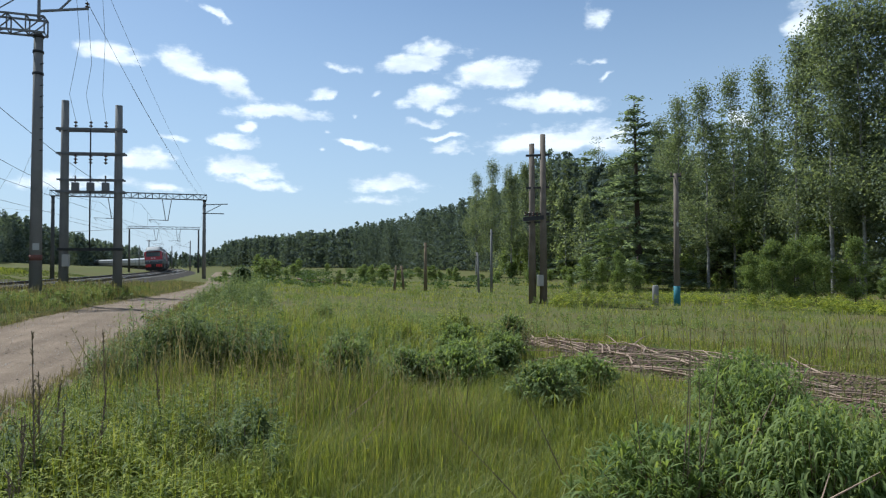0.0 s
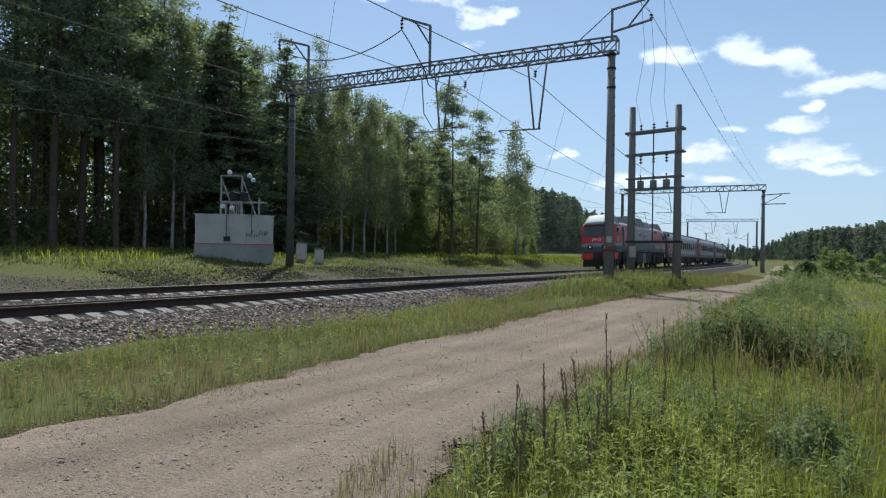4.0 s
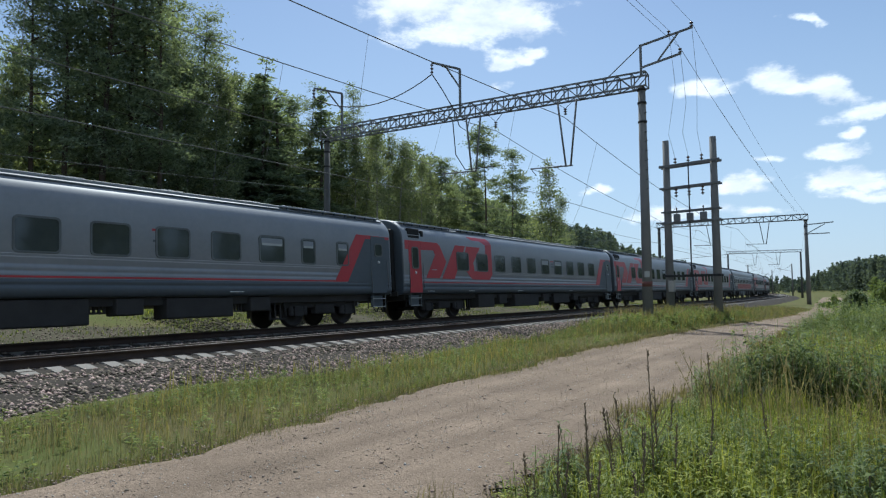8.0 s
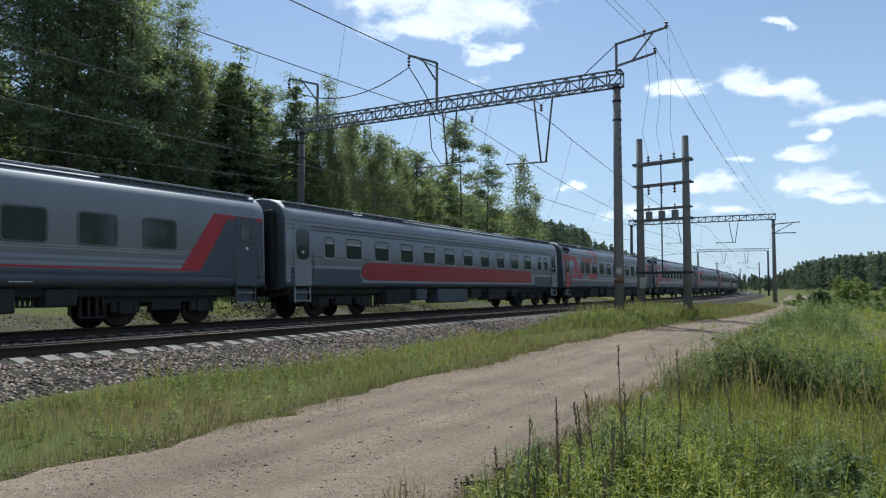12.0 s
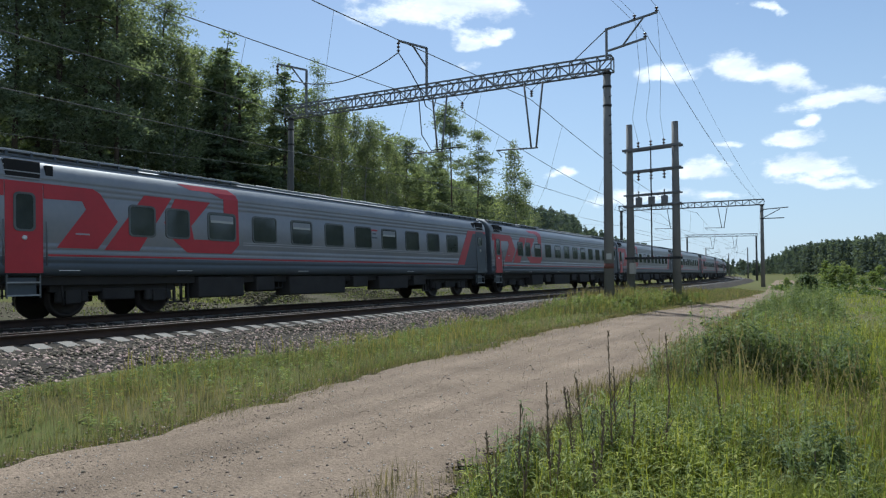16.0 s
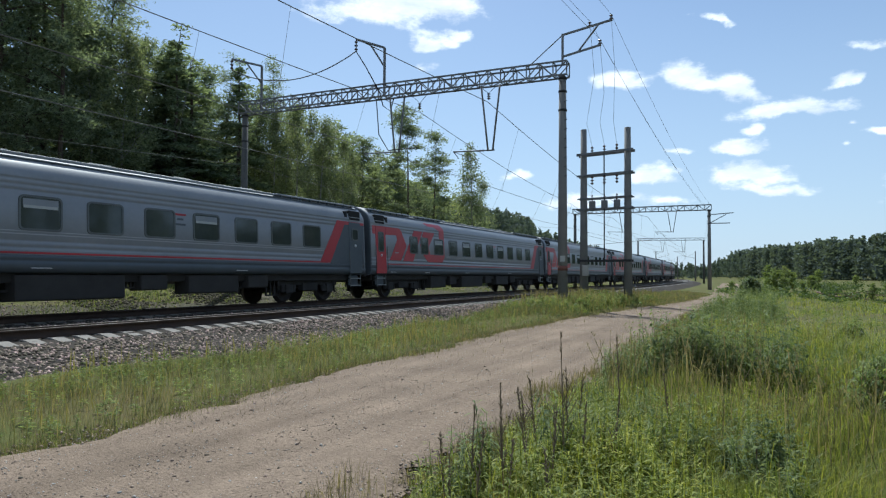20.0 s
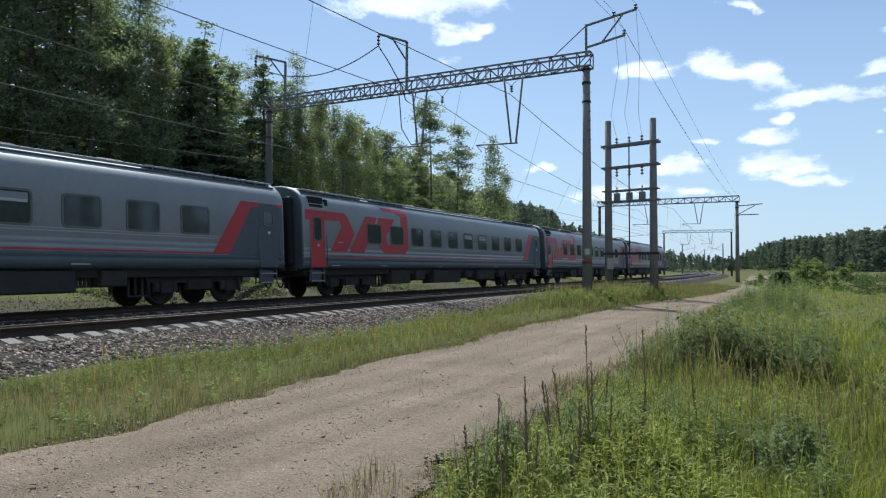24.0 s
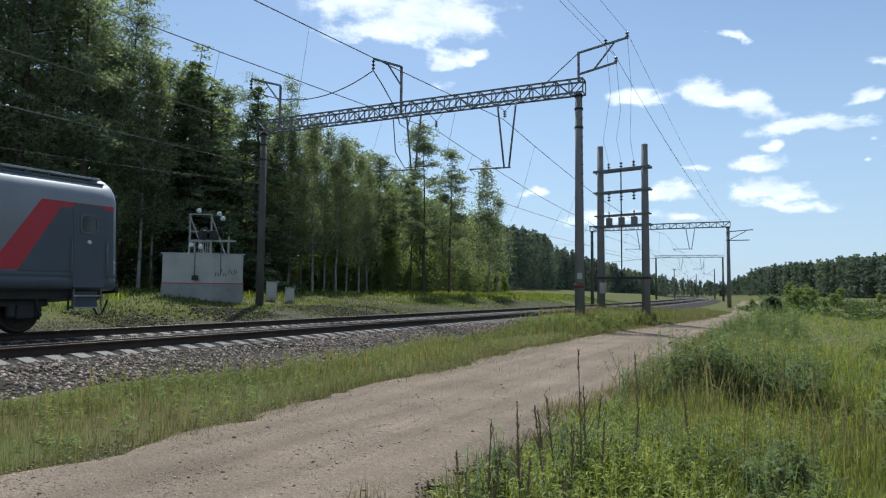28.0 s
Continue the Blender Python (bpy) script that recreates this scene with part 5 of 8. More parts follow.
def locomotive():
    th = thing("electric_locomotive", Matrix(), "red and grey electric locomotive with lit headlamps and roof pantographs", "locomotive")
    prof = sides(LOCO_HALF)
    k = len(LOCO_HALF)

    def mi(i):
        i = min(i, 2 * k - 2 - i)
        z = LOCO_HALF[min(i, k - 1)][1]
        return 0 if z < 1.82 else (1 if z < 2.1 else (2 if z < 3.7 else 3))

    def end(f, d):
        return [(x * f, nose(z) + d, z) for x, z in prof]

    def tail(f, d):
        return [(x * f, LOCO - nose(z) - d, z) for x, z in prof]

    rings = [end(0.86, 0.0), end(0.95, 0.06), end(1.0, 0.3)] + [[(x, y, z) for x, z in prof] for y in np.linspace(2.3, LOCO - 2.3, 7)] + [tail(1.0, 0.3), tail(0.95, 0.06), tail(0.86, 0.0)]
    part("body", loft(rings, mi), [DARK, GREY, RED, ROOF], th)
    # grey middle and dark band on the flat side
    plate([(5.15, 2.1), (5.98, 3.55), (14.57, 3.55), (15.4, 2.1)], GREY, th, "grey_panel", SIDE, 0.006)
    plate([(4.7, 1.8), (5.1, 2.1), (5.25, 2.3), (15.3, 2.3), (15.45, 2.1), (15.9, 1.8)], DARK, th, "dark_band", SIDE, 0.01)
    for y0, z0, y1, z1 in ((10.08, 2.66, 10.2, 2.98), (10.2, 2.98, 10.42, 2.98), (10.42, 2.98, 10.36, 2.8), (10.36, 2.8, 10.2, 2.78), (10.5, 2.68, 10.72, 2.98), (10.72, 2.68, 10.9, 2.94), (10.92, 2.68, 11.2, 2.7), (11.2, 2.7, 11.26, 3.04), (10.94, 2.7, 10.98, 2.9), (10.98, 2.9, 11.2, 2.92)):
        part("side_mark", beam(bmesh.new(), (SIDE + 0.008, y0, z0), (SIDE + 0.008, y1, z1), 0.012, 0.05), RED, th, "red painted stroke")
    for a, b, z in ((4.2, 5.4, 3.32), (15.4, 16.55, 3.36)):
        v = plate([(a, z - 0.02), (b, z - 0.02), (b, z + 0.26), (a, z + 0.26)], RUBBER, th, "side_grille", SIDE, 0.012)
        for i in range(5):
            part("slat", box(bmesh.new(), SIDE + 0.01, SIDE + 0.025, a + 0.04, b - 0.04, z + 0.01 + 0.05 * i, z + 0.03 + 0.05 * i), DARK, v)
    for a, b in ((8.65, 9.35), (11.05, 11.75)):
        window(th, a, b, 2.98, 3.3)
    for a in (5.55, 14.6):
        plate([(a, 2.5), (a + 0.35, 2.5), (a + 0.35, 2.62), (a, 2.62)], RUBBER, th, "small_vent", SIDE, 0.012)
    # cab side windows, doors
    for y0, y1 in ((0.86, 1.34), (1.41, 1.86)):
        window(th, y0, y1, 2.83, 3.55)
        window(th, LOCO - y1, LOCO - y0, 2.83, 3.55)
    for y0, m in ((2.6, RUBBER), (LOCO - 3.25, RED)):
        d = plate([(y0, 1.84), (y0 + 0.5, 1.84), (y0 + 0.5, 3.54), (y0, 3.54)], m, th, "cab_door", SIDE, 0.014, "open doorway, dark inside" if m == RUBBER else "")
        for yy in (y0 - 0.12, y0 + 0.75):
            part("handrail", rod(bmesh.new(), (SIDE + 0.08, yy, 1.25), (SIDE + 0.08, yy, 3.1), 0.013, n=6), PIN, d)
        bm = bmesh.new()
        for i in range(4):
            box(bm, SIDE - 0.2, SIDE + 0.06, y0 + 0.04, y0 + 0.58, 0.5 + 0.33 * i, 0.53 + 0.33 * i)
        tagged(part("ladder", bm, DARKSTEEL, d), kind="stuff")
    # front: windscreen, lamps, bumper, marks
    bm = bmesh.new()
    rows_ = []
    for z in (2.74, 3.15, 3.58):
        rows_.append([bm.verts.new((x, nose(z) - 0.05 + 0.03 * (abs(x) / 1.2) ** 3, z)) for x in np.linspace(-1.24, 1.24, 9)])
    for a, b in zip(rows_, rows_[1:]):
        for i in range(8):
            bm.faces.new((a[i], a[i + 1], b[i + 1], b[i]))
    part("windscreen", bm, SCREEN, th, "broad dark windscreen")
    for sx in (-1, 1):
        w = part("wiper", rod(bmesh.new(), (sx * 0.35, nose(2.8) - 0.06, 2.78), (sx * 0.75, nose(3.4) - 0.06, 3.4), 0.014, n=5), RUBBER, th)
        h = part("lamp_housing", box(bmesh.new(), sx * 0.64 - 0.24, sx * 0.64 + 0.24, -0.05, 0.12, 1.62, 1.95, 0.05), RUBBER, th)
        part("headlight", lathe(bmesh.new(), (sx * 0.64, -0.03, 1.8), (0, -1, 0), [(0, 0.07), (0.03, 0.07), (0.05, 0.04)], 14), HEADLAMP, h, "lit round headlamp")
        part("bumper", box(bmesh.new(), min(sx * 0.42, sx * 1.42), max(sx * 0.42, sx * 1.42), 0.06, 0.5, 0.72, 1.26, 0.06), ORANGE, th, "orange-red bumper")
        plate([(0.22, 1.27), (1.36, 1.27), (0.9, 0.7), (0.22, 0.7)], ORANGE, th, "corner_skirt", 1.44 if sx > 0 else -1.44, 0.03)
    part("top_headlight", lathe(bmesh.new(), (0, nose(3.75) - 0.05, 3.76), (0, -1, 0), [(0, 0.07), (0.05, 0.07), (0.07, 0.04)], 14), SCREEN, th, "dark round top lamp")
    plate([(LOCO - 1.0, 1.3), (LOCO - 0.3, 1.3), (LOCO - 0.3, 0.82), (LOCO - 0.75, 0.82)], ORANGE, th, "corner_skirt", 1.44, 0.03)
    for x0, z0, x1, z1 in ((-0.42, 2.28, -0.36, 2.52), (-0.36, 2.52, -0.22, 2.52), (-0.22, 2.52, -0.2, 2.42), (-0.2, 2.42, -0.32, 2.38), (-0.16, 2.34, -0.02, 2.52), (-0.02, 2.34, 0.1, 2.5), (0.14, 2.34, 0.3, 2.34), (0.3, 2.34, 0.34, 2.56), (0.16, 2.36, 0.18, 2.5), (0.18, 2.5, 0.3, 2.5)):
        bm = bmesh.new()
        beam(bm, (x0, nose(z0) - 0.012, z0), (x1, nose(z1) - 0.012, z1), 0.02, 0.045)
        part("front_mark", bm, WHITE, th, "white painted stroke")
    bm = bmesh.new()
    for r_, w_ in ((0.16, 0.03), (0.085, 0.025)):
        ring_ = [[bm.verts.new((SIDE + 0.012, 1.1 + q * math.cos(a), 2.4 + q * math.sin(a))) for a in (math.pi * i / 12 for i in range(24))] for q in (r_, r_ - w_)]
        for i in range(24):
            bm.faces.new((ring_[0][i], ring_[0][(i + 1) % 24], ring_[1][(i + 1) % 24], ring_[1][i]))
    part("round_badge", bm, WHITE, th, "round white badge")
    part("front_frame", box(bmesh.new(), -1.3, 1.3, 0.1, 1.3, 0.38, 1.32, 0.03), UNDER, th)
    part("coupler_pocket", box(bmesh.new(), -0.36, 0.36, 0.04, 0.3, 0.55, 1.34, 0.03), UNDER, th)
    for sx in (-1, 1):
        part("step_plate", box(bmesh.new(), sx * 1.05 - 0.2, sx * 1.05 + 0.2, -0.08, 0.12, 0.48, 0.52), UNDER, th)
        part("grab_rail", rod(bmesh.new(), (sx * 1.2, -0.06, 0.5), (sx * 1.24, 0.04, 1.25), 0.02, n=6), UNDER, th)
        part("wing_mirror", box(bmesh.new(), sx * 1.6 - 0.04, sx * 1.6 + 0.04, 1.02, 1.14, 3.05, 3.4, 0.02), RUBBER, th)
    for i in range(8):
        part("number_bar", box(bmesh.new(), SIDE, SIDE + 0.01, 1.07 + 0.13 * i, 1.12 + 0.13 * i, 1.36, 1.49), CURTAIN, th)
    for y0, n in ((8.0, 12), (16.3, 6)):
        part("small_lettering", box(bmesh.new(), SIDE, SIDE + 0.013, y0, y0 + 0.2 * n, 1.66, 1.685), PIN, th)
    part("coupler", box(bmesh.new(), -0.18, 0.18, -0.5, 0.5, 0.85, 1.2, 0.05), UNDER, th)
    part("coupler", box(bmesh.new(), -0.18, 0.18, LOCO - 0.4, LOCO + 0.3, 0.85, 1.2, 0.05), UNDER, th)
    part("plough", loft([[(x, -0.15 + abs(x) * 0.25, z) for x, z in ((-1.4, 0.1), (-1.4, 0.6), (1.4, 0.6), (1.4, 0.1))], [(x, 0.15 + abs(x) * 0.25, z) for x, z in ((-1.4, 0.1), (-1.4, 0.6), (1.4, 0.6), (1.4, 0.1))]], lambda i: 0, True, True, False), UNDER, th)
    for sx in (-0.5, 0.4, 0.75):
        bm = bmesh.new()
        tube(bm, [Vector((sx, -0.2, 0.95)), Vector((sx, -0.4, 0.6)), Vector((sx + 0.1, -0.35, 0.4)), Vector((sx + 0.15, -0.15, 0.5))], 0.025, 6)
        part("brake_hose", bm, RUBBER, th)
    # roof: cowls, resistor boxes with louvres, pantographs
    for base, sgn in ((0, 1), (LOCO, -1)):
        bm = bmesh.new()
        f = lambda y: base + sgn * y
        sec = ((0.4, 0.93, 3.82), (0.6, 1.02, 4.03), (0.85, 1.07, 4.22), (1.15, 1.1, 4.42), (1.45, 1.12, 4.6), (1.62, 1.12, 4.66), (2.05, 1.12, 4.68), (2.12, 1.12, 4.62), (2.4, 1.12, 4.0))
        arc = [(1.0, 0.0), (0.985, 0.2), (0.95, 0.45), (0.89, 0.68), (0.81, 0.86), (0.7, 0.96), (0.4, 0.99), (0.0, 1.0)]
        arc += [(-a, b) for a, b in arc[-2::-1]]
        rr = [[bm.verts.new((1.25 * w * cx, f(y), 3.74 + (zt - 3.74) * sz)) for cx, sz in arc] for y, w, zt in sec]
        for a, b in zip(rr, rr[1:]):
            for i in range(14):
                bm.faces.new((a[i], a[i + 1], b[i + 1], b[i])).smooth = True
        bm.faces.new(rr[0])
        bm.faces.new(rr[-1][::-1])
        bmesh.ops.recalc_face_normals(bm, faces=bm.faces[:])
        cw = part("roof_cowl", bm, ROOF, th)
        part("grille", box(bmesh.new(), 1.24, 1.31, min(f(1.55), f(1.95)), max(f(1.55), f(1.95)), 4.1, 4.27, 0.01), DARK, cw)
    for y0, y1 in ((6.3, 9.1), (9.2, 12.0)):
        bm = bmesh.new()
        rr = [[bm.verts.new((x, y, z)) for x, z in ((1.44, 3.74), (1.04, 4.74), (-1.04, 4.74), (-1.44, 3.74))] for y in (y0, y1)]
        for i in range(3):
            bm.faces.new((rr[0][i], rr[0][i + 1], rr[1][i + 1], rr[1][i]))
        bm.faces.new(rr[0])
        bm.faces.new(rr[1][::-1])
        bmesh.ops.recalc_face_normals(bm, faces=bm.faces[:])
        bx = part("resistor_box", bm, ROOF, th)
        for a, b in ((y0 + 0.2, (y0 + y1) / 2 - 0.08), ((y0 + y1) / 2 + 0.08, y1 - 0.2)):
            for i in range(11):
                z = 3.9 + 0.066 * i
                x = 1.44 - (z - 3.74) * 0.4
                part("louvre", box(bmesh.new(), x - 0.03, x + 0.012, a, b, z, z + 0.03), STEEL, bx)
            bm = bmesh.new()
            lo_, hi_ = Vector((1.42, 0, 3.84)), Vector((1.065, 0, 4.7))
            for q, w in ((a - 0.04, 0.05), (b + 0.04, 0.05)):
                beam(bm, lo_ + Vector((0, q, 0)), hi_ + Vector((0, q, 0)), w, 0.05)
            for c in (lo_, hi_):
                beam(bm, c + Vector((0, a - 0.06, 0)), c + Vector((0, b + 0.06, 0)), 0.05, 0.05)
            part("panel_frame", bm, CURTAIN, bx, "pale metal frame")
    bm = bmesh.new()
    rr = [[bm.verts.new((x, y, z)) for x, z in ((1.42, 3.76), (1.2, 4.45), (-1.2, 4.45), (-1.42, 3.76))] for y in (12.1, 14.2)]
    for i in range(3):
        bm.faces.new((rr[0][i], rr[0][i + 1], rr[1][i + 1], rr[1][i]))
    bm.faces.new(rr[0])
    bm.faces.new(rr[1][::-1])
    part("roof_hatch", bm, ROOF, th)
    for y in (4.3, LOCO - 4.6):
        raised = y > 10
        p = part("pantograph", box(bmesh.new(), -0.7, 0.7, y - 0.5, y + 0.7, 4.06, 4.12), DARKSTEEL, th)
        knee = Vector((0, y + 1.4, 4.75 if raised else 4.3))
        head = Vector((0, y - 0.4, 5.72 if raised else 4.42))
        bm = bmesh.new()
        for sx in (-0.45, 0.45):
            rod(bm, (sx, y - 0.3, 4.15), knee + Vector((sx * 0.5, 0, 0)), 0.03, n=6)
            rod(bm, knee + Vector((sx * 0.5, 0, 0)), head + Vector((sx * 1.1, 0, 0)), 0.022, n=6)
        part("frame", bm, REDPAINT, p, "thin red pantograph arms")
        bm = bmesh.new()
        for dy in (-0.15, 0.15):
            tube(bm, [head + Vector((sx, dy, -0.16 if abs(sx) > 0.75 else 0.0)) for sx in (-0.95, -0.7, 0, 0.7, 0.95)], 0.025, 6)
        part("collector_head", bm, DARKSTEEL, p)
        for sx in (-0.55, 0.55):
            insulator(p, (sx, y, 4.02), (sx, y, 4.1), 0.08, 1)
    for i, y in enumerate((6.2, 8.0, 9.6, 11.2, 12.4, 13.2)):
        insulator(th, (0.6, y, 4.3 if y > 11.7 else 4.5), (0.6, y, 4.72), 0.07, 3, mat=GLASSJAR if y > 11.7 else None)
    bm = bmesh.new()
    tube(bm, [Vector((0.6, 5.2, 4.3)), Vector((0.6, 6.2, 4.74)), Vector((0.6, 13.2, 4.74)), Vector((0.6, 15.5, 4.3))], 0.02)
    part("roof_bus", bm, DARKSTEEL, th)
    # underframe
    part("underframe", box(bmesh.new(), -1.3, 1.3, 0.5, LOCO - 0.5, 1.05, 1.32), UNDER, th)
    part("battery_box", box(bmesh.new(), 0.9, 1.48, 8.0, 12.9, 0.3, 1.3, 0.05), UNDER, th)
    for y0, y1, z0, x1 in ((1.0, 2.0, 0.45, 1.4), (3.0, 3.55, 0.35, 1.42), (5.3, 5.9, 0.35, 1.42), (7.0, 7.9, 0.5, 1.45), (13.0, 13.9, 0.5, 1.45), (15.2, 15.8, 0.35, 1.42), (17.5, 18.1, 0.35, 1.42), (19.1, 20.1, 0.45, 1.4)):
        part("sand_box", box(bmesh.new(), 1.05, x1, y0, y1, z0 - 0.14, 1.3, 0.04), UNDER, th)
    for y in (2.4, 3.9, 6.4, 14.4, 16.6, 18.6):
        part("damper", rod(bmesh.new(), (1.3, y, 1.25), (1.3, y + 0.35, 0.55), 0.06, n=8), UNDER, th)
    part("side_skirt", box(bmesh.new(), 1.28, 1.34, 1.3, LOCO - 1.3, 0.95, 1.34), UNDER, th)
    part("tank_panel", box(bmesh.new(), 1.45, 1.5, 10.0, 11.3, 0.32, 1.3, 0.02), DARK, th)
    # the body rides on its springs, the front gear stands back under the nose
    for ob in th.children:
        ob.location.z = 0.125
        if ob.name.split(".")[0] in ("lamp_housing", "bumper", "plough", "coupler_pocket", "step_plate", "grab_rail", "brake_hose", "front_frame"):
            ob.location.y = 0.15
    for y in (4.6, LOCO - 4.6):
        bg = bogie(th, y, 2.1, 3, 0.6)
        for d in (-2.75, -1.05, 1.05, 2.75):
            part("brake_gear", box(bmesh.new(), 0.95, 1.16, y + d - 0.3, y + d + 0.3, 0.24, 0.95, 0.05), UNDER, bg)
        for d in (-2.1, 0, 2.1):
            part("axle_spring", lathe(bmesh.new(), (1.2, y + d, 0.6), (0, 0, 1), [(0, 0.13), (0.08, 0.15), (0.16, 0.13), (0.24, 0.15), (0.32, 0.13), (0.55, 0.13)], 10), UNDER, bg)
    return th


SPEED = 20.1
HEAD = 134.3      # the locomotive's front along the line at the start
FIRST = 156.45    # the first coach's front
PITCH = 24.54
LAG = (0, 0, 0, 0, -0.01, -0.02, -0.1, -0.3, 0.12, 0.75, 1.4, 2.2, 2.3, 1.7, 1.3, 0.75, 0.95, 1.36, 1.64, 1.52, 1.62, 2.08, 2.63, 2.99, 2.88, 2.76, 2.72, 3.03, 3.18)   # metres behind an even pace, second by second
SLACK = (-0.03, -0.11, -0.4, -0.5, -0.45, -0.4, -0.4, -0.9, -1.2, -1.65, -2.05, -2.45, -2.85, -2.95, -2.85, -2.75, -2.5)   # play in the couplings


def run(front, near, far):
    """Poses along the far track for a vehicle with pivots near and far behind its front."""
    rows = []
    for i in range(0, 57):
        t = i * 0.5
        f = front - SPEED * t + float(np.interp(t, range(29), LAG))
        a = Vector((*map(float, line(f + near)), RAIL))
        b = Vector((*map(float, line(f + far)), RAIL))
        d = (b - a).normalized()
        o = a - d * near
        rows.append((t, pose(o.x, o.y, o.z + lean(0, 0), 0, 0, math.degrees(math.atan2(-d.x, d.y))) @ pose(0, 0, 0, 0, -math.degrees(math.atan(CANT)), 0)))
    return rows


loco = locomotive()
TRAIN = [(loco, HEAD, 4.6, LOCO - 4.6)]
staff, plain, plain_b, banded = coach(seed=2, staff=True), coach(seed=3), coach(seed=8, ribbed=True), coach(True, 5)
luggage = coach(seed=9, barred=True)
first = {0: staff, 1: plain, 5: plain_b, 4: banded, 16: luggage}
for i in range(17):
    c = first.get(i) or copy_thing(plain_b if 5 <= i <= 12 else plain, Matrix())
    TRAIN.append((c, FIRST + PITCH * i + SLACK[i], 3.3, COACH - 3.3))


# woods
def cards(centres, size, rng, droop=0.0, slim=0.45, tri=False):
    """Small pointed leaf clumps, one diamond or triangle each, turned every way."""
    n = len(centres)
    d = rng.normal(0, 1, (n, 3))
    d[:, 2] = d[:, 2] * 0.7 - droop
    d /= np.linalg.norm(d, axis=1)[:, None]
    e = np.cross(d, rng.normal(0, 1, (n, 3)))
    e /= np.linalg.norm(e, axis=1)[:, None] + 1e-9
    s = size * rng.uniform(0.6, 1.35, n)[:, None]
    if tri:
        v = np.stack([centres - d * s * 0.5 + e * s * slim * 0.5, centres - d * s * 0.5 - e * s * slim * 0.5, centres + d * s * 0.5], 1)
        return v.reshape(-1, 3), np.arange(3 * n).reshape(n, 3)
    v = np.stack([centres - d * s * 0.5, centres + e * s * slim * 0.5, centres + d * s * 0.5, centres - e * s * slim * 0.5], 1)
    f = np.arange(4 * n).reshape(n, 4)
    return v.reshape(-1, 3), f


def limbs(bm, branches, r):
    for a, b in branches:
        mid = (Vector(a) + Vector(b)) / 2 + Vector((0, 0, 0.08 * (Vector(b) - Vector(a)).length))
        rod(bm, a, mid, r, r * 0.65, 4, False)
        rod(bm, mid, b, r * 0.65, r * 0.2, 4, False)


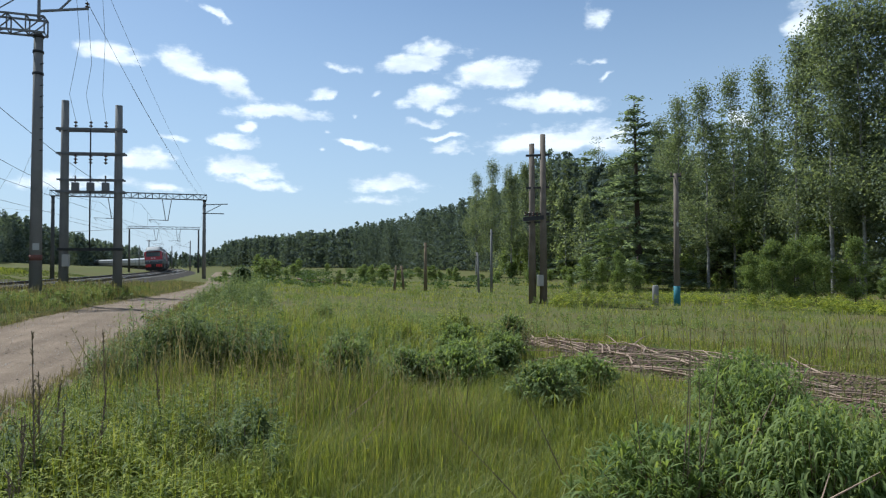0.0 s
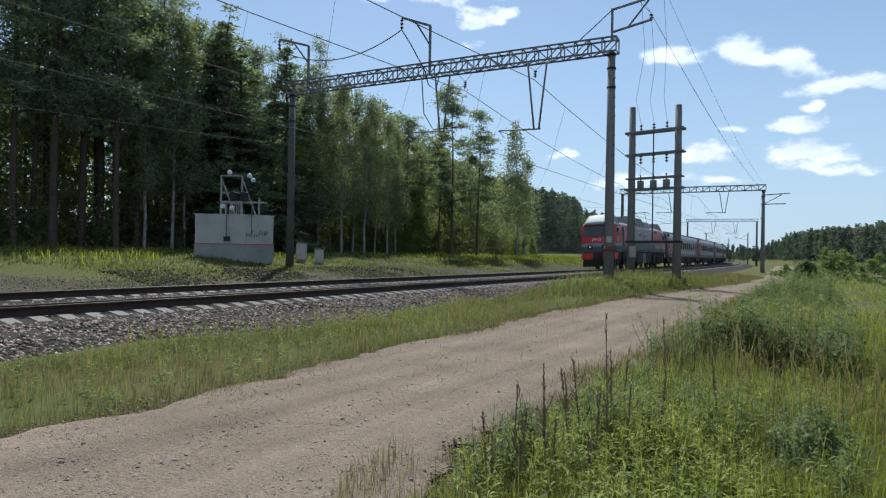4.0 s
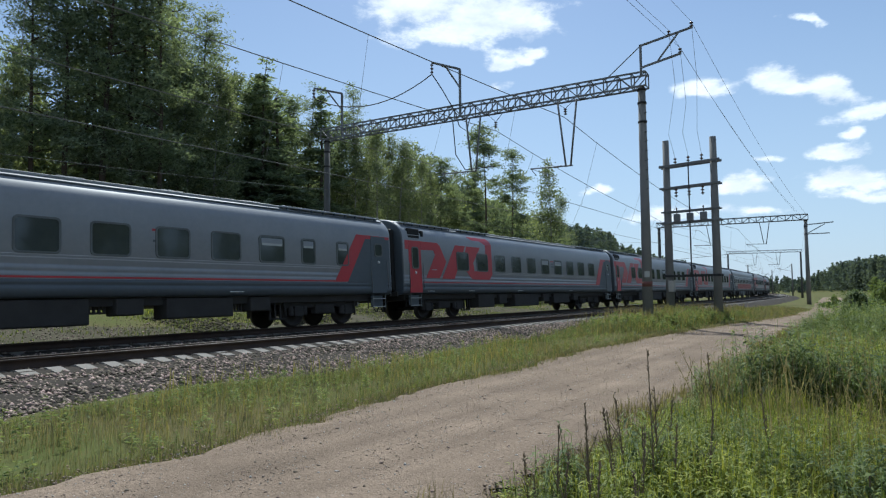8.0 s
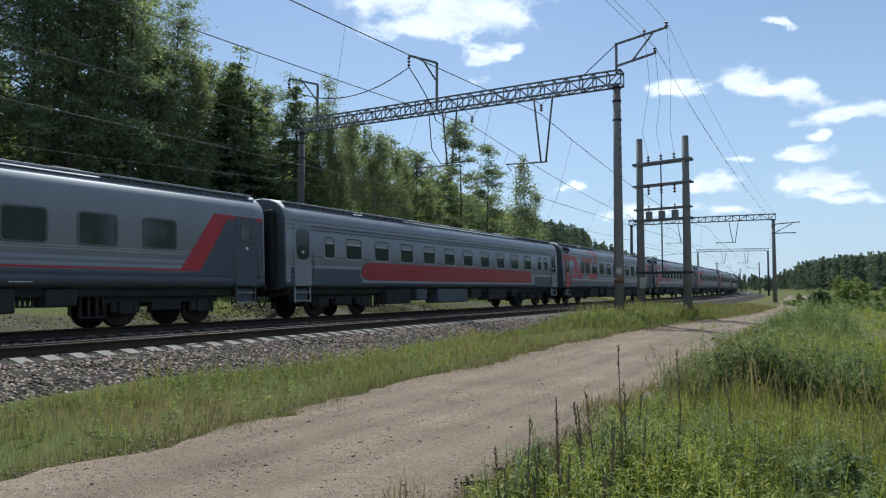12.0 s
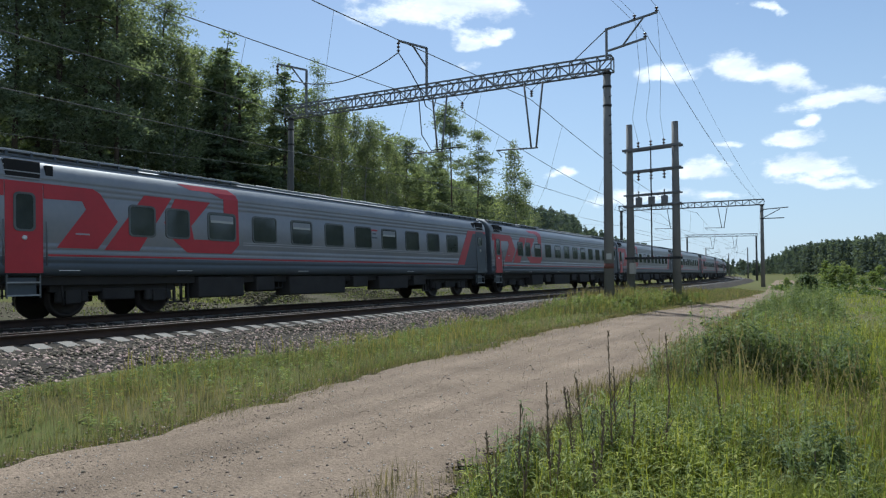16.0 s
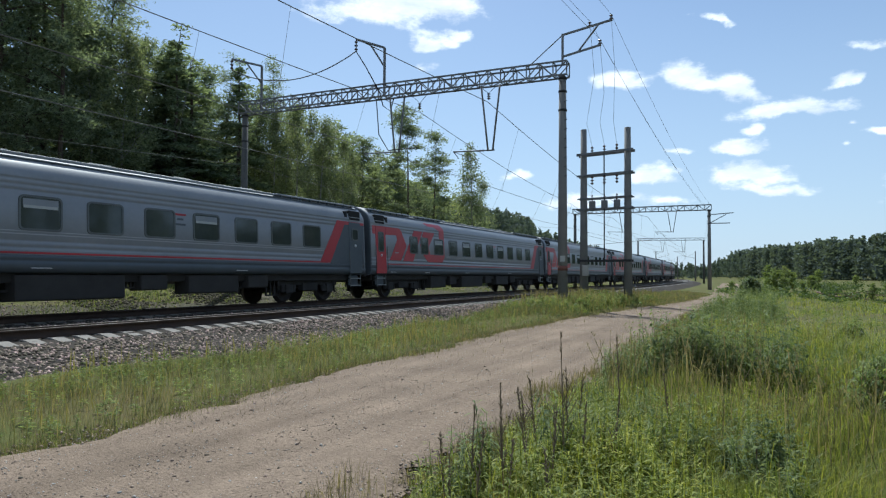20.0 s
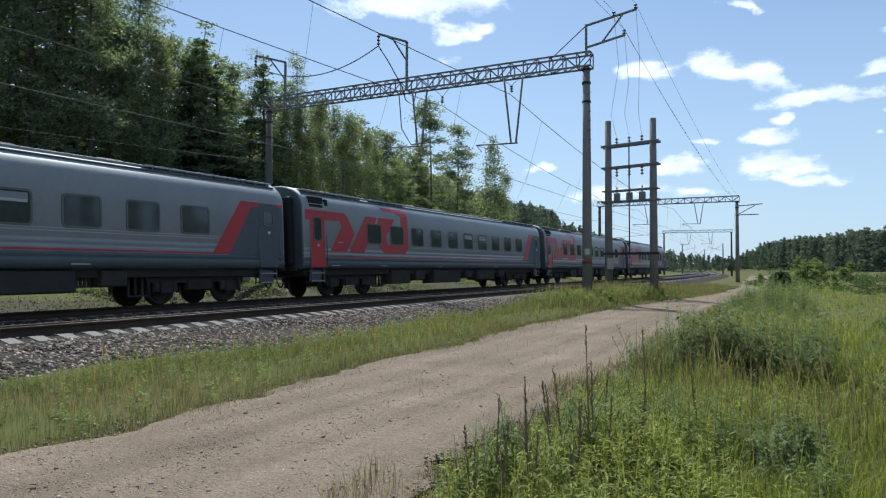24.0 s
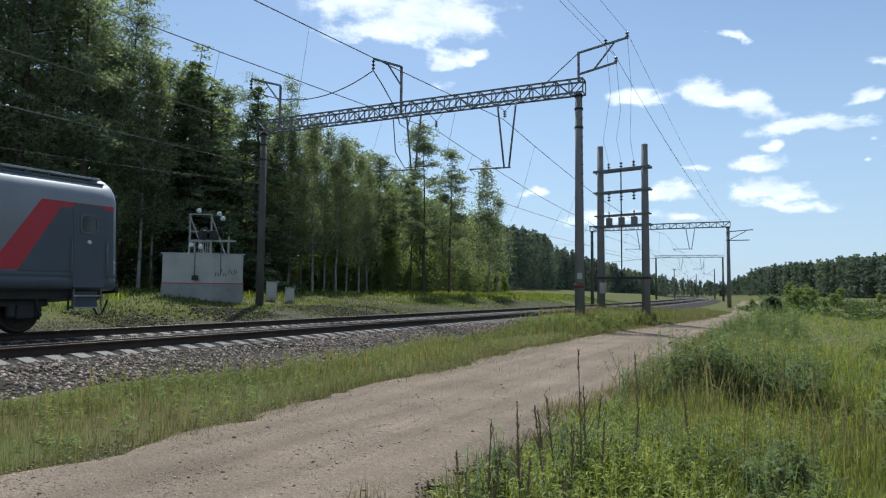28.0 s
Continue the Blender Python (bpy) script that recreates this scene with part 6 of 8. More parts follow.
def make_tree(kind, h, seed, n=3000, size=0.26, simple=False, bushy=1.0, lone=False):
    """Trunk with limbs, and a crown of many small clumps."""
    rng = np.random.default_rng(seed)
    labels = {"pine": "tall pine with bare reddish trunk and dark high crown", "spruce": "dark pointed spruce with drooping branches",
              "birch": "slender pale-barked birch with light green leaves", "sapling": "young light green birch leafy down to the grass", "broadleaf": "leafy green broadleaf tree at the wood's edge"}
    names = {"pine": "pine_tree", "spruce": "spruce_tree", "birch": "birch_tree", "sapling": "young_birch_tree", "broadleaf": "broadleaf_tree"}
    th = thing(names[kind], Matrix(), labels[kind], "tree", "trees of the wood")
    lean = rng.normal(0, 0.012 * h, 2) * (1.6 if kind == "birch" else 1)
    r0 = h * {"birch": 0.007, "sapling": 0.006, "pine": 0.0082}.get(kind, 0.009)
    bm = bmesh.new()
    pts = [Vector((lean[0] * (k / 6) ** 2 + rng.normal(0, 0.04), lean[1] * (k / 6) ** 2 + rng.normal(0, 0.04), h * 0.97 * k / 6)) for k in range(7)]
    for k in range(6):
        rod(bm, pts[k] - Vector((0, 0, 0.4 if k == 0 else 0)), pts[k + 1], r0 * (1 - k / 6.3), r0 * (1 - (k + 1) / 6.3), 5 if simple else 7, False)
    at = lambda z: np.array(pts[min(5, int(z / h / 0.97 * 6))].lerp(pts[min(6, int(z / h / 0.97 * 6) + 1)], (z / h / 0.97 * 6) % 1))
    br, cen = [], []
    nb = int({"pine": 62, "spruce": 120, "birch": 62, "broadleaf": 52, "sapling": 46}[kind] * bushy * (0.8 if lone else 1))
    for i in range(nb):
        u = rng.random()
        az = rng.uniform(0, 6.283)
        if kind == "pine":
            z = h * ((0.26 if bushy == 1 else 0.38) + (0.73 if bushy == 1 else 0.61) * u ** 0.85)
            ln = h * 0.14 * (1.02 - max(0, z / h - 0.26) / 0.74) ** 0.7 * rng.uniform(0.55, 1.2)
            rise = rng.uniform(0.05, 0.5)
        elif kind == "spruce":
            z = h * (0.06 + 0.925 * (round(u ** 1.1 * 26) + rng.uniform(-0.12, 0.12)) / 26)
            ln = h * 0.15 * (1.0 - min(z / h, 0.985)) ** 0.9 * rng.uniform(0.72, 1.15)
            rise = -0.22 + 0.5 * max(0, z / h - 0.7)
        elif kind == "sapling":
            z = h * (0.03 + 0.94 * u ** 1.1)
            ln = h * 0.17 * (1.1 - z / h) ** 0.6 * rng.uniform(0.45, 1.3)
            rise = rng.uniform(0.4, 1.2)
        elif kind == "birch":
            z = h * (0.2 + 0.78 * u ** 0.9)
            ln = h * 0.14 * (1.03 - z / h) ** 0.62 * rng.uniform(0.45, 1.3)
            rise = rng.uniform(0.5, 1.3)
        else:
            z = h * (0.12 + 0.84 * u)
            ln = h * 0.2 * math.sin(math.pi * min(1, 0.15 + 0.8 * z / h)) * rng.uniform(0.6, 1.25)
            rise = rng.uniform(0.1, 0.7)
        ln *= bushy ** 0.5
        if lone and kind == "pine":
            ln, rise = ln * rng.uniform(0.85, 1.45), rng.uniform(-0.15, 0.35)
        elif lone:
            ln, rise = ln * 1.45, rng.uniform(0.3, 0.8)
        a = at(z)
        dirn = np.array([math.cos(az), math.sin(az), rise])
        b = a + dirn * ln
        if i % (8 if simple else 3) == 0:
            br.append((a, b))
        m = max(4, int(n / nb * (0.4 + 1.2 * ln / (h * 0.12)) * 0.8))
        if kind == "spruce":
            m = max(5, int(n / nb * 1.05 * ln / (h * 0.075)))
        if kind == "pine":
            tufts = np.stack([a + (b - a) * q + rng.normal(0, 0.3, 3) * (h / 20) for q in (0.5, 0.72, 0.88, 1.0)])
            c = tufts[rng.integers(0, 4, m)] + rng.normal(0, 1, (m, 3)) * np.array([0.3, 0.3, 0.11]) * (h / 20)
        elif kind == "spruce":
            k = rng.uniform(0.1, 1.0, m)[:, None]
            c = a + (b - a) * k + rng.normal(0, 1, (m, 3)) * np.array([0.2, 0.2, 0.12]) * (h / 20) * (1.2 - k * 0.5)
            c[:, 2] -= 0.5 * (k[:, 0] * ln) ** 2 * 0.12
        elif kind == "sapling":
            k = rng.uniform(0.15, 1.05, m)[:, None]
            c = a + (b - a) * k + rng.normal(0, 1, (m, 3)) * 0.3 * (h / 10)
        elif kind == "birch":
            k = rng.uniform(0.25, 1.05, m)[:, None]
            c = a + (b - a) * k + rng.normal(0, 1, (m, 3)) * np.array([0.3, 0.3, 0.25]) * (h / 18)
            c[:, 2] -= np.abs(rng.normal(0, 0.8, m)) * k[:, 0] * h / 18 * (1.9 if lone else 1.25)
        else:
            k = rng.uniform(0.3, 1.05, m)[:, None]
            c = a + (b - a) * k + rng.normal(0, 1, (m, 3)) * 0.35 * (h / 12)
        cen.append(c)
    limbs(bm, br, r0 * 0.28)
    part("trunk", bm, BIRCHBARK if kind in ("birch", "sapling") else BARK, th)
    v, f = cards(np.concatenate(cen), size, rng, {"pine": -0.2, "spruce": 0.5, "birch": 0.6, "broadleaf": 0.2, "sapling": 0.4}[kind], {"pine": 0.27, "spruce": 0.3, "birch": 0.6, "broadleaf": 0.62, "sapling": 0.62}[kind] * 1.3, True)
    leaf = {"pine": PINELEAF, "spruce": SPRUCELEAF, "birch": CROWNLEAF, "broadleaf": WILLOWLEAF, "sapling": BIRCHLEAF}[kind]
    cr = new("crown", mesh_np("crown", v, f, leaf))
    cr.parent = th
    return th


TREES = {
    "pine": [make_tree("pine", 21, 11, 13000, 0.2), make_tree("pine", 21, 12, 12500, 0.2), make_tree("pine", 20, 13, 13000, 0.2), make_tree("pine", 19, 17, 15000, 0.27, False, 1.4), make_tree("pine", 19, 18, 10500, 0.26, lone=True), make_tree("pine", 18, 19, 9000, 0.26, lone=True)],
    "spruce": [make_tree("spruce", 20, 21, 10500, 0.29), make_tree("spruce", 18, 22, 9500, 0.29)],
    "birch": [make_tree("birch", 19, 31, 13000, 0.145), make_tree("birch", 19, 32, 12500, 0.145), make_tree("birch", 18, 33, 13000, 0.145), make_tree("birch", 16, 36, 6500, 0.19, lone=True)],
    "broadleaf": [make_tree("broadleaf", 9, 41, 4600, 0.17), make_tree("broadleaf", 8, 42, 4400, 0.17)],
    "sapling": [make_tree("sapling", 10, 51, 4800, 0.19), make_tree("sapling", 9, 52, 4400, 0.19), make_tree("sapling", 11, 53, 5000, 0.19)],
}
SIMPLE = {
    "pine": [make_tree("pine", 21, 14, 1600, 0.6, True), make_tree("pine", 20, 15, 1600, 0.6, True)],
    "spruce": [make_tree("spruce", 20, 24, 1400, 0.56, True), make_tree("spruce", 18, 25, 1300, 0.54, True)],
    "sapling": [make_tree("sapling", 10, 54, 1500, 0.32, True), make_tree("sapling", 9, 55, 1500, 0.32, True)],
    "birch": [make_tree("birch", 19, 34, 1500, 0.46, True), make_tree("birch", 18, 35, 1500, 0.46, True)],
    "broadleaf": [make_tree("broadleaf", 9, 44, 1900, 0.3, True), make_tree("broadleaf", 9, 45, 1700, 0.3, True)],
}
HEIGHT = {"pine": (21, 21, 20, 19, 19, 18), "spruce": (20, 18), "birch": (19, 19, 18, 16), "broadleaf": (9, 8), "sapling": (10, 9, 11)}
HEIGHT_SIMPLE = {"pine": (21, 20), "spruce": (20, 18), "birch": (19, 18), "broadleaf": (9, 9), "sapling": (10, 9)}
_used = set()
_trng = random.Random(77)


def plant(kind, x, y, h, variant=None, wide=1.0, simple=False):
    """A tree of that height at a place; the first of each kind is the original, the rest share its meshes."""
    stock, tall = (SIMPLE, HEIGHT_SIMPLE) if simple else (TREES, HEIGHT)
    i = _trng.randrange(min(3, len(stock[kind]))) if variant is None else variant
    ob = stock[kind][i]
    k = h / tall[kind][i]
    m = Matrix.LocRotScale((x, y, float(height(x, y)) - 0.1), Euler((0, 0, _trng.uniform(0, 6.28))), (k * wide * _trng.uniform(0.9, 1.12),) * 2 + (k,))
    if (kind, i, simple) not in _used:
        _used.add((kind, i, simple))
        ob.matrix_basis = m
        return ob
    return copy_thing(ob, m)


LEFT_EDGE = ((-15, -45), (25, -44.5), (47, -42), (66, -41), (82, -42), (100, -48), (130, -58), (180, -66), (300, -110))
RIGHT_EDGE = ((-5, 43), (20, 40), (34, 37.5), (46, 36), (60, 35), (85, 37), (150, 46), (225, 42), (300, 28), (400, -8), (480, -34), (560, -62))


SKYLINE = ((-60, 19), (-46.8, 19), (-42, 17.5), (-38, 16.5), (-34.6, 14.5), (-33, 11), (-29, 8.3), (-27, 8.3), (-25, 10.2), (-22, 10.2), (-19.3, 9.6), (-17.5, 7.6), (-16.8, 6.5), (-12.8, 5.6), (-10.2, 4.7), (-6.3, 3.75), (-3.3, 3.05), (-0.5, 2.75), (2.2, 2.35), (3.8, 2.0), (5, 1.2),
           (5.9, 0.85), (8, 0.85), (11.5, 1.45), (14.3, 2.15), (15.7, 2.9), (17.1, 4.0), (18.9, 4.9), (21.5, 5.3), (23, 5.9), (26.8, 6.0), (33, 9.5), (36.5, 13), (40, 15.3), (44.8, 15.6), (47.5, 15), (53, 18.3), (58, 20), (63, 23), (72, 24))


def under_skyline(x, y, h, slack=0.0):
    """A tree height at a place, kept under the crest of the woods as seen from the road."""
    az, d = math.degrees(math.atan2(-x, y)), math.hypot(x, y)
    el = float(np.interp(az, [q[0] for q in SKYLINE], [q[1] for q in SKYLINE])) + slack
    return min(h, EYE + d * math.tan(radians(el)) - float(height(x, y)))


def edge(table, y):
    return float(np.interp(y, [t[0] for t in table], [t[1] for t in table]))


def woods():
    r = random.Random(5)
    # stand-out trees of the left wood's skyline: kind, bearing, elevation of the top, distance
    tall = (("pine", 68.2, 28.0, 46), ("pine", 66, 28.5, 46), ("pine", 64.8, 27.0, 48), ("pine", 63.4, 28.0, 46), ("pine", 61.5, 26.5, 48), ("pine", 60.3, 26.0, 50), ("pine", 59.2, 24.5, 46), ("pine", 57.6, 21.5, 50), ("pine", 53.6, 18.5, 54), ("pine", 56.2, 20.0, 52), ("birch", 57.1, 19.4, 48), ("birch", 55.0, 19.6, 49), ("birch", 54.1, 18.4, 50), ("spruce", 51.2, 20.8, 52), ("spruce", 52.4, 19.0, 54), ("spruce", 49.6, 18.4, 54), ("pine", 49.0, 17.8, 60), ("pine", 51.8, 19.0, 56))
    lower = (("spruce", 46.1, 18.6, 56), ("birch", 43.2, 16.0, 58), ("birch", 41.2, 16.6, 56), ("birch", 39.2, 15.4, 58), ("birch", 37.2, 13.2, 60), ("birch", 44.3, 15.6, 60), ("birch", 42.2, 15.8, 60), ("birch", 40.2, 15.6, 60), ("birch", 38.3, 14.4, 61), ("birch", 36.5, 12.6, 64), ("pine", 35.6, 12.6, 70), ("pine", 31.5, 15.2, 66), ("pine", 32.6, 11.5, 70), ("pine", 29.2, 12.9, 70), ("birch", 25.7, 11.8, 74), ("birch", 25.0, 9.4, 86), ("spruce", 34.2, 9.0, 80))
    for kind, az, el, d in tall + lower:
        x, y = -math.sin(radians(az)) * d, math.cos(radians(az)) * d
        plant(kind, x, y, EYE + d * math.tan(radians(el)) - float(height(x, y)), 4 if az == 31.5 else 5 if az == 29.2 else 3 if az == 25.7 else 3 if kind == "pine" and 30 < az < 54 else None, 1.5 if kind == "spruce" else 1.15 if d > 64 else 1.0)
    # edge rows of the left wood
    y = -14.0
    while y < 84:
        x = edge(LEFT_EDGE, y)
        for row, kinds in ((0.0, "birch birch pine broadleaf birch"), (4.0, "pine pine birch spruce pine"), (8.5, "pine spruce pine pine")):
            k = r.choice(kinds.split())
            hgt = {"pine": 20.5, "spruce": 18.0, "birch": 16.5, "broadleaf": 8.5}[k] * r.uniform(0.85, 1.06)
            px, py = x - row + r.uniform(-1.3, 1.3), y + r.uniform(-1.4, 1.4)
            hgt = under_skyline(px, py, hgt, r.uniform(-0.8, 0.2))
            if hgt > 3:
                plant(k, px, py, hgt, simple=row > 0)
        y += r.uniform(2.9, 3.9)
    # young birches, leafy to the ground, before the wood
    y = -10.0
    while y < 92:
        x = edge(LEFT_EDGE, y) + r.uniform(0.4, 2.6)
        plant("sapling", x, y, max(2.0, under_skyline(x, y, r.choice((2.5, 4.5, 7.0, 9.5, 12.0)) * r.uniform(0.8, 1.2), -1.0)))
        y += r.uniform(1.3, 2.6)
    # right wood: skyline trees, then rows
    for kind, az, el, d in (("birch", -17.4, 9.0, 100), ("birch", -22.0, 10.3, 96), ("spruce", -26.6, 9.6, 88), ("birch", -29.4, 10.2, 80), ("birch", -30.2, 11.0, 76), ("birch", -33.2, 13.6, 64), ("birch", -18.8, 10.2, 95), ("birch", -20.5, 9.8, 92), ("birch", -23.5, 10.2, 92), ("birch", -25.2, 10.3, 90), ("pine", -28.0, 8.8, 84), ("spruce", -31.3, 15.0, 54), ("birch", -34.6, 16.0, 60), ("birch", -36.8, 16.8, 56),
                            ("birch", -38.8, 17.0, 58), ("birch", -41.0, 17.6, 55), ("birch", -43.2, 20.2, 52), ("birch", -45.6, 22.0, 50), ("birch", -44.4, 20.6, 54), ("birch", -47.6, 22.5, 49), ("birch", -49.2, 22.0, 50), ("birch", -50.6, 22.5, 48), ("spruce", -40.0, 12.5, 62), ("birch", -46.7, 21.4, 53), ("birch", -52.5, 21.0, 48)):
        x, y = -math.sin(radians(az)) * d, math.cos(radians(az)) * d
        plant(kind, x, y, EYE + d * math.tan(radians(el)) - float(height(x, y)), wide=1.35 if kind == "spruce" else 1.0)
    y = 6.0
    while y < 120:
        x = edge(RIGHT_EDGE, y)
        for row, kinds in ((0.0, "birch broadleaf spruce birch"), (4.5, "birch spruce birch spruce"), (9.0, "pine spruce")):
            k = r.choice(kinds.split())
            hgt = {"pine": 16.0, "spruce": 15.5, "birch": 15.5, "broadleaf": 7.5}[k] * r.uniform(0.8, 1.08)
            tx, ty = x + row + r.uniform(-1.4, 1.4), y + r.uniform(-1.4, 1.4)
            hgt = under_skyline(tx, ty, hgt, -1.2)
            if hgt > 3:
                plant(k, tx, ty, hgt, simple=row > 0 or y > 60)
        y += r.uniform(3.4, 4.6)
    # light green saplings before the right wood
    for az, d, hgt in ((-25.5, 43, 2.2), (-27, 41, 2.8), (-28.3, 41, 2.4), (-29.6, 40, 3.0), (-31, 40, 2.6), (-39.8, 37, 3.2), (-41.5, 36, 3.8), (-43, 36, 3.4), (-44.4, 36, 4.0), (-47, 36, 3.6)):
        plant("broadleaf", -math.sin(radians(az)) * d, math.cos(radians(az)) * d, hgt)
    # low leafy growth along the right edge and far verge
    for _ in range(64):
        y = r.uniform(12, 100)
        plant("broadleaf", edge(RIGHT_EDGE, y) - r.uniform(0.5, 5.5), y, r.uniform(0.9, 4.0), simple=True)
    for _ in range(52):
        y = r.uniform(-5, 100)
        x, hgt = edge(LEFT_EDGE, y) + r.uniform(1.0, 4.0), r.uniform(1.4, 4.6)
        if r.random() < 0.5:
            plant("sapling", x, y, hgt, wide=1.5)
        else:
            plant("broadleaf", x, y, hgt, simple=True)
    for x, y, hh in ((1.2, 62, 1.7), (4.0, 95, 3.4), (7.0, 70, 1.8), (12, 80, 2.6), (16, 62, 1.9), (20, 70, 2.4), (9.5, 110, 2.8), (2.0, 120, 3.0), (24, 58, 2.6), (5.5, 57, 1.4), (-3.6, 52, 1.7), (-3.0, 53, 1.4), (-1.5, 90, 4.0)):
        plant("broadleaf", x + float(shift(y)) * 0.4, y, hh, simple=True)
    # belt of low shrubs and young trees where the meadow ends
    for _ in range(95):
        az, d = radians(r.uniform(-30, 3.6)), r.uniform(64, 100)
        plant(r.choice(("sapling", "sapling", "broadleaf")), -math.sin(az) * d, math.cos(az) * d, r.choice((1.1, 1.4, 1.7, 2.0, 2.8)) * r.uniform(0.8, 1.15), wide=1.9, simple=True)
    plant("sapling", -0.5, 76.0, 4.4)


woods()


def far_woods():
    """Woods that close the valley: one mesh of many simple crowns, haze painted into their colour."""
    rng = np.random.default_rng(9)
    vs, fs, base = [], [], 0
    spots = []
    for _ in range(620):
        y = 84 + 340 * rng.random() ** 1.3
        spots.append((edge(LEFT_EDGE, y) - rng.exponential(10) - 0.5, y, rng.uniform(14, 18.5)))
    for _ in range(1150):
        y = 70 + 480 * rng.random() ** 1.25
        spots.append((edge(RIGHT_EDGE, y) + rng.exponential(10) + 1, y, rng.uniform(16, 20)))
    for _ in range(190):
        y = rng.uniform(-20, 84)
        spots.append((edge(LEFT_EDGE, y) - 12 - rng.exponential(7), y, rng.uniform(13, 17)))
    for _ in range(150):
        y = rng.uniform(-5, 110)
        spots.append((edge(RIGHT_EDGE, y) + 12 + rng.exponential(7), y, rng.uniform(11, 15)))
    for _ in range(420):
        a = rng.uniform(11, 23)
        d = np.interp(a, (11, 23), (480, 190)) + rng.exponential(35)
        spots.append((-math.sin(radians(a)) * d, math.cos(radians(a)) * d, rng.uniform(15, 19)))
    for _ in range(620):
        a, d = radians(rng.uniform(-8, 24)), rng.uniform(430, 700)
        spots.append((-math.sin(a) * d, math.cos(a) * d, rng.uniform(14, 17)))
    for x, y, h in spots:
        h = under_skyline(x, y, h, float(rng.normal(-0.1, 0.22)))
        if h < 3.5:
            continue
        z0 = float(height(x, y))
        d = math.hypot(x, y)
        n = 260 if d < 130 else (250 if d < 280 else 110)
        u = rng.random(n) ** 0.75
        sp = rng.random() < 0.72
        w = h * rng.uniform(0.85, 1.15) * (0.2 * (1 - u) ** 0.75 + 0.01 if sp else 0.2 * np.sin(np.pi * np.clip(0.15 + 0.8 * u, 0, 1)) ** 0.8)
        a = rng.uniform(0, 6.283, n)
        k = rng.random(n) ** 0.5
        c = np.stack([x + np.cos(a) * w * k, y + np.sin(a) * w * k, z0 + h * (0.01 + 0.98 * u)], 1)
        v, f = cards(c, 0.68 if d < 130 else (0.7 if d < 280 else 1.4), rng, 0.35, 0.6, True)
        vs.append(v)
        fs.append(f + base)
        base += len(v)
    me = mesh_np("far_woods", np.concatenate(vs), np.concatenate(fs), HAZEWOODS)
    tagged(new("far_woods", me), "dark mixed woods closing both sides of the valley, haze in their colour", "woods", kind="stuff")


far_woods()


def undergrowth():
    """Leafy young growth that fills the wood's edge from the ground up."""
    rng = np.random.default_rng(61)
    for name, table, sgn, y0, y1, top, n, deep in (("left_undergrowth", LEFT_EDGE, -1, -15, 100, 14.0, 100000, 5.0), ("edge_growth", [(t, x + 2.2) for t, x in LEFT_EDGE], -1, -15, 95, 4.6, 52000, 2.4), ("right_undergrowth", RIGHT_EDGE, 1, 2, 125, 8.0, 50000, 7.0), ("thicket", [(t, x - 8) for t, x in LEFT_EDGE], -1, -15, 84, 13.0, 26000, 5.0)):
        m = 900
        cy = rng.uniform(y0, y1, m)
        cx = np.interp(cy, [t[0] for t in table], [t[1] for t in table]) + sgn * (deep * rng.random(m) - 0.5)
        ch = top * rng.random(m) ** 1.3 + 0.4
        i = rng.integers(0, m, n)
        k = rng.random(n)
        c = np.stack([cx[i] + rng.normal(0, 0.55, n), cy[i] + rng.normal(0, 0.55, n), height(cx[i], cy[i]) + ch[i] * k], 1)
        v, f = cards(c, 0.5 if name == "thicket" else 0.2 if name == "edge_growth" else 0.3, rng, 0.3, 0.6, True)
        tagged(new("undergrowth", mesh_np(name, v, f, BIRCHLEAF)), "green saplings and leafy undergrowth along the wood", "undergrowth", kind="stuff")


undergrowth()


def scrub():
    """Low young growth scattered over the far meadow."""
    rng = np.random.default_rng(71)
    m = 300
    y = rng.uniform(48, 190, m)
    x = shift(y) * 0.9 + rng.uniform(-6.0, 34, m) + (y > 110) * 4
    keep = (x > shift(y) - 5.4) & (patches_(x, y) > 0.42)
    x, y = x[keep], y[keep]
    h = rng.uniform(0.2, 0.9, len(x)) * (0.5 + y / 160)
    i = rng.integers(0, len(x), 22000)
    k = rng.random(22000)
    c = np.stack([x[i] + rng.normal(0, 0.5, 22000) * (0.5 + h[i] * 0.3), y[i] + rng.normal(0, 0.5, 22000), height(x[i], y[i]) + h[i] * k], 1)
    v, f = cards(c, 0.24, rng, 0.1, 0.6, True)
    tagged(new("scrub", mesh_np("scrub", v, f, SCRUBLEAF)), "low green willow scrub over the far meadow", "scrub", kind="stuff")


def patches_(x, y):
    return 0.5 + 0.25 * np.sin(x * 0.31 + 1.0) + 0.25 * np.sin(y * 0.12 + x * 0.1)


scrub()


